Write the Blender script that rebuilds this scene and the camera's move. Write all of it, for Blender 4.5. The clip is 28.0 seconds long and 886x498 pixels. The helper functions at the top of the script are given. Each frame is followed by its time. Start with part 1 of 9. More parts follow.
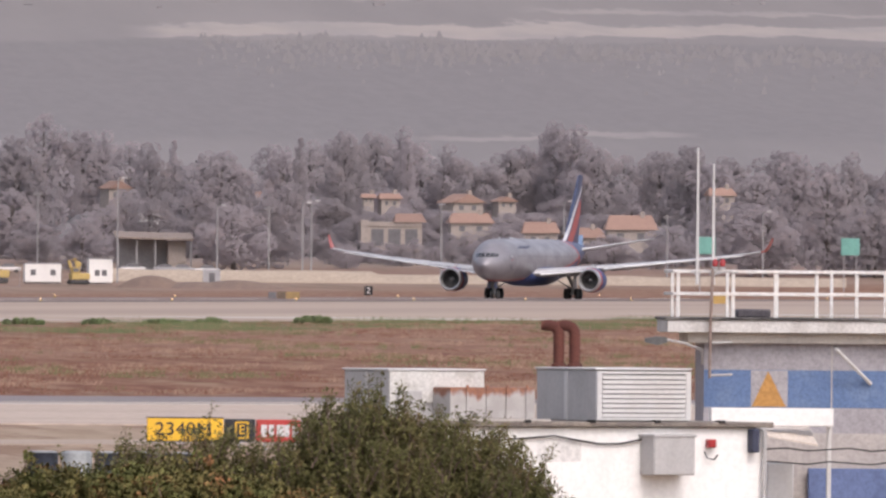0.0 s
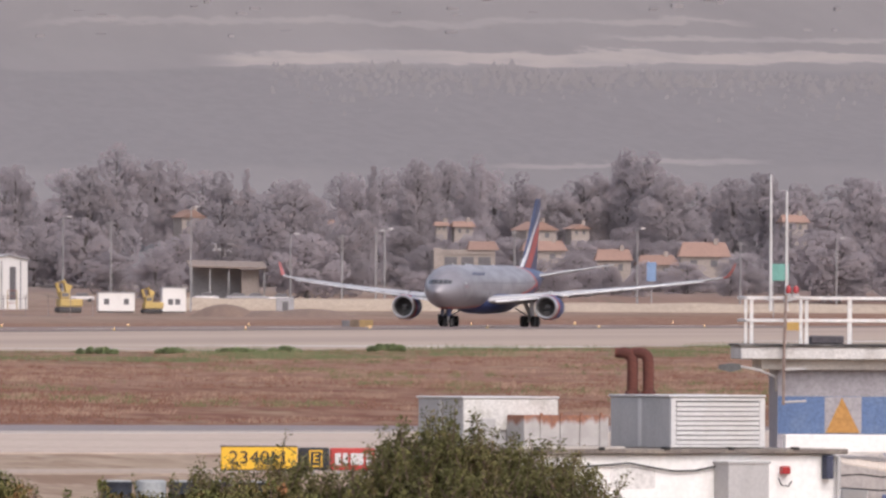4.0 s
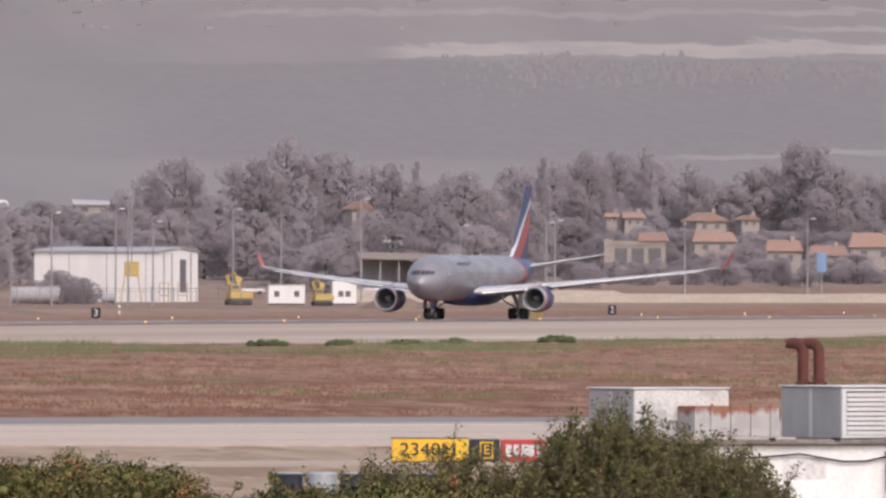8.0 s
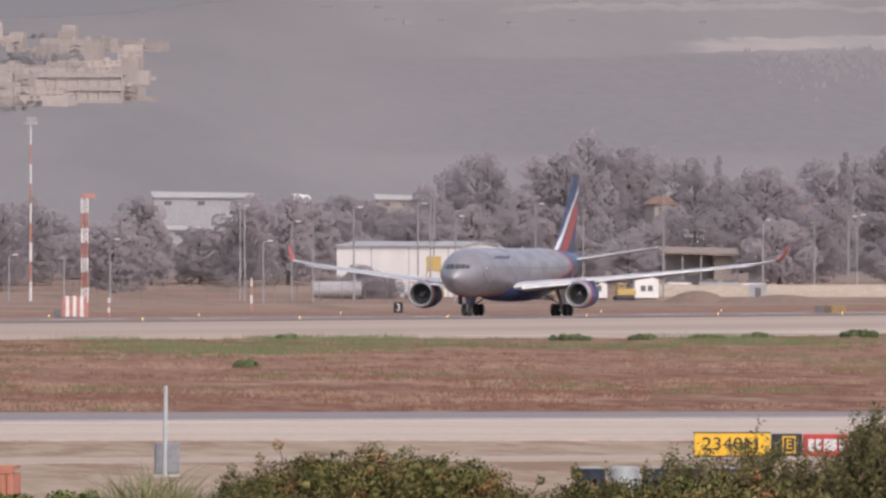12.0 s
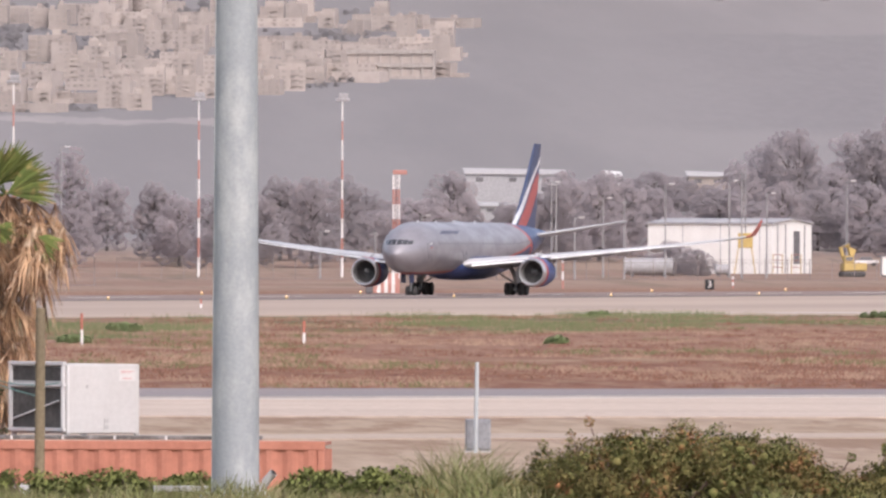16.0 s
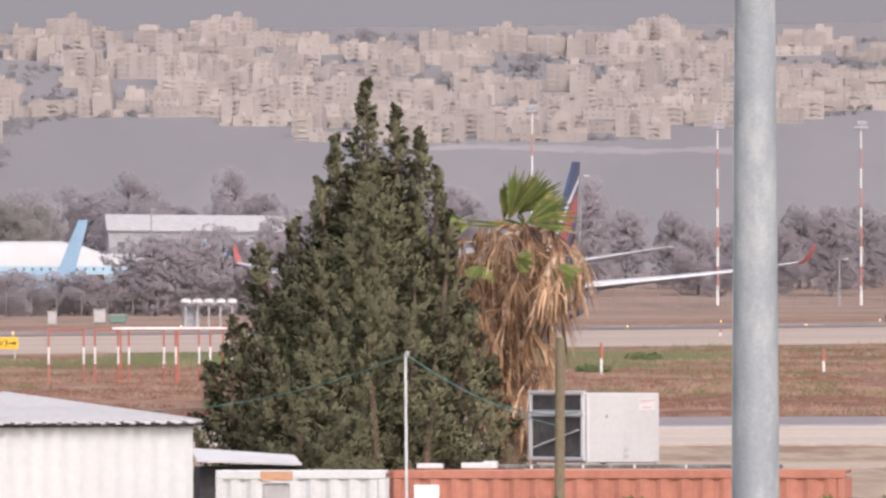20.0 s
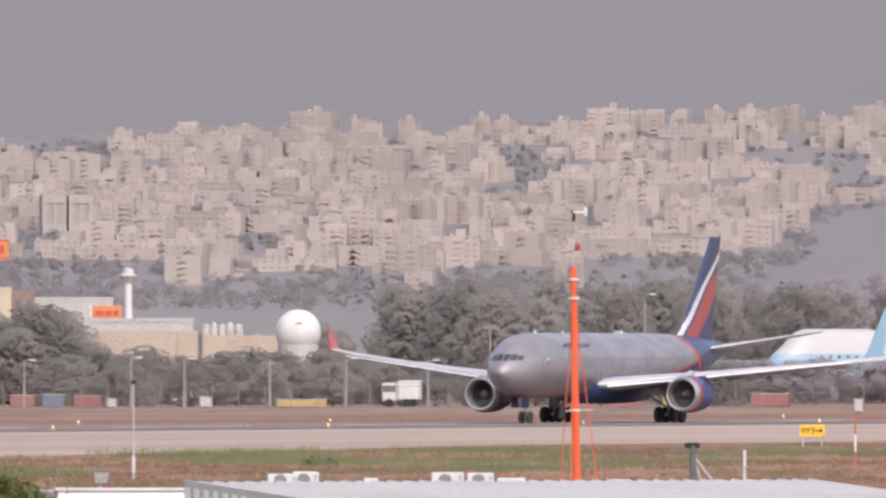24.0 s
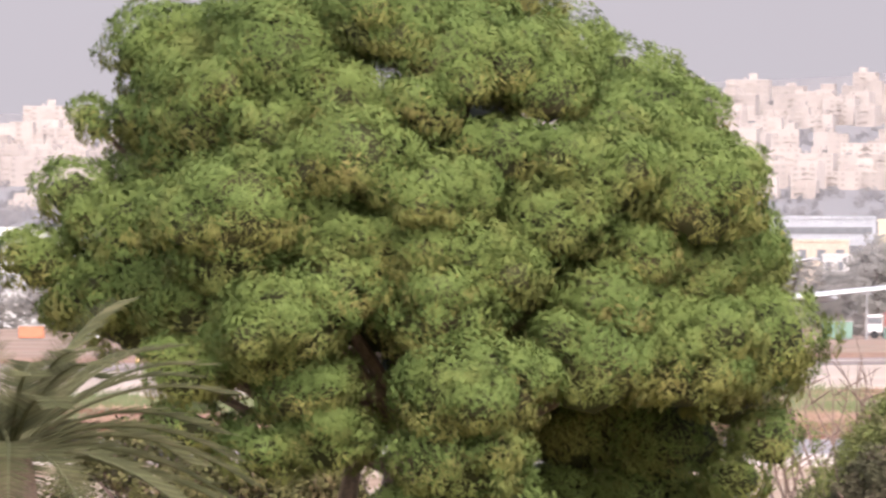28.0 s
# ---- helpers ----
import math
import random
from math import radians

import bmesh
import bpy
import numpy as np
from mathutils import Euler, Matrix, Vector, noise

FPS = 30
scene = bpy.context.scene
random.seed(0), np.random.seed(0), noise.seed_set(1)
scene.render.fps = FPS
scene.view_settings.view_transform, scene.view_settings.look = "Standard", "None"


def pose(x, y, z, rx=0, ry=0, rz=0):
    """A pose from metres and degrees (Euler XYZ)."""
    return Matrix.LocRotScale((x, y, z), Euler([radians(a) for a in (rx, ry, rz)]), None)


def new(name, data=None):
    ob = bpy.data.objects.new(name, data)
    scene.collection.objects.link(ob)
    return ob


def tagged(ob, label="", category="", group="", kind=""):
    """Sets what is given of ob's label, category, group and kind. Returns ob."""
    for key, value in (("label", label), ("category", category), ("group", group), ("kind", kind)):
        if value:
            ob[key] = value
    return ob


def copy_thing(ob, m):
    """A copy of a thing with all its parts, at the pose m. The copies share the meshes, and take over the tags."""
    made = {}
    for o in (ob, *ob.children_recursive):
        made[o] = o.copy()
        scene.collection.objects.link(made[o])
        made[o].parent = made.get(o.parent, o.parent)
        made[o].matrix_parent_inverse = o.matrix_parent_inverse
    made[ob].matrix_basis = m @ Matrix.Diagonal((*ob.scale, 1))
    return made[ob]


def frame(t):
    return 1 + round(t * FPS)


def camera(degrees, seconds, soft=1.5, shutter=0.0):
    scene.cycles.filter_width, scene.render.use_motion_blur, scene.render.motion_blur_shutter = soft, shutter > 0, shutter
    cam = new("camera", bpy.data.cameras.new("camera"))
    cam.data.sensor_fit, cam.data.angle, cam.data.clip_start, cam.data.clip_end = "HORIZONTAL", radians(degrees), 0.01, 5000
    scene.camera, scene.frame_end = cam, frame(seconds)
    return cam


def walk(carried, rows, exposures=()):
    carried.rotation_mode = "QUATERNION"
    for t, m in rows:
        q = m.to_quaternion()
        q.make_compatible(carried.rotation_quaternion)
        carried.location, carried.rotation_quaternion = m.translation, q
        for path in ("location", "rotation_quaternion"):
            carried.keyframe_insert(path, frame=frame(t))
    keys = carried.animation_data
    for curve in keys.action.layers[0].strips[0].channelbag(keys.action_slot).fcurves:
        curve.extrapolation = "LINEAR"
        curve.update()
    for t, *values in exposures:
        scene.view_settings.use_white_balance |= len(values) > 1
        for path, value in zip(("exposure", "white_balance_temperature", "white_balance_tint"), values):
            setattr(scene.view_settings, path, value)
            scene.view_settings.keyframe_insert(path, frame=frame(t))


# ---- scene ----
cam = camera(2.8543, 28.0, soft=2.6, shutter=0.15)
EYE, EXP = 5.2, -0.63
# seconds, bearing and elevation and lean of the view in thousandths of a radian
VIEW = [
    (0.0, 85.800, 0.557, 8.48), (0.5, 84.613, 0.890, 5.75), (1.0, 84.209, 1.159, 3.95), (1.5, 84.324, 1.628, 1.53),
    (2.0, 84.530, 1.771, 1.32), (2.5, 84.476, 1.760, 1.93), (3.0, 83.715, 2.453, 4.07), (3.5, 82.626, 2.911, 6.46),
    (4.0, 81.672, 2.095, 4.67), (4.5, 80.670, 0.189, 5.20), (6.5, 76.983, 1.138, 6.91), (7.0, 75.414, 1.716, 2.95),
    (7.5, 74.106, 1.930, 0.19), (8.0, 72.106, 1.586, 1.57), (8.5, 70.087, 1.867, 1.42), (9.0, 68.830, 2.207, 0.81),
    (9.5, 67.537, 2.246, 1.66), (10.0, 65.831, 1.991, 1.82), (10.5, 63.885, 1.827, 4.61), (11.0, 61.563, 1.629, 3.42),
    (11.5, 58.511, 1.477, 0.86), (12.0, 55.110, 1.259, 0.92), (12.5, 52.813, 1.165, 3.82), (14.5, 45.962, 2.770, 5.46),
    (15.0, 43.833, 2.820, 2.85), (15.5, 40.963, 1.739, 3.86), (16.0, 37.599, -0.087, 2.90), (16.5, 34.995, -0.628, 0.67),
    (17.0, 32.064, -0.398, -0.55), (17.5, 28.951, 0.554, 0.13), (18.0, 25.230, 1.361, 1.25), (18.5, 20.358, 2.174, -1.25),
    (19.0, 16.436, 2.551, 0.02), (19.5, 12.523, 2.072, -0.43), (20.0, 8.408, 1.507, -1.37), (20.5, 5.013, 1.460, -1.77),
    (22.5, -6.932, 1.268, -3.86), (23.0, -12.930, 1.845, -5.09), (23.2, -16.723, 1.993, -2.92), (23.4, -20.701, 2.446, -3.28),
    (23.7, -29.416, 4.816, -0.82), (24.0, -36.956, 6.463, -0.04), (24.1, -38.388, 6.667, 1.57), (24.5, -40.040, 4.969, 2.70),
    (25.0, -44.511, 2.655, 2.21), (25.5, -51.392, -0.024, 1.15), (26.0, -56.873, 0.705, 4.59), (26.5, -63.428, 0.265, 2.24),
    (27.0, -70.874, 1.088, 0.63), (27.5, -78.725, 1.875, 1.11), (28.0, -89.836, 2.601, 1.07)]


def mrad(v):
    return math.degrees(v / 1000)


walk(cam, [(t, pose(0, 0, EYE, 90 + mrad(e), 0, -mrad(b)) @ pose(0, 0, 0, 0, 0, mrad(r))) for t, b, e, r in VIEW],
     exposures=[(t, EXP + x, 6390, 15) for t, x in ((0, 0), (12.5, 0), (14.5, 0.32), (20.5, 0.36), (23.0, 0.40), (24.0, 0.25), (26.2, 0.16), (27.0, 0.08), (27.5, 0.5), (28.0, 1.15))])

# ---- light ----
SUN_AZ, SUN_EL = 158.0, 47.0
world = bpy.data.worlds.new("sky")
scene.world = world
world.use_nodes = True
wn = world.node_tree
sky = wn.nodes.new("ShaderNodeTexSky")
sky.sky_type, sky.sun_disc = "NISHITA", False
sky.sun_elevation, sky.sun_rotation = radians(SUN_EL), radians(SUN_AZ)
sky.dust_density, sky.air_density = 4.0, 1.0
wn.nodes["Background"].inputs["Strength"].default_value = 0.335
haze = wn.nodes.new("ShaderNodeHueSaturation")
haze.inputs["Saturation"].default_value = 0.6
wn.links.new(sky.outputs[0], haze.inputs["Color"])
wn.links.new(haze.outputs[0], wn.nodes["Background"].inputs["Color"])
sun_data = bpy.data.lights.new("sun", "SUN")
sun_data.energy, sun_data.angle, sun_data.color = 1.12, radians(10), (1.0, 0.95, 0.90)
sun = new("sun", sun_data)
to_sun = Vector((math.sin(radians(SUN_AZ)) * math.cos(radians(SUN_EL)), math.cos(radians(SUN_AZ)) * math.cos(radians(SUN_EL)), math.sin(radians(SUN_EL))))
sun.matrix_world = Matrix.Translation((0, 0, 200)) @ to_sun.to_track_quat("Z", "Y").to_matrix().to_4x4()


# ---- materials ----
class Nodes:
    """Small helper for building a node tree."""

    def __init__(self, name):
        self.m = bpy.data.materials.new(name)
        self.m.use_nodes = True
        self.t = self.m.node_tree
        self.b = self.t.nodes["Principled BSDF"]

    def add(self, kind):
        return self.t.nodes.new(kind)

    def put(self, socket, v):
        if isinstance(v, bpy.types.NodeSocket):
            self.t.links.new(v, socket)
        elif isinstance(v, tuple) and len(v) == 3 and socket.type == "RGBA":
            socket.default_value = (*v, 1)
        else:
            socket.default_value = v

    def math(self, op, a, b=0.0, c=0.0):
        n = self.add("ShaderNodeMath")
        n.operation = op
        for i, v in enumerate((a, b, c)):
            self.put(n.inputs[i], v)
        return n.outputs[0]

    def mix(self, f, a, b, blend="MIX"):
        n = self.add("ShaderNodeMix")
        n.data_type, n.blend_type = "RGBA", blend
        self.put(n.inputs[0], f)
        self.put(n.inputs[6], a)
        self.put(n.inputs[7], b)
        return n.outputs[2]

    def step(self, v, lo, hi, a=0.0, b=1.0):
        n = self.add("ShaderNodeMapRange")
        n.interpolation_type = "SMOOTHSTEP"
        for i, x in enumerate((v, lo, hi, a, b)):
            self.put(n.inputs[i], x)
        return n.outputs[0]

    def where(self, world_space=False):
        if world_space:
            return self.add("ShaderNodeNewGeometry").outputs["Position"]
        return self.add("ShaderNodeTexCoord").outputs["Object"]

    def noise(self, vec, scale, detail=4.0, rough=0.6, stretch=None):
        if stretch:
            mp = self.add("ShaderNodeMapping")
            self.put(mp.inputs["Vector"], vec)
            mp.inputs["Scale"].default_value = stretch
            vec = mp.outputs[0]
        n = self.add("ShaderNodeTexNoise")
        self.put(n.inputs["Vector"], vec)
        n.inputs["Scale"].default_value, n.inputs["Detail"].default_value, n.inputs["Roughness"].default_value = scale, detail, rough
        return n.outputs[0]

    def bump(self, h, strength=0.3, dist=0.02):
        n = self.add("ShaderNodeBump")
        n.inputs["Strength"].default_value, n.inputs["Distance"].default_value = strength, dist
        self.put(n.inputs["Height"], h)
        self.put(self.b.inputs["Normal"], n.outputs[0])

    def end(self, col, rough=0.7, metal=0.0, spec=0.4):
        self.put(self.b.inputs["Base Color"], col)
        self.put(self.b.inputs["Roughness"], rough)
        self.b.inputs["Metallic"].default_value = metal
        self.b.inputs["Specular IOR Level"].default_value = spec
        return self.m


def mat(name, col, col2=None, rough=0.7, metal=0.0, scale=1.0, fine=12.0, amt=0.5, grain=0.18, bump=0.0, rnd=0.0, streak=None, spec=0.4, island=0.0):
    """Surface with a large stain pattern (col to col2), fine grain, optional streaks and per-object variation."""
    n = Nodes(name)
    vec = n.where()
    col2 = col2 or tuple(c * 0.72 for c in col)
    big = n.step(n.noise(vec, scale, 5.0, 0.62, streak), 0.42, 0.66)
    c = n.mix(n.math("MULTIPLY", big, amt), col, col2)
    g = n.noise(vec, fine, 3.0, 0.7)
    v = n.step(g, 0.25, 0.75, 1.0 - grain, 1.0 + grain)
    if rnd:
        v = n.math("MULTIPLY", v, n.step(n.add("ShaderNodeObjectInfo").outputs["Random"], 0.0, 1.0, 1 - rnd, 1 + rnd))
    if island:
        v = n.math("MULTIPLY", v, n.step(n.add("ShaderNodeNewGeometry").outputs["Random Per Island"], 0.0, 1.0, 1 - island, 1 + island))
    hs = n.add("ShaderNodeHueSaturation")
    n.put(hs.inputs["Value"], v)
    n.put(hs.inputs["Color"], c)
    if bump:
        n.bump(g, bump)
    return n.end(hs.outputs[0], n.step(big, 0.0, 1.0, rough, min(1.0, rough + 0.12)), metal, spec)


def glow(name, col, strength):
    n = Nodes(name)
    n.put(n.b.inputs["Emission Color"], col)
    n.b.inputs["Emission Strength"].default_value = strength
    return n.end(col, 0.4)


def leaf_mat(name, a, b, dry, dry_amt=0.3, scale=0.8, vary=0.28):
    """Foliage: two greens and a dry tone by clump, varied leaf by leaf."""
    n = Nodes(name)
    vec = n.where()
    c = n.mix(n.step(n.noise(vec, scale, 3.0), 0.4, 0.62), a, b)
    c = n.mix(n.math("MULTIPLY", n.step(n.noise(vec, scale * 1.7, 4.0), 0.52, 0.68), dry_amt), c, dry)
    hs = n.add("ShaderNodeHueSaturation")
    n.put(hs.inputs["Value"], n.step(n.add("ShaderNodeNewGeometry").outputs["Random Per Island"], 0, 1, 1 - vary, 1 + vary))
    n.put(hs.inputs["Color"], c)
    return n.end(hs.outputs[0], 0.75, 0, 0.12)


def soft_leaf(name, a, b, dry, dry_amt, scale, vary, rnd=0.0, thin=0.4):
    """Foliage that lets part of the light through, varied from tree to tree."""
    m = leaf_mat(name, a, b, dry, dry_amt, scale, vary)
    t = m.node_tree
    bsdf = t.nodes["Principled BSDF"]
    col = bsdf.inputs["Base Color"].links[0].from_socket
    if rnd:
        hs = t.nodes.new("ShaderNodeHueSaturation")
        mr = t.nodes.new("ShaderNodeMapRange")
        mr.inputs[3].default_value, mr.inputs[4].default_value = 1 - rnd, 1 + rnd
        t.links.new(t.nodes.new("ShaderNodeObjectInfo").outputs["Random"], mr.inputs[0])
        t.links.new(mr.outputs[0], hs.inputs["Value"])
        t.links.new(col, hs.inputs["Color"])
        col = hs.outputs[0]
        t.links.new(col, bsdf.inputs["Base Color"])
    tr = t.nodes.new("ShaderNodeBsdfTranslucent")
    t.links.new(col, tr.inputs["Color"])
    mx = t.nodes.new("ShaderNodeMixShader")
    mx.inputs[0].default_value = thin
    t.links.new(bsdf.outputs[0], mx.inputs[1])
    t.links.new(tr.outputs[0], mx.inputs[2])
    t.links.new(mx.outputs[0], t.nodes["Material Output"].inputs["Surface"])
    return m


# ---- mesh helpers ----
class Shape:
    """Collects vertices and faces of one mesh."""

    def __init__(self):
        self.v, self.f, self.mi = [], [], []

    def face(self, pts, mi=0):
        i = len(self.v)
        self.v += [tuple(p) for p in pts]
        self.f.append(tuple(range(i, i + len(pts))))
        self.mi.append(mi)
        return self

    def box(self, x0, y0, z0, x1, y1, z1, c=0.0, mi=0):
        """Box between two corners; c: chamfer of all edges."""
        i = len(self.v)
        if c <= 0:
            self.v += [(x, y, z) for z in (z0, z1) for y in (y0, y1) for x in (x0, x1)]
            fs = [(0, 2, 3, 1), (4, 5, 7, 6), (0, 1, 5, 4), (2, 6, 7, 3), (0, 4, 6, 2), (1, 3, 7, 5)]
        else:
            bm = bmesh.new()
            bmesh.ops.create_cube(bm, size=1.0)
            bmesh.ops.scale(bm, vec=(x1 - x0, y1 - y0, z1 - z0), verts=bm.verts)
            bmesh.ops.translate(bm, vec=((x0 + x1) / 2, (y0 + y1) / 2, (z0 + z1) / 2), verts=bm.verts)
            bmesh.ops.bevel(bm, geom=bm.edges[:], offset=c, segments=1, affect="EDGES")
            bm.verts.index_update()
            self.v += [tuple(v.co) for v in bm.verts]
            fs = [tuple(v.index for v in f.verts) for f in bm.faces]
            bm.free()
        self.f += [tuple(i + k for k in f) for f in fs]
        self.mi += [mi] * len(fs)
        return self

    def tube(self, pts, r, seg=8, mi=0, cap=True):
        """Round bar along points; r: one radius or one a point."""
        pts = [Vector(p) for p in pts]
        rs = r if isinstance(r, (list, tuple)) else [r] * len(pts)
        base = len(self.v)
        for k, p in enumerate(pts):
            d = (pts[min(k + 1, len(pts) - 1)] - pts[max(k - 1, 0)]).normalized()
            a = d.orthogonal().normalized() if abs(d.z) > 0.9 else d.cross(Vector((0, 0, 1))).normalized()
            b = d.cross(a)
            for j in range(seg):
                w = 2 * math.pi * j / seg
                self.v.append(tuple(p + (a * math.cos(w) + b * math.sin(w)) * rs[k]))
        for k in range(len(pts) - 1):
            for j in range(seg):
                o, q = base + k * seg, (j + 1) % seg
                self.f.append((o + j, o + q, o + seg + q, o + seg + j))
                self.mi.append(mi)
        if cap:
            self.f += [tuple(base + j for j in range(seg))[::-1], tuple(base + (len(pts) - 1) * seg + j for j in range(seg))]
            self.mi += [mi, mi]
        return self

    def lathe(self, prof, seg=24, axis="z", at=(0, 0, 0), mi=0, cap=True):
        """Turned shape: profile of (radius, height) round an axis."""
        base = len(self.v)
        for r, h in prof:
            for j in range(seg):
                w = 2 * math.pi * j / seg
                c, s = r * math.cos(w), r * math.sin(w)
                p = {"z": (c, s, h), "x": (h, c, s), "y": (s, h, c)}[axis]
                self.v.append((p[0] + at[0], p[1] + at[1], p[2] + at[2]))
        for k in range(len(prof) - 1):
            for j in range(seg):
                o, q = base + k * seg, (j + 1) % seg
                self.f.append((o + j, o + q, o + seg + q, o + seg + j))
                self.mi.append(mi)
        if cap:
            self.f += [tuple(base + j for j in range(seg))[::-1], tuple(base + (len(prof) - 1) * seg + j for j in range(seg))]
            self.mi += [mi, mi]
        return self

    def loft(self, rings, mi=0, cap=True):
        """Skin over closed rings with the same number of points."""
        base, n = len(self.v), len(rings[0])
        for r in rings:
            self.v += [tuple(p) for p in r]
        for k in range(len(rings) - 1):
            for j in range(n):
                o, q = base + k * n, (j + 1) % n
                self.f.append((o + j, o + q, o + n + q, o + n + j))
                self.mi.append(mi)
        if cap:
            self.f += [tuple(base + j for j in range(n))[::-1], tuple(base + (len(rings) - 1) * n + j for j in range(n))]
            self.mi += [mi, mi]
        return self

    def wave(self, x0, x1, z0, z1, y, pitch, depth, flat=0.5):
        """Trapezoid-ribbed sheet standing in the plane y, ribs towards -y, with thickness given by its folds."""
        n = max(1, round((x1 - x0) / pitch))
        p = (x1 - x0) / n
        xs = []
        for k in range(n):
            a = x0 + k * p
            xs += [(a, y), (a + p * flat * 0.5, y), (a + p * 0.5, y - depth), (a + p * (0.5 + flat * 0.5) - p * 0.02, y - depth)]
        xs.append((x1, y))
        for (xa, ya), (xb, yb) in zip(xs, xs[1:]):
            self.face([(xa, ya, z0), (xb, yb, z0), (xb, yb, z1), (xa, ya, z1)])
        return self

    def mesh(self, name, smooth=False):
        me = bpy.data.meshes.new(name)
        me.from_pydata(self.v, [], self.f)
        if any(self.mi):
            me.polygons.foreach_set("material_index", self.mi)
        bm = bmesh.new()
        bm.from_mesh(me)
        bmesh.ops.remove_doubles(bm, verts=bm.verts, dist=1e-5)
        bmesh.ops.recalc_face_normals(bm, faces=bm.faces)
        bm.to_mesh(me)
        bm.free()
        if smooth:
            me.shade_smooth()
            me.set_sharp_from_angle(angle=radians(38))
        return me


def quads(name, V, F, material, normals=None):
    """Fast mesh from arrays; normals: soft shading directions, one a vertex."""
    me = bpy.data.meshes.new(name)
    V, F = np.asarray(V, np.float32), np.asarray(F, np.int32)
    me.vertices.add(len(V))
    me.vertices.foreach_set("co", V.ravel())
    me.loops.add(F.size)
    me.loops.foreach_set("vertex_index", F.ravel())
    me.polygons.add(len(F))
    me.polygons.foreach_set("loop_start", np.arange(len(F), dtype=np.int32) * F.shape[1])
    me.polygons.foreach_set("loop_total", np.full(len(F), F.shape[1], np.int32))
    me.update(calc_edges=True)
    me.materials.append(material)
    if normals is not None:
        me.shade_smooth()
        me.normals_split_custom_set_from_vertices(np.asarray(normals, np.float32).tolist())
    return me


def thing(name, m, label, category, group="", kind=""):
    return tagged_at(new(name), m, label, category, group, kind)


def tagged_at(ob, m, label, category="", group="", kind=""):
    ob.matrix_basis = m
    return tagged(ob, label, category, group, kind)


def part(name, shape, material, parent, label="", smooth=False, m=None):
    """Links a shape as one mesh object under a thing or a part."""
    me = shape if isinstance(shape, bpy.types.Mesh) else shape.mesh(name, smooth)
    if not len(me.materials):
        for q in (material if isinstance(material, (list, tuple)) else [material]):
            me.materials.append(q)
    ob = new(name, me)
    if parent is not None:
        ob.parent = parent
    if m is not None:
        ob.matrix_basis = m
    if label:
        ob["label"] = label
    return ob


def solo(name, shape, material, m, label, category, group="", kind="", smooth=False):
    """A thing that is one mesh."""
    ob = part(name, shape, material, None, "", smooth, m)
    return tagged(ob, label, category, group, kind)


def spot(b, d, z=0.0, rz=0.0):
    """Pose at a bearing (thousandths of a radian from the y axis, to the right) and distance, turned by rz degrees."""
    return pose(d * math.sin(b / 1000), d * math.cos(b / 1000), z, 0, 0, rz - mrad(b))


def letters(text, size, material, parent, m, name="lettering", depth=0.01):
    cu = bpy.data.curves.new("letters", "FONT")
    cu.body, cu.size, cu.extrude, cu.align_x, cu.align_y = text, size, depth, "CENTER", "CENTER"
    tmp = bpy.data.objects.new("letters", cu)
    scene.collection.objects.link(tmp)
    me = bpy.data.meshes.new_from_object(tmp.evaluated_get(bpy.context.evaluated_depsgraph_get()))
    bpy.data.objects.remove(tmp)
    me.materials.clear()
    me.materials.append(material)
    return part(name, me, material, parent, "", False, m)


UP = Matrix.Rotation(radians(90), 4, "X")  # stands flat lettering upright, facing -y


def leaf_cloud(centres, radii, count, size, aspect=0.45, droop=0.0, seed=1, flat=1.0, normals=False):
    """Vertices and faces of many small bent leaves round clump centres."""
    g = np.random.default_rng(seed)
    n = len(centres)
    k = g.integers(0, n, count)
    d = g.normal(size=(count, 3))
    d /= np.linalg.norm(d, axis=1)[:, None]
    rad = g.uniform(0.55, 1.05, count) ** 0.6
    p = np.asarray(centres)[k] + d * (np.asarray(radii)[k] * rad)[:, None] * np.array([1, 1, flat])
    a = d * 0.7 + g.normal(size=(count, 3)) * 0.6 + np.array([0, 0, -droop])
    a /= np.linalg.norm(a, axis=1)[:, None]
    b = np.cross(a, g.normal(size=(count, 3)))
    b /= np.linalg.norm(b, axis=1)[:, None] + 1e-9
    s = size * g.uniform(0.6, 1.4, count)[:, None]
    if normals:
        flip = np.where((np.cross(a, b) * d).sum(1) < 0, -1.0, 1.0)[:, None]
        b = b * flip
    V = np.stack([p - b * s * aspect * 0.5, p + a * s * 0.45 - b * s * aspect, p + a * s, p + a * s * 0.45 + b * s * aspect], 1).reshape(-1, 3)
    F = np.arange(count * 4).reshape(-1, 4)
    if not normals:
        return V, F
    mid = np.asarray(centres).mean(0)
    out = np.asarray(centres)[k] - mid
    out = out / (np.linalg.norm(out, axis=1)[:, None] + 1e-6)
    nn = d * 0.75 + out * 0.45 + g.normal(size=(count, 3)) * 0.22
    nn /= np.linalg.norm(nn, axis=1)[:, None]
    return V, F, np.repeat(nn, 4, 0)


def ball(level):
    bm = bmesh.new()
    bmesh.ops.create_icosphere(bm, subdivisions=level, radius=1.0)
    bm.verts.index_update()
    V = np.array([v.co[:] for v in bm.verts])
    F = np.array([[v.index for v in f.verts] for f in bm.faces])
    bm.free()
    return V, F


BALLS = {k: ball(k) for k in (1, 2)}


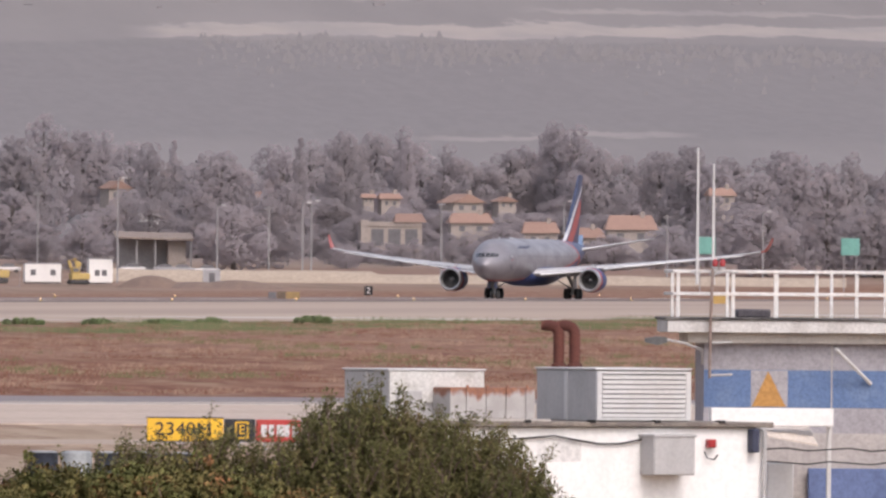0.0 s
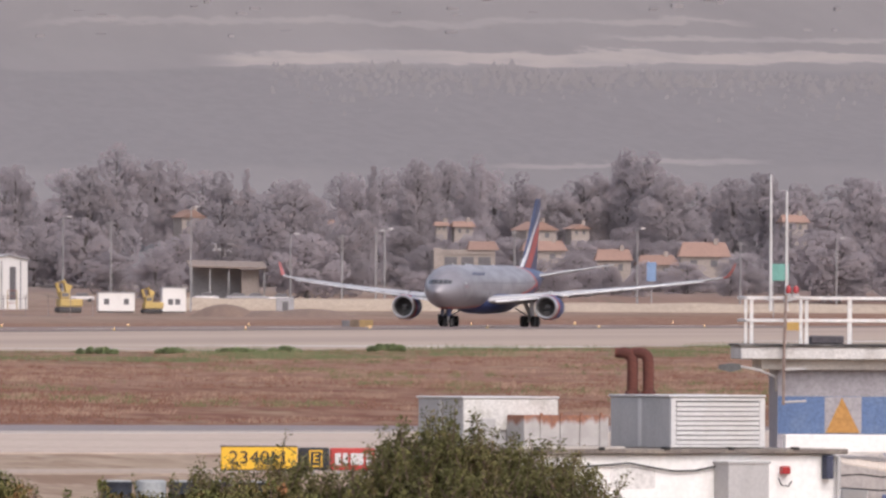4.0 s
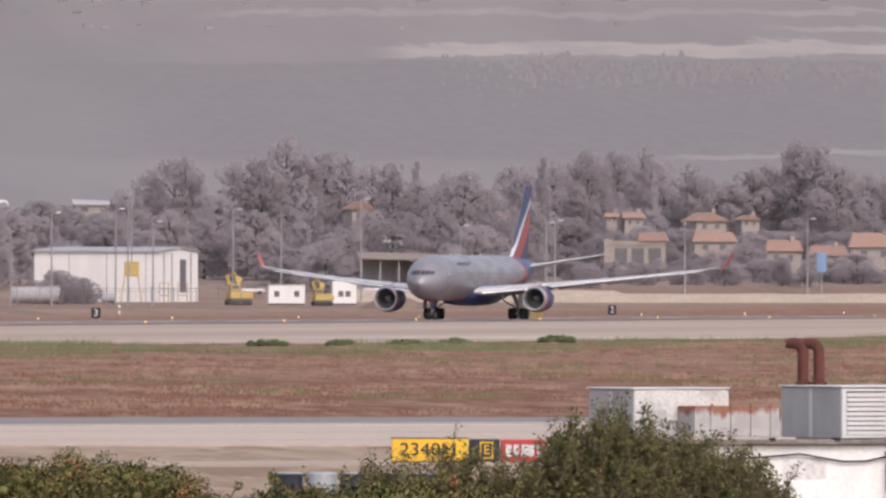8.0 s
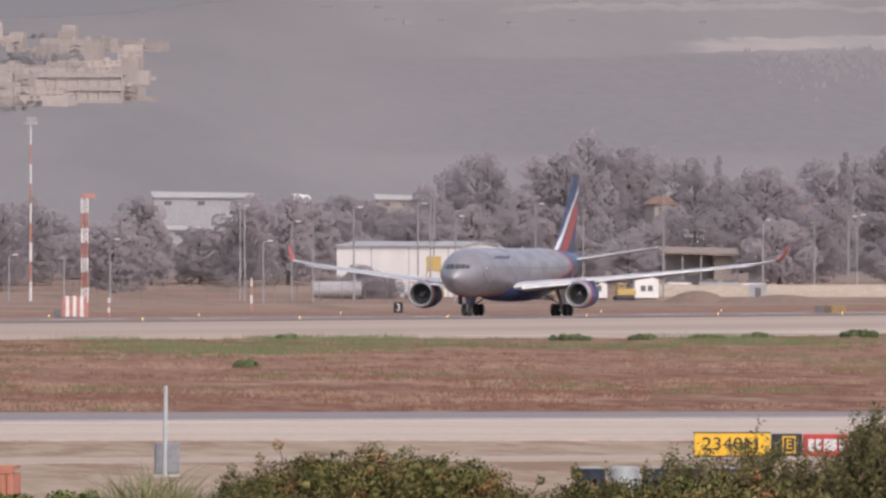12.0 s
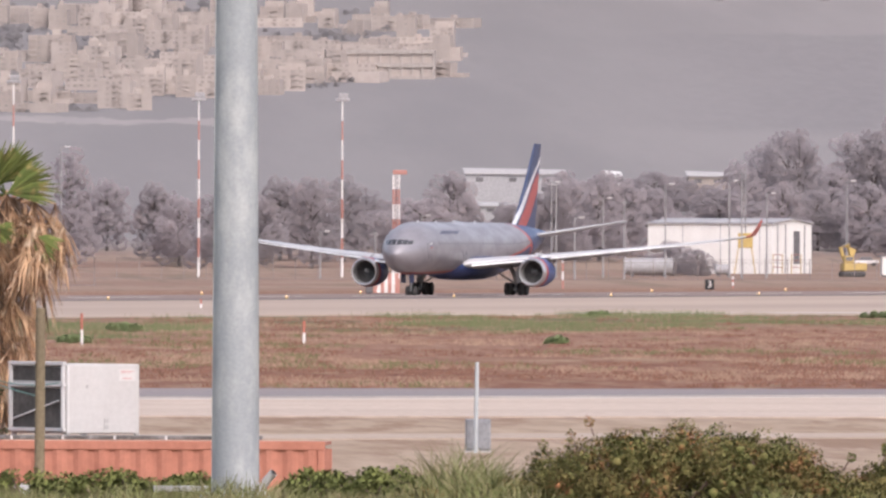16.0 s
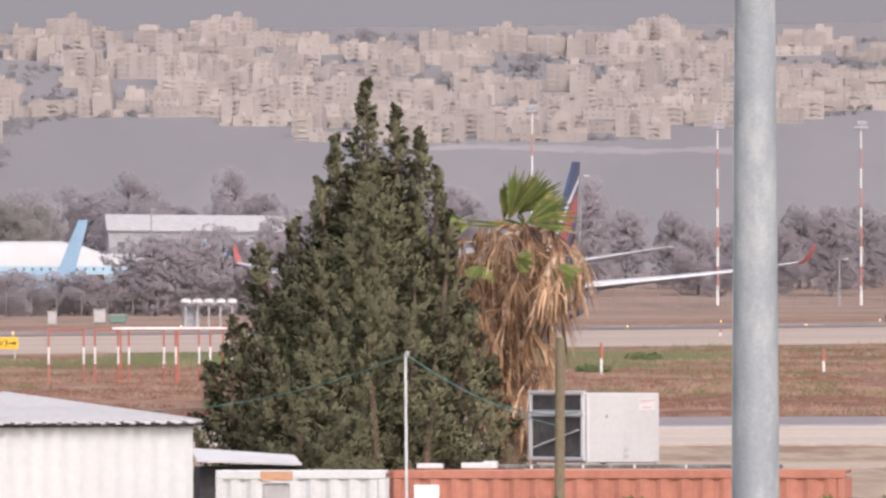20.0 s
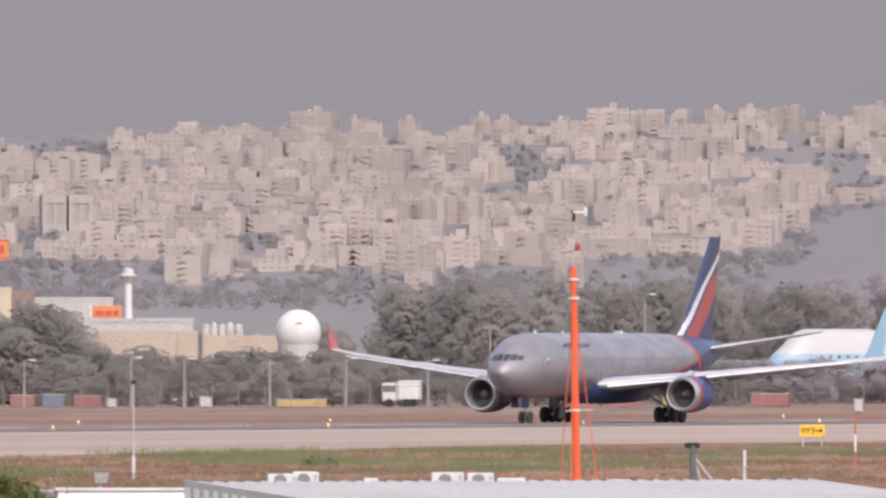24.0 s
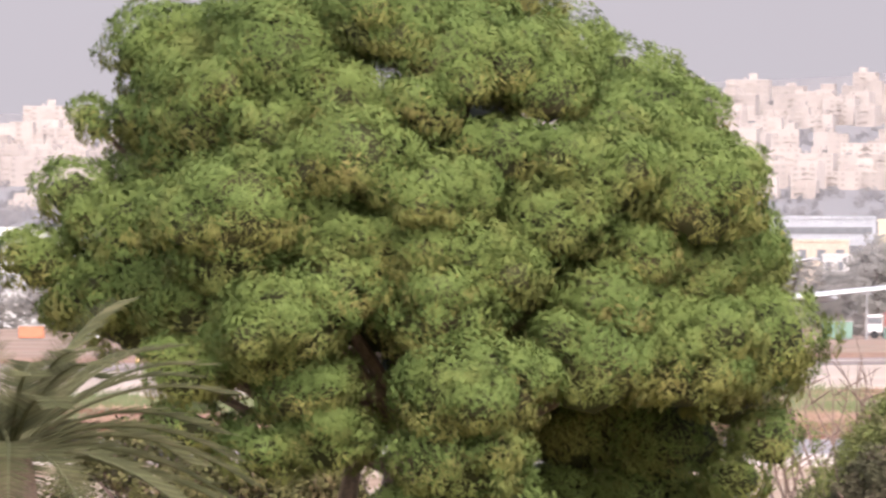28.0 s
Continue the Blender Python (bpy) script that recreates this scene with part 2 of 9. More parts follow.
def puffs(centres, radii, seed=1, rough=0.14, flat=1.0, level=2, lean=(0, 0, 0), own=1.0, out=0.4):
    """Solid rounded clumps with uneven skins. own, out, lean: what the soft shading follows (the clump, the whole crown, one direction)."""
    g = np.random.default_rng(seed)
    bv, bf = BALLS[level]
    cs, rs = np.asarray(centres, float), np.asarray(radii, float)
    n, k = len(cs), len(bv)
    sc = rs[:, None] * (1 + rough * g.normal(size=(n, k)))
    V = cs[:, None, :] + bv[None] * sc[:, :, None] * np.array([1, 1, flat])
    F = (bf[None] + (np.arange(n) * k)[:, None, None]).reshape(-1, 3)
    mid = cs.mean(0)
    o = cs - mid
    o /= np.linalg.norm(o, axis=1)[:, None] + 1e-6
    N = bv[None] * own + o[:, None, :] * out + np.array(lean) + g.normal(size=(n, k, 3)) * 0.06
    N /= np.linalg.norm(N, axis=2)[:, :, None]
    return V.reshape(-1, 3), F, N.reshape(-1, 3)


def smooth01(x):
    x = min(1.0, max(0.0, x))
    return x * x * (3 - 2 * x)


def curve(xs, ys):
    return lambda v: float(np.interp(v, xs, ys))


# ---- ground, runway, hills ----
PSI = 0.320256  # the runway's bearing
RU = Vector((math.sin(PSI), math.cos(PSI), 0))
RN = Vector((-math.cos(PSI), math.sin(PSI), 0))
RUNWAY = 532.47  # how far the runway's centre line passes from the camera


def hill_e(d):
    """Elevation angle of the slope at a distance."""
    return float(np.interp(d, [2400, 3000, 3300, 3500, 4800, 4990], [-2.17, -1.2, 1.0, 3.0, 16.0, 16.6]))


# where the built-up hillside ends against the haze, and the higher slope to the right
ridge = curve([-400, -112, -75, -60, -45, -20, 30, 36, 48, 64], [9.6, 10.1, 12.0, 12.7, 13.4, 13.9, 13.9, 14.2, 15.8, 17.0])


def gz(x, y):
    """Height of the ground: a bank under the camera, the flat airfield, a long slope behind it."""
    d = math.hypot(x, y)
    if d < 235:
        return 3.5 - 1.2 * min(d, 200) / 200 - 2.3 * smooth01((d - 196) / 39)
    if d <= 2400:
        return 0.0
    b = math.atan2(x, y) * 1000
    if y > 0 and abs(b) < 400:
        cap = ridge(b)
        z = EYE + min(hill_e(d), cap) * d / 1000
        if d > 3400:
            z += smooth01((d - 3400) / 400) * (2.5 * noise.noise((x / 260, y / 260, 3)) + 1.2 * noise.noise((x / 90, y / 90, 7)))
            z += smooth01((b - 44) / 20) * smooth01((d - 4600) / 350) * 14
        return z
    return 3 * smooth01((d - 2600) / 1500)


def build_ground():
    n = Nodes("airfield_soil")
    pos = n.where(True)
    sx = n.add("ShaderNodeSeparateXYZ")
    n.put(sx.inputs[0], pos)
    off = n.math("ADD", n.math("MULTIPLY", sx.outputs[0], RN.x), n.math("MULTIPLY", sx.outputs[1], RN.y))
    dist = n.math("SQRT", n.math("ADD", n.math("MULTIPLY", sx.outputs[0], sx.outputs[0]), n.math("MULTIPLY", sx.outputs[1], sx.outputs[1])))
    big = n.noise(pos, 0.035, 5.0, 0.6)
    mid = n.noise(pos, 0.3, 5.0, 0.65, (1, 0.2, 1))
    fine = n.noise(pos, 1.3, 4.0, 0.7)
    mid = n.math("ADD", n.math("MULTIPLY", mid, 0.4), n.math("MULTIPLY", n.noise(pos, 0.9, 4.0, 0.6, (1, 0.09, 1)), 0.6))
    soil = n.mix(n.step(mid, 0.40, 0.60), (0.150, 0.068, 0.044), (0.212, 0.110, 0.073))
    soil = n.mix(n.step(n.noise(pos, 0.11, 5.0, 0.65, (1, 0.12, 1)), 0.5, 0.66, 0.0, 0.6), soil, (0.275, 0.172, 0.12))
    clod = n.noise(pos, 0.7, 4.0, 0.6, (1, 0.09, 1))
    soil = n.mix(n.step(clod, 0.52, 0.66, 0.0, 0.6), soil, (0.285, 0.185, 0.128))
    soil = n.mix(n.step(clod, 0.48, 0.36, 0.0, 0.5), soil, (0.118, 0.052, 0.034))
    edge = n.math("ADD", off, n.math("MULTIPLY", n.math("SUBTRACT", n.noise(pos, 0.04, 5.0, 0.65), 0.5), 60.0))
    soil = n.mix(n.step(edge, 215, 245, 0.0, 0.55), soil, n.mix(n.step(mid, 0.42, 0.6), (0.205, 0.108, 0.078), (0.30, 0.195, 0.14)))
    grass = n.mix(n.step(fine, 0.35, 0.65), (0.078, 0.086, 0.044), (0.125, 0.118, 0.066))
    dry = n.mix(n.step(fine, 0.3, 0.7), (0.36, 0.27, 0.185), (0.27, 0.215, 0.14))
    strip = n.math("MULTIPLY", n.step(off, 285, 335), n.step(off, 392, 398, 1.0, 0.0))
    verge = n.math("MULTIPLY", strip, n.step(n.noise(pos, 0.06, 6.0, 0.7, (1, 0.22, 1)), 0.47, 0.56, 0.0, 0.85))
    c = n.mix(verge, soil, grass)
    tuft = n.math("MULTIPLY", n.step(mid, 0.56, 0.66), n.step(big, 0.47, 0.56))
    c = n.mix(n.math("MULTIPLY", tuft, 0.8), c, grass)
    c = n.mix(n.math("MULTIPLY", n.step(n.noise(pos, 0.14, 5.0, 0.7, (1, 0.16, 1)), 0.55, 0.66), 0.6), c, dry)
    c = n.mix(n.math("MULTIPLY", n.step(n.noise(pos, 1.3, 4.0, 0.7, (1, 0.1, 1)), 0.57, 0.68), n.step(big, 0.45, 0.6, 0.15, 0.7)), c, (0.34, 0.24, 0.165))
    near = n.step(dist, 560, 612, 1.0, 0.0)
    sandy = n.mix(n.step(mid, 0.38, 0.62), (0.36, 0.275, 0.205), (0.28, 0.205, 0.148))
    sandy = n.mix(n.math("MULTIPLY", n.step(n.noise(pos, 0.25, 5.0, 0.7, (1, 0.08, 1)), 0.48, 0.60), 0.75), sandy, (0.20, 0.125, 0.085))
    c = n.mix(near, c, sandy)
    c = n.mix(n.step(dist, 225, 262, 1.0, 0.0), c, n.mix(n.step(n.noise(pos, 0.5, 5.0, 0.65), 0.4, 0.6), (0.12, 0.13, 0.05), (0.25, 0.2, 0.13)))
    far = n.step(off, 585, 640)
    c = n.mix(n.math("MULTIPLY", far, 0.8), c, n.mix(n.step(n.noise(pos, 0.011, 4.0), 0.4, 0.6), (0.225, 0.148, 0.118), (0.275, 0.205, 0.158)))
    c = n.mix(n.math("MULTIPLY", far, n.step(n.noise(pos, 0.12, 5.0, 0.65, (1, 0.03, 1)), 0.50, 0.64, 0.0, 0.7)), c, (0.165, 0.125, 0.092))
    # Hill woods and fields carry painted haze: mauve grey, low contrast.
    hazed_wood = n.mix(n.step(n.noise(pos, 0.02, 6.0, 0.65, (1, 0.07, 1)), 0.35, 0.65), (0.222, 0.202, 0.20), (0.245, 0.223, 0.219))
    hazed_wood = n.mix(n.math("MULTIPLY", n.step(n.noise(pos, 0.006, 3.0, 0.5, (1, 0.1, 1)), 0.55, 0.68), 0.4), hazed_wood, (0.275, 0.248, 0.24))
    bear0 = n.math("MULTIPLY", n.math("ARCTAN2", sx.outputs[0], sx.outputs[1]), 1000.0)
    hazed_wood = n.mix(n.step(bear0, 36, 58, 1.0, 0.0), hazed_wood, n.mix(n.step(n.noise(pos, 0.02, 6.0, 0.65, (1, 0.07, 1)), 0.35, 0.65), (0.205, 0.189, 0.188), (0.228, 0.209, 0.206)))
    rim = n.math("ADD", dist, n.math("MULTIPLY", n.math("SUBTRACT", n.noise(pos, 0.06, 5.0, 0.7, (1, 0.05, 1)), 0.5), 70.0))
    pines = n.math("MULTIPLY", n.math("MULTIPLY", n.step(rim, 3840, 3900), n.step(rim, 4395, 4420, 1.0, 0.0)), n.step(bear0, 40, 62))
    hazed_wood = n.mix(n.math("MULTIPLY", pines, 0.75), hazed_wood, n.mix(n.step(n.noise(pos, 0.3, 5.0, 0.7, (1, 0.12, 1)), 0.35, 0.65), (0.198, 0.181, 0.182), (0.216, 0.198, 0.198)))
    bear = n.math("MULTIPLY", n.math("ARCTAN2", sx.outputs[0], sx.outputs[1]), 1000.0)
    wig = n.math("MULTIPLY", n.math("SUBTRACT", n.noise(pos, 0.03, 6.0, 0.7, (1, 0.2, 1)), 0.5), 150.0)
    dw = n.math("ADD", dist, wig)
    pale = n.mix(n.step(n.noise(pos, 0.05, 4.0, 0.6, (1, 0.2, 1)), 0.35, 0.65), (0.40, 0.345, 0.315), (0.33, 0.295, 0.28))
    for lo, hi, b0, b1, amt in ((4440, 4510, 68, 140, 0.8), (3880, 3906, 84, 101, 0.45), (3895, 3925, 4, 27, 0.5), (4560, 4580, 90, 130, 0.5), (4635, 4660, 58, 100, 0.4)):
        band = n.math("MULTIPLY", n.step(dw, lo - 6, lo + 6), n.step(dw, hi - 6, hi + 6, 1.0, 0.0))
        band = n.math("MULTIPLY", band, n.math("MULTIPLY", n.step(bear, b0 - 1, b0 + 3), n.step(bear, b1 - 3, b1, amt, 0.0)))
        hazed_wood = n.mix(band, hazed_wood, pale)
    # past 3 km the ground takes on the haze-greyed hill colours
    c = n.mix(n.step(dist, 3050, 3250), c, hazed_wood)
    n.bump(fine, 0.5, 0.15)
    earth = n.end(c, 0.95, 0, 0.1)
    radii = [0, 30, 80, 140, 180, 196, 204, 212, 220, 228, 235, 300, 420, 600, 800, 1100, 1500, 2000, 2400, 2700, 3000, 3150, 3300, 3400, 3500, 3600, 3700, 3800, 3900, 4000, 4100, 4200, 4300, 4400, 4500, 4600, 4700, 4800, 4870, 4930, 4990]
    angs = [*np.linspace(-0.16, 0.16, 129), *np.linspace(0.2, 2 * math.pi - 0.2, 60)]
    V, F, k = [], [], len(angs)
    for r in radii:
        for a in angs:
            x, y = r * math.sin(a), r * math.cos(a)
            V.append((x, y, gz(x, y)))
    for i in range(len(radii) - 1):
        for j in range(k):
            q = (j + 1) % k
            F.append((i * k + j, i * k + q, (i + 1) * k + q, (i + 1) * k + j))
    me = quads("ground", V, F, earth)
    me.shade_smooth()
    solo("ground", me, earth, Matrix(), "reddish bare soil airfield with dry grass rising to hills greyed by painted haze", "ground", kind="structure")

    # runway: wide pale pavement along the plane's path
    n = Nodes("runway_concrete")
    pos = n.where()
    c = n.mix(n.step(n.noise(pos, 0.03, 5.0, 0.6, (0.08, 1, 1)), 0.35, 0.65), (0.39, 0.302, 0.242), (0.32, 0.248, 0.203))
    sx = n.add("ShaderNodeSeparateXYZ")
    n.put(sx.inputs[0], pos)
    rubber = n.math("MULTIPLY", n.step(sx.outputs[1], -40, -12), n.step(sx.outputs[1], 6, 22, 1.0, 0.0))
    c = n.mix(n.math("MULTIPLY", rubber, 0.35), c, (0.2, 0.18, 0.175))
    c = n.mix(n.math("MULTIPLY", n.step(sx.outputs[1], -170, -138, 1.0, 0.0), n.step(n.noise(pos, 0.02, 4.0), 0.5, 0.6)), c, (0.5, 0.45, 0.4))
    n.bump(n.noise(pos, 3.0), 0.2, 0.02)
    concrete = n.end(c, 0.85, 0, 0.2)
    near = [(-1500, -160), (950, -160), (1063, -140), (1300, -150), (1345, -184), (2600, -192)]
    top = [*near, (2600, -24), (-1500, -24)]
    at = Matrix.Translation(RN * RUNWAY) @ Matrix.Rotation(math.pi / 2 - PSI, 4, "Z")
    runway = solo("runway", Shape().loft([[(x, y, z) for x, y in top] for z in (-0.5, 0.06)]), concrete, at, "long pale grey concrete runway with rubber marks", "runway", kind="structure")
    tar = mat("runway_asphalt", (0.205, 0.150, 0.128), (0.165, 0.120, 0.104), 0.92, scale=0.05, fine=1.5, amt=0.7, streak=(0.1, 1, 1), bump=0.2)
    part("rolling_strip", Shape().box(-1500, -23.99, -0.5, 2600, 26, 0.055), tar, runway, "brownish worn asphalt strip that the wheels run on")
    part("joint_band", Shape().box(-1500, -33, 0.061, 2600, -24.5, 0.075), mat("runway_joint", (0.10, 0.08, 0.075), (0.15, 0.115, 0.10), 0.95, scale=0.2, fine=2), runway, "dark sealed joint along the pavement")
    line = Shape()
    for k in range(-25, 60):
        line.box(k * 50, -0.45, 0.06, k * 50 + 30, 0.45, 0.075)
    part("centre_line", line, mat("marking_white", (0.6, 0.58, 0.55), (0.4, 0.38, 0.36), 0.8, scale=0.5), runway, "worn white centre line dashes")

    # near taxiway
    asphalt = mat("taxiway_asphalt", (0.20, 0.170, 0.170), (0.25, 0.21, 0.20), 0.9, scale=0.15, fine=3, bump=0.2, streak=(0.2, 1, 1))
    pale = mat("taxiway_concrete", (0.445, 0.355, 0.290), (0.36, 0.285, 0.235), 0.9, scale=0.12, fine=2, bump=0.2, streak=(0.15, 1, 1))

    def slab(far, close, z0, z1):
        """A flat strip between two lines, each given by its start and slope."""
        ring = [(x, close[0] + close[1] * x) for x in (-95, 110)] + [(x, far[0] + far[1] * x) for x in (110, -95)]
        return Shape().loft([[(x, y, z) for x, y in ring] for z in (z0, z1)])

    taxi = solo("taxiway", slab((644.5, 0.18), (592.5, 0.6), -0.4, 0.05), asphalt, Matrix(), "grey asphalt taxiway crossing the airfield", "taxiway", kind="structure")
    part("concrete_strip", slab((592.49, 0.6), (541, 0.1), -0.4, 0.045), pale, taxi, "pale cream concrete strip")
    white_line = mat("line_white", (0.56, 0.49, 0.42), (0.44, 0.38, 0.32), 0.8, scale=0.3, streak=(0.3, 1, 1))
    part("edge_line", slab((593.4, 0.6), (591.6, 0.6), 0.051, 0.066), white_line, taxi, "white painted edge line")
    part("edge_line", slab((599.6, 0.6), (598.6, 0.6), 0.051, 0.064), white_line, taxi, "white painted edge line")
    tm = pose(28, 646.5, 0, 0, 0, math.degrees(math.atan2(0.4, 1.0)))
    track = Shape().box(-120, -150, -0.3, 120, -138, 0.03)
    part("service_track", track, mat("track_dust", (0.36, 0.28, 0.22), (0.3, 0.23, 0.18), 0.95, scale=0.2, fine=3), taxi, "dusty service track", m=tm)


def build_backdrop():
    """Plain hazy sky low over the ridge, far behind everything."""
    n = Nodes("haze_sky")
    pos = n.where()
    sx = n.add("ShaderNodeSeparateXYZ")
    n.put(sx.inputs[0], pos)
    c = n.mix(n.step(sx.outputs[2], 60, 260), (0.40, 0.378, 0.40), (0.425, 0.415, 0.44))
    c = n.mix(n.math("MULTIPLY", n.step(n.noise(pos, 0.003, 3.0), 0.4, 0.6), 0.25), c, (0.37, 0.35, 0.37))
    n.put(n.b.inputs["Emission Color"], c)
    n.b.inputs["Emission Strength"].default_value = 1.06
    m = n.end((0, 0, 0), 1.0, 0, 0)
    V, F = [], []
    a = np.linspace(-0.5, 0.5, 60)
    for z in (-20, 80, 200, 420):
        V += [(4993 * math.sin(t), 4993 * math.cos(t), z) for t in a]
    for i in range(3):
        F += [(i * 60 + j, i * 60 + j + 1, i * 60 + 61 + j, i * 60 + 60 + j) for j in range(59)]
    solo("backdrop", quads("backdrop", V, F, m), m, Matrix(), "plain grey mauve haze low in the sky", "sky", kind="structure")


build_ground()
build_backdrop()


# ---- the taxiing airliner ----
def airfoil(n=22):
    """Closed section, chord 0 to 1, as (along, up)."""
    up = [(0.5 * (1 - math.cos(math.pi * k / n)), 1) for k in range(n + 1)]
    pts = []
    for x, _ in up:
        pts.append((x, 0.6 * (0.2969 * math.sqrt(x) - 0.126 * x - 0.3516 * x * x + 0.2843 * x ** 3 - 0.1036 * x ** 4) * 1.1))
    low = [(x, -0.75 * z) for x, z in pts[1:-1]][::-1]
    return pts + low


def wing_rings(stations, vertical=False):
    """stations: (x of leading edge, span position, height, chord, thickness)."""
    out = []
    for xl, y, z, ch, th in stations:
        ring = []
        for a, h in airfoil():
            if vertical:
                ring.append((xl - a * ch, y + h * th * ch, z))
            else:
                ring.append((xl - a * ch, y, z + h * th * ch))
        out.append(ring)
    return out


def fuselage_rings(length, nose_x, r, zc, seg=56):
    """Body sections from nose to tail cone."""
    out = []
    xs = [0, 0.03, 0.12, 0.3, 0.6, 1.0, 1.5, 2.1, 2.8, 3.6, 4.6, 5.8, 7.2, 9, 12, 16, 20, 24, 28, 32, 36, 38.5, 41, 43.5, 46, 48.5, 51, 53.5, 56, 57.8, 58.6, 58.8]
    for d in xs:
        d = d * length / 58.8
        t = min(1.0, d / 7.2)
        w = r * (1 - (1 - t) ** 2.05) ** 0.64
        top = zc + r * (1 - (1 - t) ** 2.2) ** 0.72 - 0.62 * (1 - t) ** 1.6
        low = zc - r * (1 - (1 - t) ** 2.2) ** 0.62 - 0.62 * (1 - t) ** 1.6 * 0.9
        q = max(0.0, (d - 37.0 * length / 58.8) / (length * 21.8 / 58.8))
        if q > 0:
            w = r * (1 - q ** 1.7) * 0.985 + 0.18
            top = zc + r - 0.9 * q ** 2
            low = zc - r + (2 * r - 1.5) * q ** 1.35
        w = max(w, 0.02)
        mid, hh = (top + low) / 2, max((top - low) / 2, 0.02)
        out.append([(nose_x - d, w * math.cos(2 * math.pi * k / seg), mid + hh * math.sin(2 * math.pi * k / seg)) for k in range(seg)])
    return out


def wheel(parent, x, y, r, w, tyre, rim):
    wh = part("wheel", Shape().lathe([(r * 0.55, -w / 2), (r * 0.9, -w / 2), (r, -w * 0.3), (r, w * 0.3), (r * 0.9, w / 2), (r * 0.55, w / 2)], 24, "y", (0, 0, 0)), tyre, parent, "black rubber tyre", True, pose(x, y, r))
    part("rim", Shape().lathe([(0.02, -w * 0.42), (r * 0.3, -w * 0.42), (r * 0.56, -w * 0.5), (r * 0.56, w * 0.5), (r * 0.3, w * 0.42), (0.02, w * 0.42)], 20, "y"), rim, wh, "pale metal wheel rim", True)


def livery():
    """Silver body with a dark blue belly and tail, red edging and a swept stripe."""
    n = Nodes("body_paint")
    p = n.where()
    s = n.add("ShaderNodeSeparateXYZ")
    n.put(s.inputs[0], p)
    x, z = s.outputs[0], s.outputs[2]
    grime = n.noise(p, 0.5, 5.0, 0.65, (0.5, 1, 1))
    silver = n.mix(n.step(grime, 0.35, 0.68), (0.285, 0.265, 0.285), (0.235, 0.22, 0.236))
    blue, red = (0.03, 0.045, 0.12), (0.46, 0.075, 0.055)
    # belly line rises towards the tail
    line = n.math("ADD", n.math("MULTIPLY", n.math("POWER", n.math("MAXIMUM", n.math("MULTIPLY", n.math("ADD", x, -2.0), -0.02), 0.0), 2.2), 5.2), 2.25)
    rear = n.math("ADD", n.math("MULTIPLY", n.math("ADD", x, 36.6), -1.0), n.math("MULTIPLY", n.math("SINE", n.math("MULTIPLY", n.math("ADD", z, -2.0), 0.62)), -2.4))
    c = n.mix(n.step(n.math("SUBTRACT", z, line), 0.20, 0.30, 1.0, 0.0), silver, red)
    c = n.mix(n.step(n.math("SUBTRACT", z, line), 0.0, 0.06, 1.0, 0.0), c, blue)
    c = n.mix(n.step(rear, -1.2, -1.1), c, red)
    c = n.mix(n.step(rear, 0.0, 0.1), c, (0.055, 0.08, 0.165))
    v = n.step(n.noise(p, 9.0, 3.0), 0.3, 0.7, 0.94, 1.06)
    hs = n.add("ShaderNodeHueSaturation")
    n.put(hs.inputs["Value"], v)
    n.put(hs.inputs["Color"], c)
    return n.end(hs.outputs[0], n.step(grime, 0.3, 0.7, 0.30, 0.46), 0.25, 0.5)


def tail_paint():
    """Dark blue fin with a white and red flag stripe sweeping up it."""
    n = Nodes("fin_paint")
    p = n.where()
    s = n.add("ShaderNodeSeparateXYZ")
    n.put(s.inputs[0], p)
    x, z = s.outputs[0], s.outputs[2]
    k = n.math("ADD", n.math("ADD", x, 40.3), n.math("MULTIPLY", n.math("ADD", z, -8.6), 1.5))
    k = n.math("ADD", k, n.math("MULTIPLY", n.math("SINE", n.math("MULTIPLY", z, 0.9)), 0.3))
    white = n.math("MULTIPLY", n.step(k, -0.75, -0.65), n.step(k, 0.3, 0.4, 1.0, 0.0))
    red = n.math("MULTIPLY", n.step(k, -4.8, -4.7), n.step(k, -1.3, -1.2, 1.0, 0.0))
    c = n.mix(white, (0.045, 0.06, 0.125), (0.62, 0.61, 0.63))
    c = n.mix(n.math("MULTIPLY", red, n.step(z, 12.6, 13.6, 1.0, 0.0)), c, (0.38, 0.08, 0.075))
    v = n.step(n.noise(p, 2.0, 4.0), 0.3, 0.7, 0.92, 1.08)
    hs = n.add("ShaderNodeHueSaturation")
    n.put(hs.inputs["Value"], v)
    n.put(hs.inputs["Color"], c)
    return n.end(hs.outputs[0], 0.35, 0.1, 0.5)


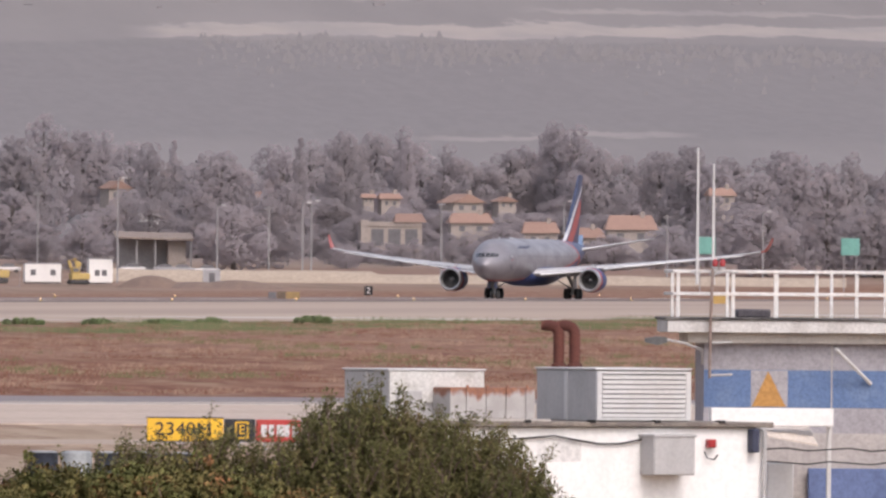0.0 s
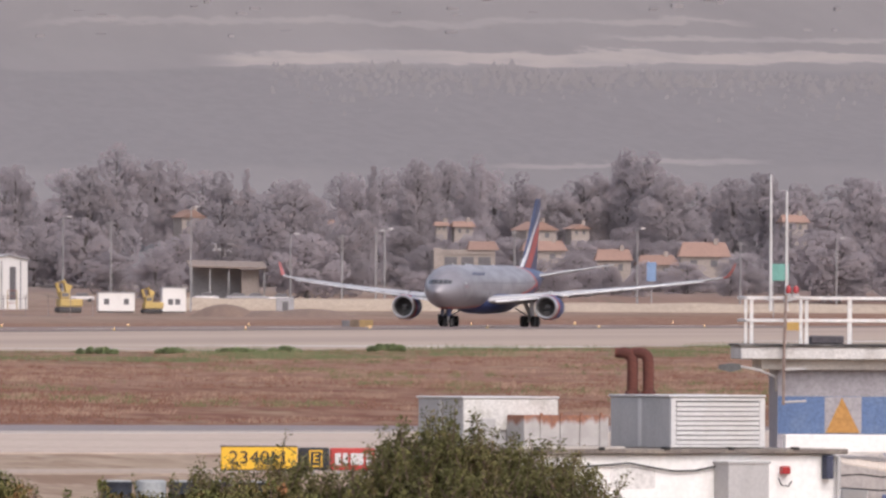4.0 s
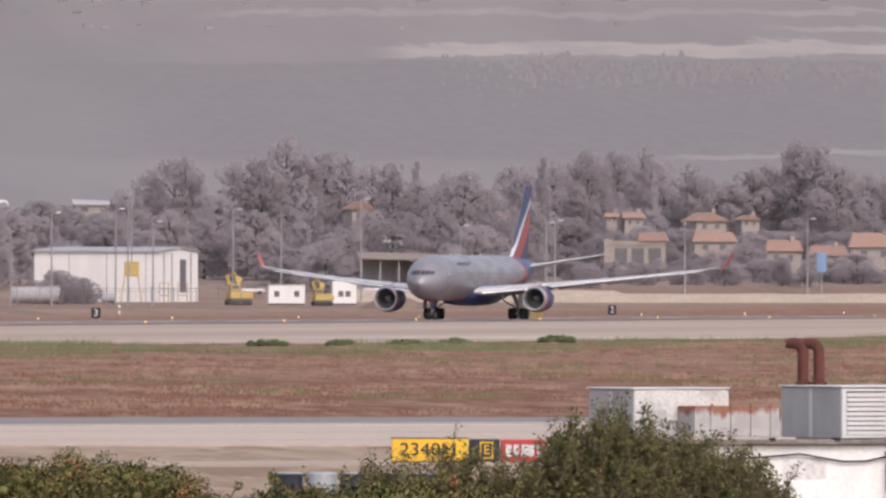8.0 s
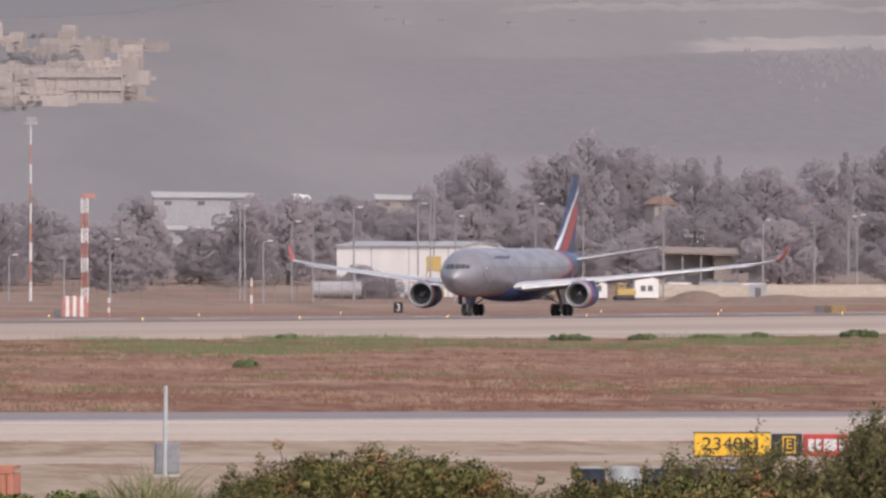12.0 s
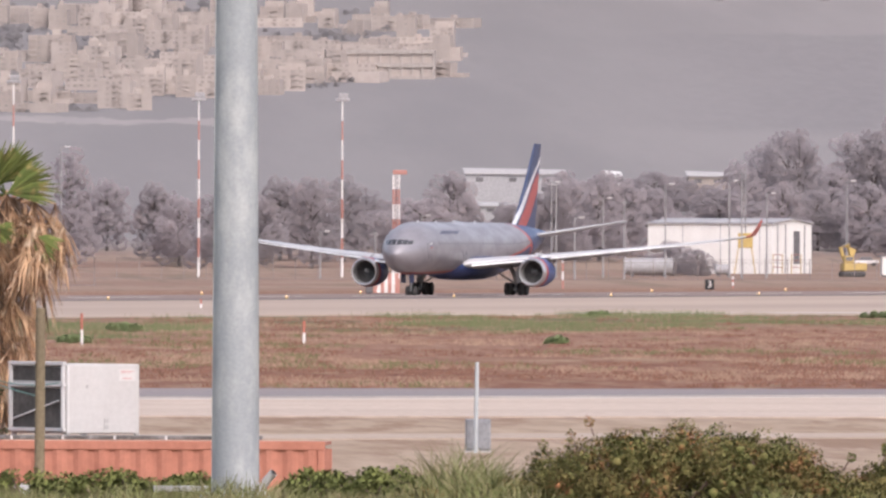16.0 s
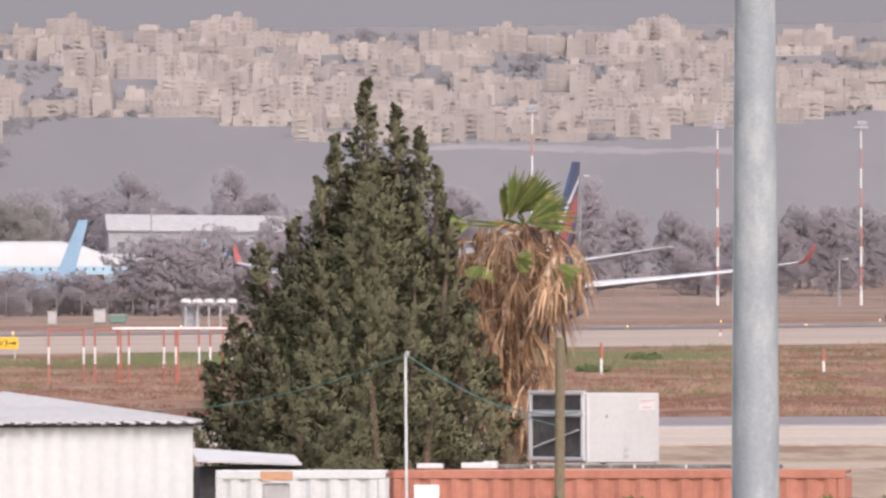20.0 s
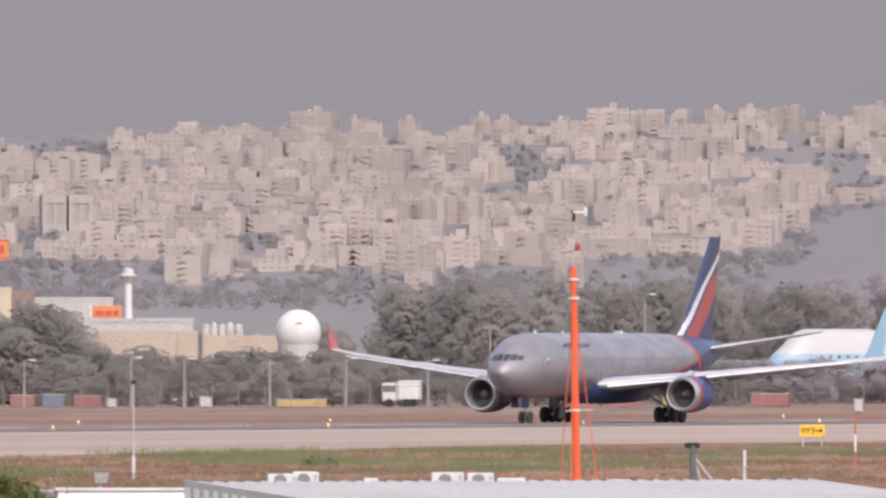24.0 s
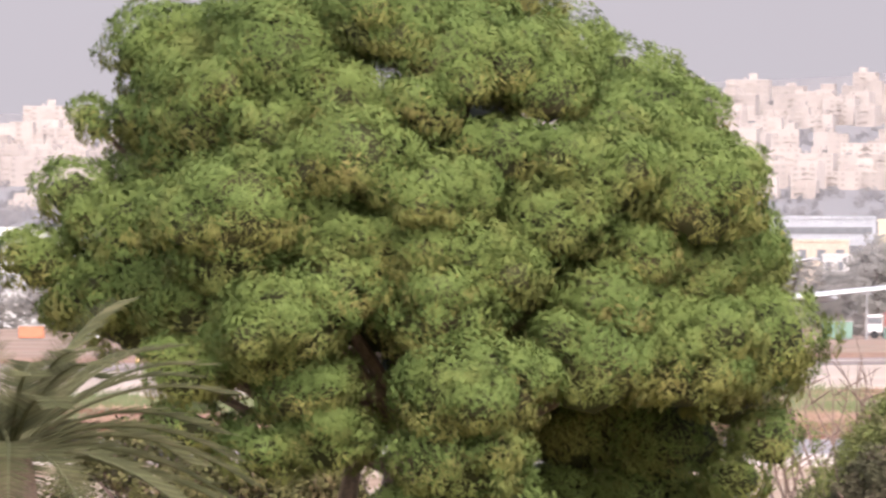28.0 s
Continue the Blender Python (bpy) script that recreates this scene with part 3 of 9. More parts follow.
def build_airliner():
    body_m, fin_m = livery(), tail_paint()
    wing_m = mat("wing_grey", (0.46, 0.45, 0.455), (0.40, 0.39, 0.395), 0.4, 0.1, scale=0.4, fine=5, grain=0.06)
    flap_m = mat("wing_under", (0.33, 0.32, 0.335), (0.27, 0.262, 0.275), 0.5, scale=0.5, fine=6)
    red_m = mat("winglet_red", (0.42, 0.09, 0.075), rough=0.4, grain=0.05)
    dark_m = mat("windscreen_glass", (0.05, 0.05, 0.055), rough=0.15, grain=0.02, spec=0.8)
    nac_m = mat("nacelle_blue", (0.07, 0.095, 0.22), (0.055, 0.075, 0.17), 0.35, 0.1, scale=0.6, fine=6, grain=0.08)
    lip_m = mat("intake_lip_metal", (0.62, 0.6, 0.6), (0.5, 0.48, 0.48), 0.28, 0.9, scale=1, fine=8, grain=0.05)
    duct_m = mat("intake_duct", (0.13, 0.125, 0.13), (0.08, 0.078, 0.08), 0.5, 0.3, scale=1, fine=8)
    fan_m = mat("fan_blade", (0.085, 0.082, 0.084), rough=0.6, grain=0.1)
    gear_m = mat("gear_metal", (0.5, 0.49, 0.48), (0.3, 0.29, 0.28), 0.45, 0.4, scale=4)
    tyre_m = mat("tyre_rubber", (0.055, 0.052, 0.052), (0.075, 0.07, 0.068), 0.85, scale=6)
    title_m = mat("title_blue", (0.14, 0.165, 0.27), rough=0.4, grain=0.04)
    white_m = mat("white_enamel", (0.78, 0.77, 0.77), rough=0.35, grain=0.04)
    plane = thing("airliner", Matrix(), "twin-engine airliner, silver body, blue belly, rolling on the runway", "airplane")
    zc, r, nose = 5.02, 2.82, 6.67
    body = part("fuselage", Shape().loft(fuselage_rings(58.8, nose, r, zc)), body_m, plane, "silver painted fuselage with dark blue belly and red edge", True)

    def skin(x, ang, out=0.012):
        """A point on the body at a station and an angle from the horizontal, to the left side."""
        rings = fuselage_rings(58.8, nose, r, zc, 8)
        xs = [q[0][0] for q in rings][::-1]
        ws = [q[0][1] for q in rings][::-1]
        ts = [max(v[2] for v in q) for q in rings][::-1]
        ls = [min(v[2] for v in q) for q in rings][::-1]
        w, t, l = (float(np.interp(x, xs, a)) for a in (ws, ts, ls))
        c, s = math.cos(radians(ang)), math.sin(radians(ang))
        return Vector((x, (w + out) * c, (t + l) / 2 + ((t - l) / 2 + out) * s))

    # cockpit windows: six panes wrapped over the nose
    prof = fuselage_rings(58.8, nose, r, zc, 8)
    px = [q[0][0] for q in prof][::-1]
    pw, pt, pl = ([f(q) for q in prof][::-1] for f in (lambda q: q[0][1], lambda q: max(v[2] for v in q), lambda q: min(v[2] for v in q)))

    def nose_x(y, z):
        """Where the nose skin lies at a distance from the middle and a height."""
        x = nose
        while x > -3:
            w, t, l = (float(np.interp(x, px, a)) for a in (pw, pt, pl))
            h = 1 - ((z - (t + l) / 2) / max(0.02, (t - l) / 2)) ** 2
            if h > 0 and w * math.sqrt(h) >= y:
                return x + 0.03
            x -= 0.02
        return x

    for side in (1, -1):
        for y0, y1, lo, hi in ((0.04, 0.56, 5.42, 5.98), (0.61, 1.08, 5.43, 5.96), (1.13, 1.50, 5.46, 5.87)):
            sh = Shape()
            for i in range(4):
                a, b = y0 + (y1 - y0) * i / 4, y0 + (y1 - y0) * (i + 1) / 4
                sh.face([(nose_x(y, z) + 0.02, (y + 0.012) * side, z) for y, z in ((a, lo), (b, lo), (b, hi), (a, hi))])
            part("cockpit_window", sh, dark_m, plane, "dark cockpit window pane")
    # cabin windows and doors
    cabin_pane = mat("cabin_pane", (0.26, 0.255, 0.28), rough=0.35, grain=0.05)
    for side in (1, -1):
        for k in range(36):
            x = -1.2 - k * 1.06
            if -17 < x < -15.8:
                continue
            p = skin(x, 10, 0.008)
            sh = Shape().box(-0.13, -0.012, -0.19, 0.13, 0.012, 0.19)
            part("cabin_window", sh, cabin_pane, plane, "", m=pose(p.x, p.y * side, p.z, -10 * side))
        for x in (2.0, -10.6, -38.0):
            p = skin(x, -6, 0.01)
            sh = Shape()
            for (a, b, c, d) in ((-0.54, -0.95, -0.5, 0.95), (0.5, -0.95, 0.54, 0.95), (-0.54, 0.95, 0.54, 0.99), (-0.54, -0.99, 0.54, -0.95)):
                sh.box(a, -0.01, b, c, 0.01, d)
            part("door_outline", sh, duct_m, plane, "thin door seam", m=pose(p.x, p.y * side, p.z, 6 * side))
        # painted title as plain bars, and a small three-band flag
        for k, wd in enumerate((0.62, 0.5, 0.55, 0.5, 0.55, 0.45, 0.5, 0.5)):
            p = skin(-3.2 - k * 0.85, 34, 0.012)
            part("title_bar", Shape().box(-wd / 2, -0.01, -0.42, wd / 2, 0.01, 0.42), title_m, plane, "blue painted title as a plain bar", m=pose(p.x, p.y * side, p.z, -34 * side))
        for k, mm in enumerate((white_m, title_m, red_m)):
            p = skin(1.4, 12 - k * 4.2, 0.012)
            part("flag_band", Shape().box(-0.4, -0.008, -0.1, 0.4, 0.008, 0.1), mm, plane, "", m=pose(p.x, p.y * side, p.z, -12 * side))
    # belly fairing
    rings = []
    for x, w, low in ((-9.5, 1.2, 2.15), (-11.5, 2.3, 1.85), (-14, 3.05, 1.68), (-20, 3.2, 1.62), (-25, 3.0, 1.68), (-28.5, 2.1, 1.85), (-31, 1.0, 2.1)):
        rings.append([(x, w * math.cos(2 * math.pi * k / 24), 3.3 + (3.3 - low) * math.sin(2 * math.pi * k / 24)) for k in range(24)])
    part("belly_fairing", Shape().loft(rings), mat("belly_blue", (0.035, 0.055, 0.16), (0.05, 0.06, 0.13), 0.45, scale=0.5, fine=6), plane, "dark blue belly fairing", True)

    for side in (1, -1):
        st = [(-10.2, 0.5, 3.15, 12.6, 0.95), (-12.2, 2.9, 3.35, 10.9, 0.95), (-16.6, 9.4, 4.05, 7.4, 0.85), (-22.5, 18.6, 4.98, 4.9, 0.8), (-27.6, 26.8, 6.0, 3.1, 0.8), (-29.0, 29.1, 6.38, 2.5, 0.8)]
        st = [(a, b * side, c, d, e) for a, b, c, d, e in st]
        wing = part("wing", Shape().loft(wing_rings(st)), wing_m, plane, "light grey swept wing", True)
        wl = [(-29.1, 29.1, 6.38, 2.45, 0.8), (-29.6, 29.45, 6.58, 2.2, 0.7), (-30.5, 29.85, 7.38, 1.6, 0.6), (-31.2, 30.15, 8.2, 0.85, 0.6)]
        part("winglet", Shape().loft(wing_rings([(a, b * side, c, d, e) for a, b, c, d, e in wl])), red_m, wing, "red canted winglet", True)
        # slats: a thin bright leading edge strip, flaps let down behind
        sl = [(-11.2, 3.6, 3.27, 1.5, 1.6), (-15.2, 8.6, 3.8, 1.2, 1.5)]
        part("slat", Shape().loft(wing_rings([(a + 0.55, b * side, c - 0.1, d, e) for a, b, c, d, e in sl])), white_m, wing, "extended white slat", True)
        sl = [(-17.4, 10.6, 4.07, 1.1, 1.5), (-27.6, 27.0, 5.95, 0.6, 1.4)]
        part("slat", Shape().loft(wing_rings([(a + 0.5, b * side, c - 0.1, d, e) for a, b, c, d, e in sl])), white_m, wing, "extended white slat", True)
        for a, b in (((-22.6, 3.2, 2.9), (-23.6, 9.2, 3.75)), ((-23.9, 9.8, 3.8), (-26.3, 18.2, 4.95))):
            sh = Shape()
            sh.loft([[(p[0], p[1] * side, p[2] + 0.25), (p[0] - 1.3, p[1] * side, p[2] - 0.05), (p[0] - 1.35, p[1] * side, p[2] - 0.1), (p[0] - 0.1, p[1] * side, p[2] + 0.08)] for p in (a, b)])
            part("flap", sh, flap_m, wing, "lowered flap")
        for y in (7.4, 12.6, 16.2, 19.6):
            z = 3.5 + (y - 2.9) * 0.114
            x = -12.2 - (y - 2.9) * 0.66 - 4.2 * (1 - y / 30)
            prof = [(0.03, -4.2), (0.22, -3.2), (0.33, -1.6), (0.33, 0), (0.22, 1.3), (0.03, 2.2)]
            part("flap_track_fairing", Shape().lathe(prof, 12, "x", (x - 1.5, y * side, z - 0.42)), wing_m, wing, "", True)
        # engine
        ex, ey, ez = -13.97, 9.37 * side, 2.5
        prof = [(1.27, 0.12), (1.36, 0.0), (1.45, -0.08), (1.55, -0.5), (1.62, -1.3), (1.62, -2.4), (1.5, -3.8), (1.28, -5.0), (1.22, -5.02), (1.2, -4.2)]
        eng = part("engine", Shape().lathe([(a, b) for a, b in prof[3:]], 40, "x", (ex, ey, ez), cap=False), nac_m, plane, "dark blue engine nacelle", True)
        part("intake_lip", Shape().lathe([(1.22, -0.6), (1.2, -0.1), (1.27, 0.1), (1.36, 0.12), (1.46, 0.0), (1.56, -0.5)], 40, "x", (ex, ey, ez), cap=False), lip_m, eng, "bare metal intake lip", True)
        part("stripe_ring", Shape().lathe([(1.565, -0.52), (1.60, -0.62), (1.615, -0.98), (1.60, -0.99)], 40, "x", (ex, ey, ez), cap=False), red_m, eng, "red ring round the intake", True)
        part("intake_duct", Shape().lathe([(1.215, -0.3), (1.21, -1.3), (1.2, -1.32)], 32, "x", (ex, ey, ez), cap=False), mat("duct_liner", (0.30, 0.285, 0.28), (0.24, 0.23, 0.225), 0.5, 0.2, scale=1, fine=8), eng, "", True)
        hub = Shape().lathe([(0.02, -0.5), (0.2, -0.68), (0.38, -1.05), (0.4, -1.3)], 20, "x", (ex, ey, ez))
        part("spinner", hub, mat("spinner_grey", (0.12, 0.12, 0.125), rough=0.4), eng, "", True)
        for k in range(26):
            a = 2 * math.pi * k / 26
            c, s_ = math.cos(a), math.sin(a)
            c2, s2 = math.cos(a + 0.2), math.sin(a + 0.2)
            blade = Shape().face([(ex - 1.0, ey + 0.36 * c, ez + 0.36 * s_), (ex - 0.98, ey + 1.19 * c, ez + 1.19 * s_), (ex - 1.22, ey + 1.19 * c2, ez + 1.19 * s2), (ex - 1.22, ey + 0.36 * c2, ez + 0.36 * s2)])
            part("fan_blade", blade, fan_m, eng)
        part("fan_case", Shape().lathe([(0.05, -1.34), (1.2, -1.33)], 32, "x", (ex, ey, ez), cap=False), fan_m, eng)
        part("core_nozzle", Shape().lathe([(0.95, -4.6), (0.8, -5.6), (0.62, -6.2), (0.3, -6.6), (0.02, -7.2)], 24, "x", (ex, ey, ez)), lip_m, eng, "", True)
        py = 9.37 * side
        pyl = [[(ex - 1.0, py - 0.18, ez + 1.5), (ex - 7.5, py - 0.18, ez + 1.0), (ex - 7.5, py + 0.18, ez + 1.0), (ex - 1.0, py + 0.18, ez + 1.5)], [(ex - 2.4, py - 0.2, ez + 2.05), (ex - 8.2, py - 0.2, ez + 1.75), (ex - 8.2, py + 0.2, ez + 1.75), (ex - 2.4, py + 0.2, ez + 2.05)]]
        part("pylon", Shape().loft(pyl), wing_m, eng, "grey engine pylon")
        # tailplane
        st = [(-42.2, 0.4, 6.3, 6.6, 0.75), (-44.2, 3.0, 6.75, 5.2, 0.75), (-49.0, 9.7, 8.0, 2.1, 0.75)]
        part("tailplane", Shape().loft(wing_rings([(a, b * side, c, d, e) for a, b, c, d, e in st])), wing_m, plane, "light grey tailplane", True)
        # main gear bogie
        gx, gy = -22.18, 5.34 * side
        gear = part("main_gear", Shape().tube([(gx, gy - 0.7 * side, 3.2), (gx, gy, 1.5), (gx, gy, 0.75)], [0.26, 0.22, 0.18], 12).tube([(gx - 0.99, gy, 0.72), (gx + 0.99, gy, 0.72)], 0.15, 10).tube([(gx, gy, 1.2), (gx, gy - 2.0 * side, 2.4)], 0.09, 8), gear_m, plane, "grey main landing gear leg", True)
        part("gear_door", Shape().box(gx - 1.1, gy + 0.24 * side - 0.03, 1.4, gx + 1.1, gy + 0.24 * side + 0.03, 3.1, 0.02), wing_m, gear)
        for dx in (-0.99, 0.99):
            for dy in (-0.7, 0.7):
                wheel(gear, gx + dx, gy + dy, 0.70, 0.5, tyre_m, gear_m)
    fin = [(-37.1, 0, 6.9, 11.0, 0.5), (-39.9, 0, 8.2, 8.4, 0.55), (-42.9, 0, 11.2, 6.2, 0.62), (-46.75, 0, 15.5, 3.45, 0.65), (-47.6, 0, 16.5, 2.8, 0.6)]
    part("fin", Shape().loft(wing_rings(fin, True)), fin_m, plane, "dark blue tail fin with white and red stripe", True)
    ng = part("nose_gear", Shape().tube([(0.3, 0, 2.6), (0.1, 0, 1.4), (0, 0, 0.52)], [0.16, 0.13, 0.1], 12).tube([(0, -0.4, 0.52), (0, 0.4, 0.52)], 0.08, 10).tube([(0.05, 0, 1.2), (1.6, 0, 2.5)], 0.06, 8), gear_m, plane, "grey nose gear leg", True)
    for dy in (-0.36, 0.36):
        wheel(ng, 0, dy, 0.52, 0.36, tyre_m, gear_m)
        part("gear_door", Shape().box(0.5, dy * 1.3 - 0.02, 1.35, 2.3, dy * 1.3 + 0.02, 2.5, 0.015), body_m, ng)
    part("taxi_light", Shape().lathe([(0.02, 0.0), (0.13, 0.0), (0.15, -0.12), (0.05, -0.2)], 14, "x", (0.2, 0, 1.62)), glow("lamp_warm", (1.0, 0.85, 0.6), 2.5), ng, "lit landing light")
    for x in (-2, -9, -24):
        part("antenna", Shape().loft([[(x, -0.03, 7.66), (x - 0.5, -0.03, 7.66), (x - 0.5, 0.03, 7.66), (x, 0.03, 7.66)], [(x - 0.25, -0.02, 8.05), (x - 0.5, -0.02, 8.05), (x - 0.5, 0.02, 8.05), (x - 0.25, 0.02, 8.05)]]), white_m, plane)
    part("beacon", Shape().lathe([(0.12, 0), (0.12, 0.08), (0.06, 0.16)], 12, "z", (-14, 0, 7.66)), glow("beacon_red", (1, 0.1, 0.05), 1.0), plane)
    return plane


airliner = build_airliner()
# metres still to go along the runway, second by second
ROLL = [(0, 2258.7), (1, 2245.1), (2, 2229.5), (3, 2211.9), (4, 2192.4), (5, 2171.1), (6, 2147.8), (7, 2122.8), (8, 2096.0), (9, 2067.5),
        (10, 2037.2), (11, 2005.3), (12, 1971.7), (13, 1936.5), (14, 1899.7), (15, 1861.3), (16, 1821.3), (17, 1779.8), (18, 1736.7),
        (19, 1692.2), (20, 1646.1), (21, 1598.6), (22, 1549.6), (23, 1499.1), (24, 1447.2), (25, 1393.8), (26, 1339.0), (27, 1282.7), (28, 1225.0)]


# ---- shared paints ----
white_wall = mat("white_render", (0.80, 0.78, 0.76), (0.68, 0.65, 0.62), 0.85, scale=0.6, fine=9, amt=0.45, grain=0.07, bump=0.1, streak=(1, 1, 0.3))
white_metal = mat("white_metal", (0.58, 0.57, 0.565), (0.50, 0.465, 0.43), 0.5, scale=1.2, fine=14, amt=0.4, grain=0.06, streak=(1, 1, 0.35))
grey_metal = mat("grey_sheet_metal", (0.42, 0.405, 0.40), (0.34, 0.325, 0.315), 0.6, 0.0, scale=1.4, fine=14, grain=0.08, streak=(1, 1, 0.35))
galv = mat("galvanised_steel", (0.40, 0.42, 0.43), (0.50, 0.51, 0.51), 0.6, 0.2, scale=2.6, fine=22, amt=0.8, grain=0.1)
rust = mat("rust", (0.11, 0.036, 0.026), (0.07, 0.026, 0.021), 0.85, scale=3, fine=30, amt=0.8, grain=0.25, bump=0.3)


def rusted_sheet():
    """Grey sheet with rust bleeding down from its upper edge."""
    n = Nodes("rusting_sheet")
    p = n.where()
    sx = n.add("ShaderNodeSeparateXYZ")
    n.put(sx.inputs[0], p)
    h = n.math("ADD", sx.outputs[2], n.math("MULTIPLY", n.math("SUBTRACT", n.noise(p, 3.0, 5.0, 0.7, (1, 1, 0.25)), 0.5), 0.55))
    c = n.mix(n.step(n.noise(p, 2.0, 4.0), 0.4, 0.65), (0.43, 0.41, 0.40), (0.36, 0.34, 0.33))
    c = n.mix(n.step(h, 0.40, 0.52, 0.0, 0.9), c, n.mix(n.step(n.noise(p, 14.0, 3.0), 0.35, 0.65), (0.30, 0.115, 0.055), (0.19, 0.075, 0.045)))
    n.bump(n.noise(p, 20.0), 0.15)
    return n.end(c, 0.75, 0.0, 0.3)


rusty_grey = rusted_sheet()
concrete_old = mat("old_concrete", (0.52, 0.48, 0.44), (0.36, 0.33, 0.31), 0.9, scale=1.1, fine=16, amt=0.7, grain=0.12, bump=0.2)
black = mat("black_rubber", (0.02, 0.02, 0.022), rough=0.7)
dark_gap = mat("dark_interior", (0.03, 0.028, 0.028), rough=0.9)
red_lamp = mat("red_lamp_plastic", (0.33, 0.025, 0.028), rough=0.25, spec=0.6)
orange_red = mat("mast_orange", (0.72, 0.10, 0.03), (0.60, 0.10, 0.045), 0.5, scale=1.5, fine=14, grain=0.07)
yellow_sign = mat("sign_yellow", (0.80, 0.47, 0.035), (0.68, 0.40, 0.05), 0.5, scale=1.5, grain=0.05)
wood_pole = mat("weathered_wood", (0.20, 0.155, 0.10), (0.13, 0.10, 0.07), 0.9, scale=2, fine=20, bump=0.3, streak=(3, 3, 0.3))
bark = mat("bark", (0.17, 0.115, 0.085), (0.09, 0.065, 0.05), 0.95, scale=4, fine=25, amt=0.8, grain=0.25, bump=0.6, streak=(2, 2, 0.6))
twig = mat("twig", (0.16, 0.105, 0.085), (0.11, 0.075, 0.06), 0.9)


# ---- service building with roof units ----
def build_service_building():
    m = spot(103.97, 300, 0, 30)
    b = thing("service_building", m, "low white rendered service building with a flat dark-edged roof", "building")
    part("wall", Shape().box(-7.45, 0, 0, 0, 2.5, 2.40, 0.02), white_wall, b, "white rendered wall with stains")
    part("roof_edge", Shape().box(-7.5, -0.12, 2.403, 0.12, 2.58, 2.49, 0.015), mat("roof_felt", (0.16, 0.135, 0.12), (0.3, 0.26, 0.22), 0.9, scale=2, fine=16, amt=0.7), b, "dark felt roof edge")
    box = part("metal_box", Shape().box(-2.42, -0.5, 1.60, -1.63, -0.003, 2.27, 0.02), grey_metal, b, "grey sheet metal box on the wall")
    part("lid_seam", Shape().box(-2.44, -0.52, 2.24, -1.61, 0.0, 2.285, 0.008), grey_metal, box)
    al = part("alarm_bell", Shape().box(-1.16, -0.14, 2.06, -1.0, -0.003, 2.2, 0.02), red_lamp, b, "small red alarm box")
    part("alarm_hook", Shape().tube([(-1.2, -0.05, 2.0), (-1.15, -0.08, 1.88), (-1.02, -0.08, 1.86), (-0.94, -0.05, 1.94)], 0.012, 6), black, al)
    pts = [(-6.6 + k * 0.42, -0.05, 2.24 - 0.1 * math.sin(k * 0.9) * (0.5 if k < 6 else 1) - 0.07 * math.sin(math.pi * k / 10)) for k in range(11)]
    part("cable", Shape().tube(pts, 0.018, 6), black, b, "black cable looped along the wall")
    part("patch", Shape().box(-4.4, -0.006, 1.82, -3.55, -0.002, 2.18), mat("patched_render", (0.64, 0.62, 0.60), rough=0.9), b, "patched square of render")
    part("downpipe", Shape().tube([(-0.06, -0.1, 0.1), (-0.06, -0.1, 2.35), (-0.2, -0.06, 2.42)], 0.04, 10), grey_metal, b)
    part("small_duct", Shape().box(-0.34, -0.2, 1.98, -0.2, -0.003, 2.38, 0.02), mat("blue_black_duct", (0.05, 0.055, 0.09), rough=0.6), b, "small dark duct under the eave")
    for k in range(6):
        x = -7.2 + k * 1.25
        part("roof_clip", Shape().box(x, -0.15, 2.47, x + 0.1, 0.0, 2.52), dark_gap, b)

    def unit(name, x, w, d, h, y, label, louvres):
        u = thing(name, m @ pose(x, y, 2.495), label, "air conditioner")
        part("casing", Shape().box(0, 0.03, 0, w, d, h, 0.012), grey_metal, u, "grey sheet metal casing")
        part("side_seam", Shape().box(-0.012, d * 0.48, 0.02, -0.002, d * 0.53, h - 0.02), white_metal, u)
        part("lid", Shape().box(-0.03, -0.02, h + 0.003, w + 0.03, d + 0.03, h + 0.035, 0.01), white_metal, u)
        if louvres:
            fr = part("louvre_frame", Shape().box(0, -0.03, 0.02, 0.09, 0.027, h - 0.02).box(w - 0.09, -0.03, 0.02, w, 0.027, h - 0.02).box(0.091, -0.03, 0.02, w - 0.091, 0.027, 0.06).box(0.091, -0.03, h - 0.06, w - 0.091, 0.027, h - 0.02), white_metal, u, "white louvre frame")
            part("louvre_back", Shape().box(0.09, 0.021, 0.06, w - 0.09, 0.028, h - 0.06), dark_gap, u)
            for k in range(9):
                z = 0.07 + k * (h - 0.14) / 9
                part("louvre", Shape().loft([[(xx, -0.035, z), (xx, 0.015, z + 0.055), (xx, 0.02, z + 0.07), (xx, -0.035, z + 0.058)] for xx in (0.1, w - 0.1)]), white_metal, fr)
        else:
            part("front_panel", Shape().box(0.0, -0.01, 0.30, w, 0.027, h - 0.01, 0.008), mat("flaking_white", (0.58, 0.565, 0.54), (0.40, 0.375, 0.345), 0.8, scale=2.2, fine=20, amt=0.8), u, "flaking white painted front panel")
            part("hatch", Shape().box(0.12, -0.02, 0.05, 0.62, 0.02, 0.5, 0.01), grey_metal, u)
        return u

    unit("rooftop_air_conditioner", -3.12, 1.81, 2.06, 0.86, 0.25, "grey rooftop air conditioner with a white louvred front", True)
    unit("rooftop_cooling_unit", -6.92, 1.81, 1.57, 0.83, 0.56, "weathered white rooftop cooling box with flaking paint", False)
    tray = thing("rusty_roof_duct", m @ pose(-6.10, -0.06, 2.495), "low grey roof duct with rust along its top", "duct")
    part("duct_body", Shape().box(0, 0, 0.04, 1.62, 0.6, 0.56, 0.01), rusty_grey, tray, "grey sheet rusting along the top")
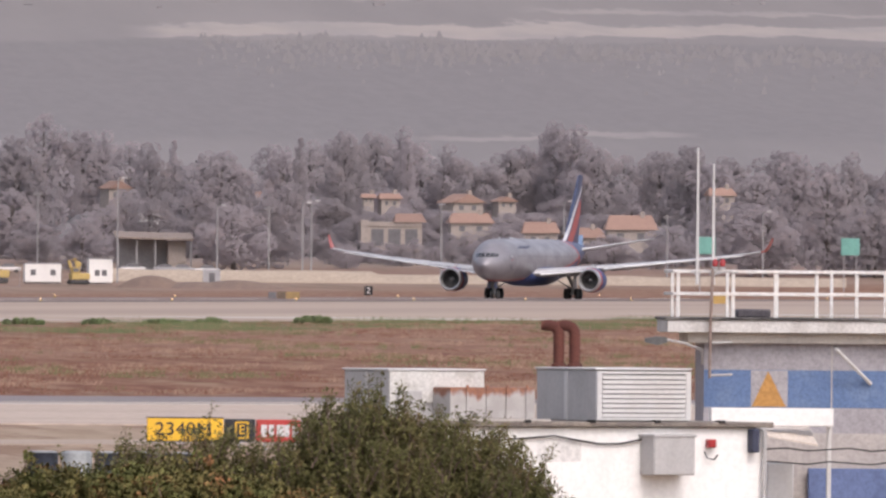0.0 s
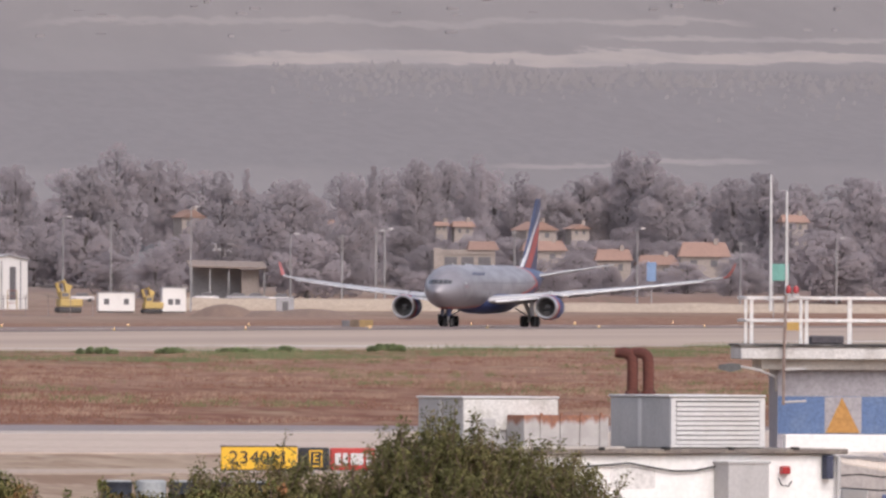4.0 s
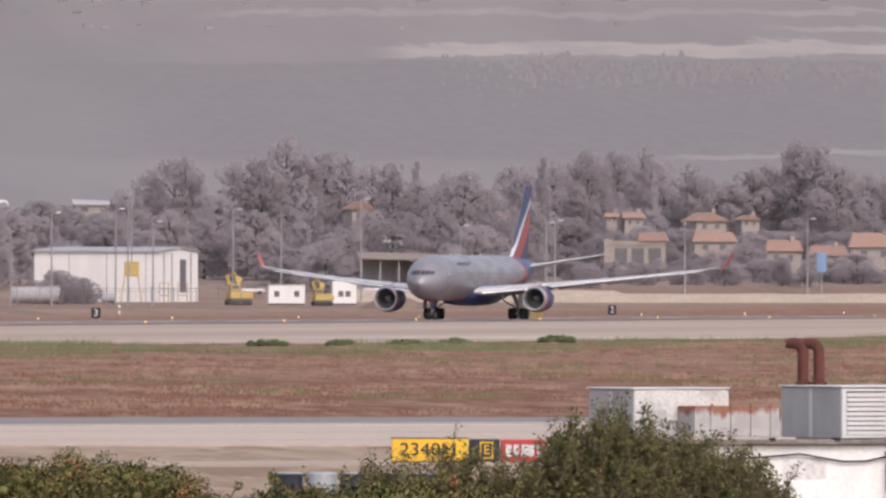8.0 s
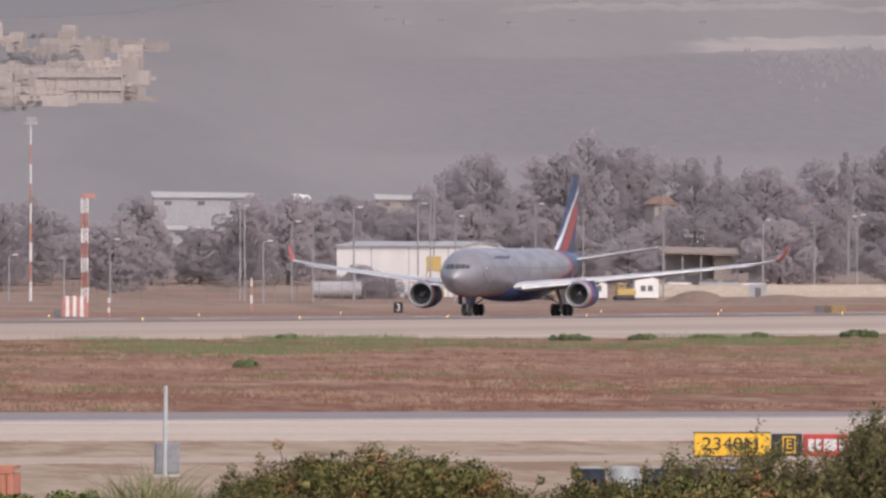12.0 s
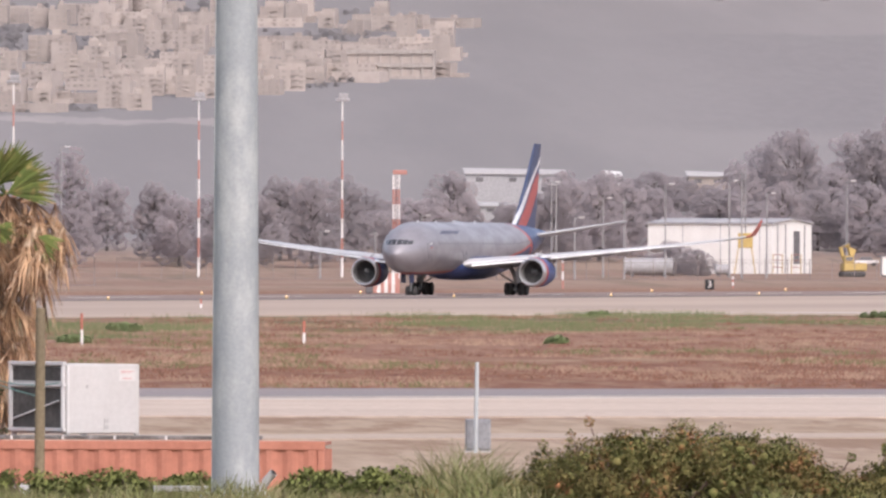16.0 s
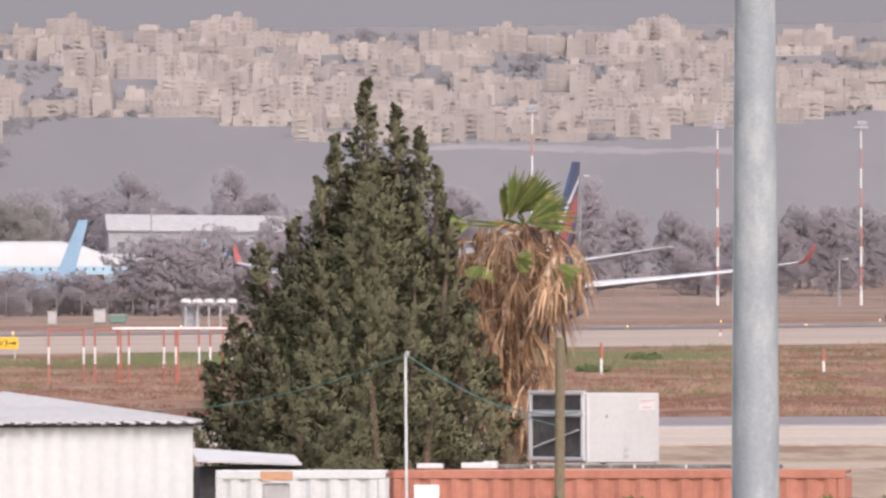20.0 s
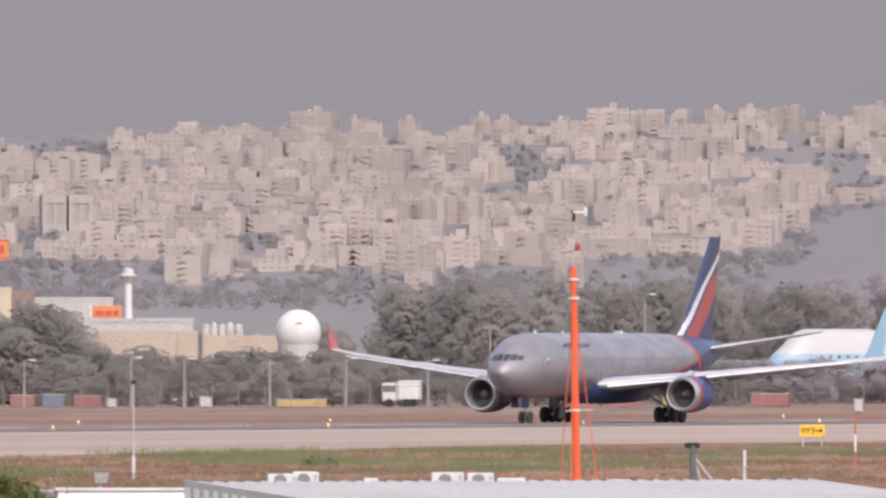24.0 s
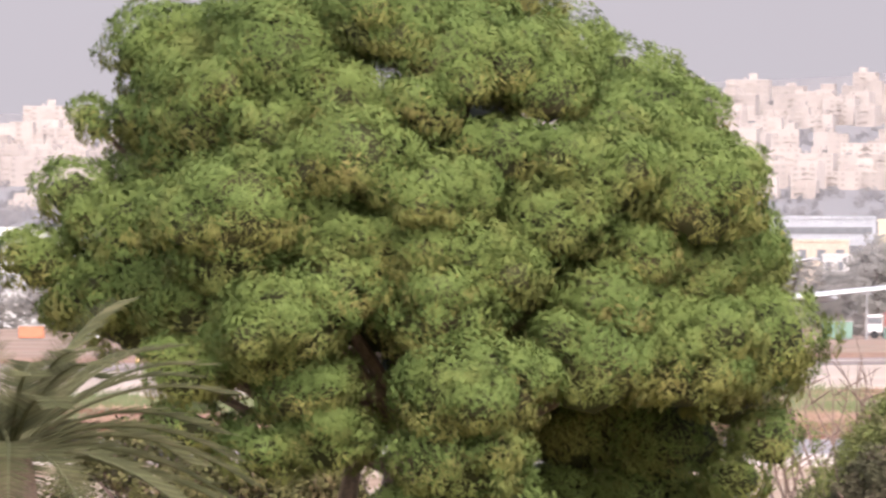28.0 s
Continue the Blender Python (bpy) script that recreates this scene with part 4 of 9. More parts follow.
    for k in range(4):
        part("rib", Shape().box(0.3 + k * 0.38, -0.03, 0.03, 0.34 + k * 0.38, -0.002, 0.60), rusty_grey, tray)
    part("curb", Shape().box(-0.1, -0.05, 0.0, 1.9, 0.6, 0.035), concrete_old, tray)
    for dx, dy in ((0.12, 1.52), (0.36, 1.40)):
        e = thing("exhaust_pipe", m @ pose(-3.12 + dx, 0.25 + dy, 3.395), "rusty exhaust pipe bent over at the top", "pipe", "roof exhaust pipes")
        c = math.cos(radians(-30))
        s = math.sin(radians(-30))
        pts = [(0, 0, 0), (0, 0, 0.55)] + [(-0.14 * c * (1 - math.cos(q)) * 1.1, -0.14 * s * (1 - math.cos(q)) * 1.1, 0.55 + 0.15 * math.sin(q)) for q in (0.4, 0.8, 1.2, 1.57)] + [(-0.30 * c, -0.30 * s, 0.70)]
        part("pipe", Shape().tube(pts, [0.095, 0.095, 0.098, 0.1, 0.1, 0.1, 0.085], 14), rust, e, "rust brown steel pipe", True)
        part("collar", Shape().lathe([(0.1, 0), (0.13, 0.0), (0.13, 0.05), (0.1, 0.06)], 14), rust, e)
    return m


def build_deck():
    k = 82.8
    m = spot(98.46, 380, 0, 4)
    t = thing("observation_deck", m, "concrete block house with a railed flat roof deck", "building")
    W = 7.2
    part("deck_slab", Shape().box(0, 0, 3.67, W, 3.2, 3.95, 0.02), mat("deck_white", (0.6, 0.58, 0.56), (0.42, 0.39, 0.37), 0.85, scale=1.5, fine=14, amt=0.6), t, "white painted concrete deck edge with grey weathering")
    part("roof_felt", Shape().box(-0.05, -0.06, 3.952, W, 3.25, 4.0, 0.01), mat("deck_felt", (0.06, 0.055, 0.055), (0.3, 0.28, 0.27), 0.9, scale=1.2, amt=0.8), t, "dark torn roofing felt")
    part("soffit_beam", Shape().box(0.45, 0.25, 3.45, W, 3.0, 3.667, 0.01), concrete_old, t)
    # Shade below the deck is put into wall, band, panel and triangle colours.
    wall = part("wall", Shape().box(0.82, 0.45, 0, W, 3.0, 3.447), mat("shaded_lilac_render", (0.335, 0.315, 0.335), (0.285, 0.268, 0.285), 0.85, scale=0.8, fine=12), t, "grey lilac rendered wall with the deck's shade in its colour")
    blue = mat("faded_blue_paint", (0.115, 0.175, 0.315), (0.165, 0.225, 0.35), 0.85, scale=1.6, fine=14, amt=0.7)
    part("blue_band", Shape().box(0.82, 0.442, 2.08, W, 0.447, 2.88), blue, wall, "faded blue painted band")
    pale = mat("faded_pale_paint", (0.36, 0.34, 0.355), rough=0.9)
    part("pale_panel", Shape().box(1.83, 0.437, 2.09, 2.24, 0.4405, 2.87), pale, wall)
    part("pale_panel", Shape().box(2.24, 0.437, 2.09, 2.62, 0.4405, 2.87), pale, wall)
    tri = Shape()
    tri.loft([[(1.85, y, 2.10), (2.58, y, 2.10), (2.2, y, 2.86)] for y in (0.43, 0.435)])
    part("painted_triangle", tri, mat("ochre_paint", (0.46, 0.24, 0.075), (0.40, 0.22, 0.09), 0.85, scale=2), wall, "orange painted triangle")
    part("wall_seam", Shape().box(3.55, 0.435, 1.2, 3.58, 0.4405, 3.4), concrete_old, wall)
    brace = Shape().tube([(3.6, -0.2, 3.35), (4.4, 0.4, 2.6)], 0.04, 8)
    part("brace", brace, white_metal, t, "white slanting brace")
    # railing
    white_rail = mat("rail_white", (0.66, 0.645, 0.63), (0.6, 0.52, 0.46), 0.5, scale=3, fine=20)
    rail = thing("deck_railing", m @ pose(0, 0, 4.0), "white painted steel pipe railing round the deck", "railing")
    for y, xs, wd in ((0.12, (0.23, 1.41, 2.32, 3.2, 4.06, 4.95, 5.85, 6.75), 0.037), (2.9, (0.3, 1.49, 2.56, 3.74, 4.9, 6.0, 7.0), 0.032)):
        for x in xs:
            part("post", Shape().box(x - wd, y - 0.02, 0, x + wd, y + 0.02, 1.02, 0.006), white_rail, rail)
        for z in (0.5, 0.98):
            part("rail", Shape().box(0.14, y - 0.045 + (0.06 if y > 1 else 0), z - 0.035, W, y - 0.022 + (0.09 if y > 1 else 0), z + 0.035, 0.006), white_rail, rail)
    for z in (0.5, 0.98):
        part("rail", Shape().box(0.12, 0.145, z - 0.03, 0.17, 2.9, z + 0.03, 0.006), white_rail, rail)
    lump = solo("folded_tarpaulin", Shape().box(1.56, 0.9, 0, 2.28, 1.6, 0.18, 0.03), mat("tarpaulin_grey", (0.09, 0.08, 0.09), (0.13, 0.115, 0.12), 0.8, scale=3), m @ pose(0, 0, 4.0), "black folded tarpaulin lying on the deck", "tarpaulin")
    # antennas and lamp
    for x, top, nm in ((0.62, 3.62, 0.62), (0.96, 3.28, 0.96)):
        a = thing("whip_antenna", m @ pose(x, -0.1, 4.0), "thin white whip antenna fixed to the railing", "antenna", "roof antennas")
        part("rod", Shape().tube([(0, 0, 0.7), (0, 0, top * 0.6), (0, 0, top)], [0.035, 0.028, 0.02], 8), white_metal, a)
        part("clamp", Shape().box(-0.07, -0.02, 0.92, 0.07, 0.08, 0.98), grey_metal, a)
    gp = thing("conduit_pole", m @ pose(0.9, -0.16, 2.7), "grey steel conduit pole standing before the deck", "pole")
    part("pole", Shape().tube([(0, 0, 0), (0.01, 0, 1.2), (0.05, 0, 2.35)], 0.033, 10), mat("rusted_conduit", (0.27, 0.21, 0.185), (0.16, 0.095, 0.075), 0.85, scale=3, fine=24, amt=0.8), gp, "rust-stained conduit")
    for z in (0.06, 0.75):
        part("bracket", Shape().tube([(0, 0, z), (0.5, 0.3, z + 0.02)], 0.025, 8), grey_metal, gp)
    part("lamp_arm", Shape().tube([(0.0, 0.0, 2.2), (0.35, 0, 2.28), (0.6, 0.05, 2.26)], 0.02, 6), grey_metal, gp)
    ob = thing("obstruction_light", m @ pose(1.08, -0.12, 5.02), "pair of red obstruction lamps on a bracket", "lamp")
    for dx in (-0.08, 0.08):
        part("red_lens", Shape().lathe([(0.03, 0), (0.06, 0.02), (0.064, 0.11), (0.03, 0.17)], 12, "z", (dx, 0, 0.06)), red_lamp, ob, "red glass lens", True)
        part("base", Shape().lathe([(0.05, 0), (0.07, 0.0), (0.07, 0.055), (0.05, 0.058)], 12, "z", (dx, 0, 0)), grey_metal, ob)
    st = thing("wall_lamp", m @ pose(0.78, 0.3, 3.3), "grey street lamp on a curved arm from the wall", "lamp")
    part("arm", Shape().tube([(0, 0.15, -0.3), (-0.03, -0.1, 0.0), (-0.4, -0.45, 0.14), (-0.85, -0.8, 0.22)], 0.028, 8), grey_metal, st, "", True)
    part("head", Shape().loft([[(-0.82, -0.85, 0.15), (-0.82, -0.72, 0.15), (-0.82, -0.72, 0.27), (-0.82, -0.85, 0.27)], [(-1.05, -0.95, 0.1), (-1.05, -0.7, 0.1), (-1.05, -0.72, 0.29), (-1.05, -0.93, 0.29)], [(-1.3, -0.9, 0.16), (-1.3, -0.75, 0.16), (-1.3, -0.76, 0.25), (-1.3, -0.89, 0.25)]]), mat("lamp_grey", (0.08, 0.078, 0.078), (0.17, 0.165, 0.165), 0.5, 0.0, scale=3), st, "grey lamp head", True)
    # lean-to in front
    l = thing("lean_to", spot(100.95, 330, 0, 8), "open lean-to with a white beam and a sloping awning", "shelter")
    part("beam", Shape().box(0, 0, 2.15, 2.3, 0.25, 2.48, 0.015), white_wall, l, "white painted beam")
    part("post", Shape().box(2.22, 0.26, 0, 2.3, 0.34, 2.146, 0.01), white_metal, l)
    part("post", Shape().box(0.1, 0.26, 0, 0.18, 0.34, 2.146, 0.01), white_metal, l)
    part("awning", Shape().loft([[(1.02, -0.4, 1.95), (1.02, 1.0, 2.14), (1.02, 1.0, 2.17), (1.02, -0.4, 1.98)], [(1.95, -0.4, 1.78), (1.95, 1.0, 2.14), (1.95, 1.0, 2.17), (1.95, -0.4, 1.82)]]), mat("awning_beige", (0.60, 0.52, 0.45), (0.5, 0.42, 0.36), 0.8), l, "beige awning sheet")
    part("back_wall", Shape().box(0.2, 2.0, 0, 4.6, 2.1, 2.0), mat("shed_beige", (0.42, 0.38, 0.36), (0.33, 0.3, 0.29), 0.9, scale=1.5), l)
    part("blue_panel", Shape().box(2.1, 1.8, 0.5, 4.2, 1.9, 1.35, 0.01), mat("blue_panel", (0.12, 0.16, 0.3), (0.09, 0.12, 0.22), 0.7, scale=2), l, "dull blue panel")
    part("white_crate", Shape().box(1.25, 1.3, 0.6, 1.75, 1.75, 1.45, 0.02), white_metal, l)
    for k in range(2):
        pts = [(1.0 + q * 0.4, -0.1, 1.72 - k * 0.25 + 0.03 * math.sin(q * 2.1 + k)) for q in range(10)]
        part("cable", Shape().tube(pts, 0.016, 6), black, l)


# ---- shrubs and trees ----
def dome_centres(seed, n, ax, ay, az, z0=0.0, skew=0.0):
    g = np.random.default_rng(seed)
    u = g.uniform(0, 2 * math.pi, n)
    h = g.uniform(0, 1, n) ** 0.75
    r = np.sqrt(np.clip(1 - h ** 2, 0, 1)) * g.uniform(0.55, 1.0, n) ** 0.5
    return np.stack([ax * r * np.cos(u) + skew * h, ay * r * np.sin(u), z0 + az * h * g.uniform(0.75, 1.04, n)], 1)


def stems(centres, foot, step, r0, material, parent, name="branch"):
    sh = Shape()
    for c in centres[::step]:
        c = Vector(c)
        f = Vector(foot)
        mid = f.lerp(c, 0.5) + Vector((0, 0, 0.1 * (c - f).length))
        sh.tube([f, mid, c], [r0, r0 * 0.6, r0 * 0.25], 5)
    return part(name, sh, material, parent)


def shrub(name, m, cents, rad, count, size, material, label, category="bush", aspect=0.4, droop=0.0, sprigs=0, seed=3, long=1.0):
    s = thing(name, m, label, category)
    rads = np.random.default_rng(seed).uniform(rad * 0.7, rad * 1.3, len(cents))
    V, F, N = leaf_cloud(cents, rads, count, size, aspect, droop, seed, normals=True)
    part("foliage", quads("foliage", V, F, material, N), material, s)
    V, F, N = puffs(cents, rads * 0.2, seed + 1, 0.2)
    part("inner_foliage", quads("inner_foliage", V, F, material, N), material, s)
    lo = cents.min(0)
    if name != "verge_weed":
        stems(cents, (float(cents[:, 0].mean()), float(cents[:, 1].mean()), float(lo[2]) - 0.3), max(1, len(cents) // 40), 0.05, twig, s)
    if sprigs:
        g = np.random.default_rng(seed + 5)
        top = cents[np.argsort(cents[:, 2])[-int(len(cents) * 0.6):]]
        sc, sr = [], []
        sh = Shape()
        for k in range(sprigs):
            c = top[g.integers(0, len(top))] + g.normal(size=3) * 0.1
            d = np.array([g.normal() * 0.35, g.normal() * 0.3, 1.0])
            d /= np.linalg.norm(d)
            ln = g.uniform(0.08, 0.34) * long
            for q in np.linspace(0.2, 1.0, 6):
                sc.append(c + d * (rad * 0.8 + ln * q))
                sr.append(0.045)
            sh.tube([c, c + d * (rad * 0.8 + ln)], [0.01, 0.004], 4)
        V, F = leaf_cloud(np.array(sc), np.array(sr), len(sc) * 9, size * 1.1, aspect, 0, seed + 9)
        part("sprig_leaves", quads("sprig_leaves", V, F, material), material, s)
        tagged(part("sprig", sh, twig, s), kind="stuff")
    return s


olive = leaf_mat("olive_leaf", (0.135, 0.122, 0.048), (0.098, 0.096, 0.038), (0.19, 0.125, 0.068), 0.6, 1.6, 0.32)
redgreen = leaf_mat("hedge_leaf", (0.165, 0.140, 0.052), (0.122, 0.126, 0.042), (0.30, 0.130, 0.062), 0.95, 1.7, 0.34)
citrus = leaf_mat("bush_leaf", (0.18, 0.195, 0.062), (0.135, 0.152, 0.05), (0.19, 0.16, 0.085), 0.5, 1.5, 0.3)
conifer_leaf = leaf_mat("conifer_leaf", (0.165, 0.155, 0.09), (0.125, 0.122, 0.074), (0.20, 0.155, 0.10), 0.4, 1.4, 0.25)
pine_leaf = soft_leaf("pine_needle", (0.166, 0.208, 0.060), (0.140, 0.186, 0.054), (0.215, 0.202, 0.066), 0.45, 0.9, 0.10, thin=0.3)
palm_green = leaf_mat("palm_leaf", (0.125, 0.145, 0.042), (0.09, 0.115, 0.034), (0.25, 0.19, 0.075), 0.7, 3.5, 0.35)
palm_dry = leaf_mat("dead_palm_leaf", (0.42, 0.265, 0.16), (0.225, 0.13, 0.08), (0.58, 0.46, 0.34), 0.75, 3.2, 0.5)
weeds = leaf_mat("weed_blade", (0.145, 0.158, 0.06), (0.195, 0.175, 0.088), (0.30, 0.23, 0.145), 0.75, 1.2)


def build_shrubs():
    c = np.concatenate([dome_centres(11, 330, 1.45, 1.5, 1.86, 1.1, -0.1) + np.array([0.25, 0, 0]), dome_centres(14, 260, 1.4, 1.4, 1.76, 1.05) + np.array([1.1, 0.1, 0]), dome_centres(12, 170, 1.9, 1.2, 1.32, 1.1) + np.array([-1.95, 0.2, 0]), dome_centres(13, 110, 1.2, 1.0, 1.5, 1.0) + np.array([1.95, -0.2, 0])])
    shrub("olive_bush", spot(80.2, 230, 0), c, 0.16, 200000, 0.058, olive, "dense dull green olive bush with upright sprigs", sprigs=1500, aspect=0.16, seed=21, long=1.6)
    c = np.concatenate([dome_centres(31, 520, 2.3, 1.5, 1.2, 2.0) + np.array([-0.5, 0, 0]), dome_centres(32, 260, 2.0, 1.2, 0.62, 2.0) + np.array([-2.0, 0, 0]), dome_centres(33, 60, 0.7, 0.8, 1.12, 2.0) + np.array([0.55, 0.3, 0])])
    shrub("flowering_hedge", spot(53.5, 187, 0), c, 0.17, 230000, 0.024, redgreen, "low green hedge with reddish brown flowering tips", "hedge", sprigs=60, aspect=0.4, seed=41, long=0.2)
    c = np.concatenate([dome_centres(36, 520, 3.0, 1.0, 0.86, 1.9), dome_centres(37, 60, 0.9, 0.8, 0.86, 1.9) + np.array([0.2, 0, 0])])
    shrub("low_hedge", spot(68.5, 200, 0), c, 0.16, 90000, 0.033, redgreen, "low trailing green hedge on the bank", "hedge", sprigs=40, aspect=0.4, seed=42, long=0.3)
    c = np.concatenate([dome_centres(51, 800, 1.6, 1.4, 2.12, 1.8), dome_centres(52, 150, 0.8, 0.8, 1.1, 1.6) + np.array([-1.1, -0.2, 0])])
    shrub("citrus_bush", spot(-63.3, 212, 0), c, 0.11, 200000, 0.029, citrus, "rounded bright green bush with brown inner twigs", sprigs=60, aspect=0.26, seed=61)
    for k, (b, d, w, h) in enumerate(((-106.5, 236, 1.6, 1.5), (-101.8, 232, 1.1, 1.1), (-97.5, 240, 0.9, 1.0))):
        c = dome_centres(155 + k, 160, w, 0.8, h, 2.0)
        shrub("scrub_bush", spot(b, d, 0), c, 0.14, 16000, 0.06, olive, "grey-green scrub bush beyond the pine", sprigs=30, aspect=0.25, seed=160 + k)
    dull = leaf_mat("dull_twig", (0.10, 0.085, 0.055), (0.08, 0.075, 0.042), (0.125, 0.095, 0.065), 0.5, 1.5)
    c = dome_centres(55, 150, 0.62, 0.5, 1.35, 2.0)
    shrub("dry_shrub", spot(-65.5, 210.4, 0), c, 0.10, 26000, 0.038, dull, "half-dry brown shrub before a green bush", sprigs=20, aspect=0.2, seed=66)
    for k, (b, d, w, h) in enumerate(((23.5, 197, 0.5, 0.3), (19.2, 199, 0.7, 0.38), (14.5, 201, 0.8, 0.42), (30.5, 196, 0.5, 0.38), (34.5, 194, 0.5, 0.42), (-57.8, 176, 0.5, 0.35), (-52.5, 176, 0.35, 0.3))):
        dry = k in (5, 6)
        c = dome_centres(70 + k, 70, w, 0.5, h, 0.0)
        shrub("small_bush", spot(b, d, gz(d * math.sin(b / 1000), d * math.cos(b / 1000))), c, 0.09, 7000, 0.036, palm_dry if dry else citrus, "small dry brown bush on the gravel" if dry else "small fresh green bush among the weeds", seed=80 + k)
    # weeds over the bank, one stand of blades
    g = np.random.default_rng(5)
    n = 46000
    b = g.uniform(4, 62, n)
    d = g.uniform(183, 214, n)
    x, y = d * np.sin(b / 1000), d * np.cos(b / 1000)
    z = np.array([gz(p, q) for p, q in zip(x, y)])
    patch = np.array([0.5 + 0.5 * noise.noise((p * 0.9, q * 0.12, 2.0)) for p, q in zip(x, y)])
    h = g.uniform(0.12, 0.5, n) * (0.12 + 1.25 * patch ** 1.6) * (1 + 1.0 * np.exp(-((b - 39) / 3.5) ** 2))
    a = g.uniform(0, 2 * math.pi, n)
    lean = g.normal(size=(n, 2)) * 0.5 * h[:, None]
    w = g.uniform(0.004, 0.011, n)
    base = np.stack([x, y, z - 0.03], 1)
    dx = np.stack([np.cos(a) * w, np.sin(a) * w, 0 * w], 1)
    mid = base + np.stack([lean[:, 0] * 0.3, lean[:, 1] * 0.3, h * 0.6], 1)
    tip = base + np.stack([lean[:, 0], lean[:, 1], h], 1)
    V = np.stack([base - dx, base + dx, mid + dx * 0.8, mid - dx * 0.8, mid - dx * 0.8, mid + dx * 0.8, tip + dx * 0.15, tip - dx * 0.15], 1).reshape(-1, 3)
    F = np.arange(len(V)).reshape(-1, 4)
    solo("weeds", quads("weeds", V, F, weeds), weeds, Matrix(), "tangled green and straw-dry weeds on the bank", "weeds", kind="stuff")
    # bare twigs by the vent pipe
    t = thing("bare_shrub", spot(-66.5, 222, 0.55), "leafless grey brown shrub with thin upright twigs", "bush")
    g = np.random.default_rng(9)
    for k in range(26):
        p = Vector((g.uniform(-0.9, 0.7), g.uniform(-0.4, 0.4), 1.0))
        d = Vector((g.normal() * 0.35, g.normal() * 0.3, 1)).normalized()
        pts = [p]
        for q in range(6):
            d = (d + Vector((g.normal() * 0.22, g.normal() * 0.2, 0.1))).normalized()
            pts.append(pts[-1] + d * g.uniform(0.4, 0.6))
        sh = Shape().tube(pts, [0.03, 0.026, 0.02, 0.016, 0.012, 0.008, 0.004], 5)
        for q in range(2, 6):
            e = pts[q] + Vector((g.normal() * 0.3, g.normal() * 0.3, g.uniform(0.15, 0.4)))
            sh.tube([pts[q], e], [0.012, 0.004], 4)
        part("twig", sh, twig, t)


def build_conifer():
    m = spot(3.4, 262, 0)
    t = thing("conifer", m, "dark grey-green bushy conifer with several pointed tops", "tree")
    g = np.random.default_rng(101)
    width = curve([1.6, 3.0, 3.85, 4.5, 5.2, 5.7, 6.2, 6.6], [2.1, 2.1, 1.8, 1.5, 1.0, 0.7, 0.35, 0.15])
    axis = curve([1.6, 4.3, 6.5, 8.0], [-0.2, -0.02, 0.3, 0.4])
    lead = [(0.17, 0.0, 8.05, 0.27), (0.62, 0.1, 7.70, 0.28), (0.98, 0.1, 7.38, 0.24), (-0.28, 0.0, 7.25, 0.20), (-0.5, -0.2, 6.6, 0.34), (-0.89, -0.1, 6.05, 0.36), (-1.38, 0.0, 5.67, 0.38), (1.24, 0.0, 6.8, 0.26), (1.4, -0.2, 5.95, 0.38),
            (-1.75, -0.1, 4.6, 0.45), (-2.1, 0.0, 3.9, 0.45), (2.0, -0.1, 4.0, 0.45), (1.72, -0.3, 4.8, 0.45), (0.3, -0.7, 6.3, 0.45), (-0.5, -0.9, 5.3, 0.5), (0.9, -0.9, 5.4, 0.5), (-1.2, -1.0, 4.4, 0.5), (0.2, -1.2, 4.6, 0.5), (1.2, -1.1, 4.2, 0.5), (-0.3, -1.4, 3.7, 0.5)]
    sprays, cores, cr = [], [], []
    for k, (x, y, top, w) in enumerate(lead):
        part("trunk" if k == 0 else "limb", Shape().tube([(0.4 + 0.1 * x, 0, 0.4), (x * 0.7 + 0.2, y, top * 0.5), (x, y, top - 0.1)], [0.16, 0.08, 0.015], 7), bark, t)
        for z in np.arange(max(2.0, top - 2.4), top, 0.04):
            f = (top - z) / 2.6
            a = g.uniform(0, 2 * math.pi)
            rr = w * min(1.0, 0.06 + 1.5 * f) * g.uniform(0.3, 1.15)
            sprays.append((x + rr * math.cos(a), y + rr * math.sin(a), z, math.cos(a), math.sin(a), 0.065 + 0.13 * min(1, 1.8 * f)))
    for k in range(2000):
        z = 1.7 + 5.0 * g.uniform(0, 1) ** 1.35
        a = g.uniform(0, 2 * math.pi)
        lob = 0.86 + 0.14 * math.sin(a * 5 + z * 1.7) + g.normal() * 0.05
        rr = width(z) * lob * g.uniform(0.62, 1.05)
        sprays.append((axis(z) + rr * math.cos(a), rr * 0.85 * math.sin(a), z, math.cos(a), math.sin(a), g.uniform(0.14, 0.30)))
    for z in np.arange(1.8, 7.4, 0.22):
        for q in range(7):
            a = q * 0.9 + z
            cores.append((axis(z) + 0.45 * width(z) * math.cos(a), 0.45 * width(z) * math.sin(a), z))
            cr.append(0.13 * width(z))
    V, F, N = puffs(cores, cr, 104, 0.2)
    # Inner clumps coloured darker than the sprays, as shade within the tree.
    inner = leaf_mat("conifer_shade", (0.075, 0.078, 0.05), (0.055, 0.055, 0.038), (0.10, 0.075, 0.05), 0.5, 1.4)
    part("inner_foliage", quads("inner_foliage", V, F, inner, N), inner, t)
    # each spray: short scale leaves round a rising, outward twig
    sp = np.array(sprays)
    per = 92
    k = np.repeat(np.arange(len(sp)), per)
    n = len(k)
    ax = np.stack([sp[k, 3] * 0.75, sp[k, 4] * 0.75, np.full(n, 0.75)], 1) + np.repeat(g.normal(size=(len(sp), 3)) * 0.22, per, 0)
    ax /= np.linalg.norm(ax, axis=1)[:, None]
    u = g.uniform(-0.8, 1.0, n)
    ln = sp[k, 5]
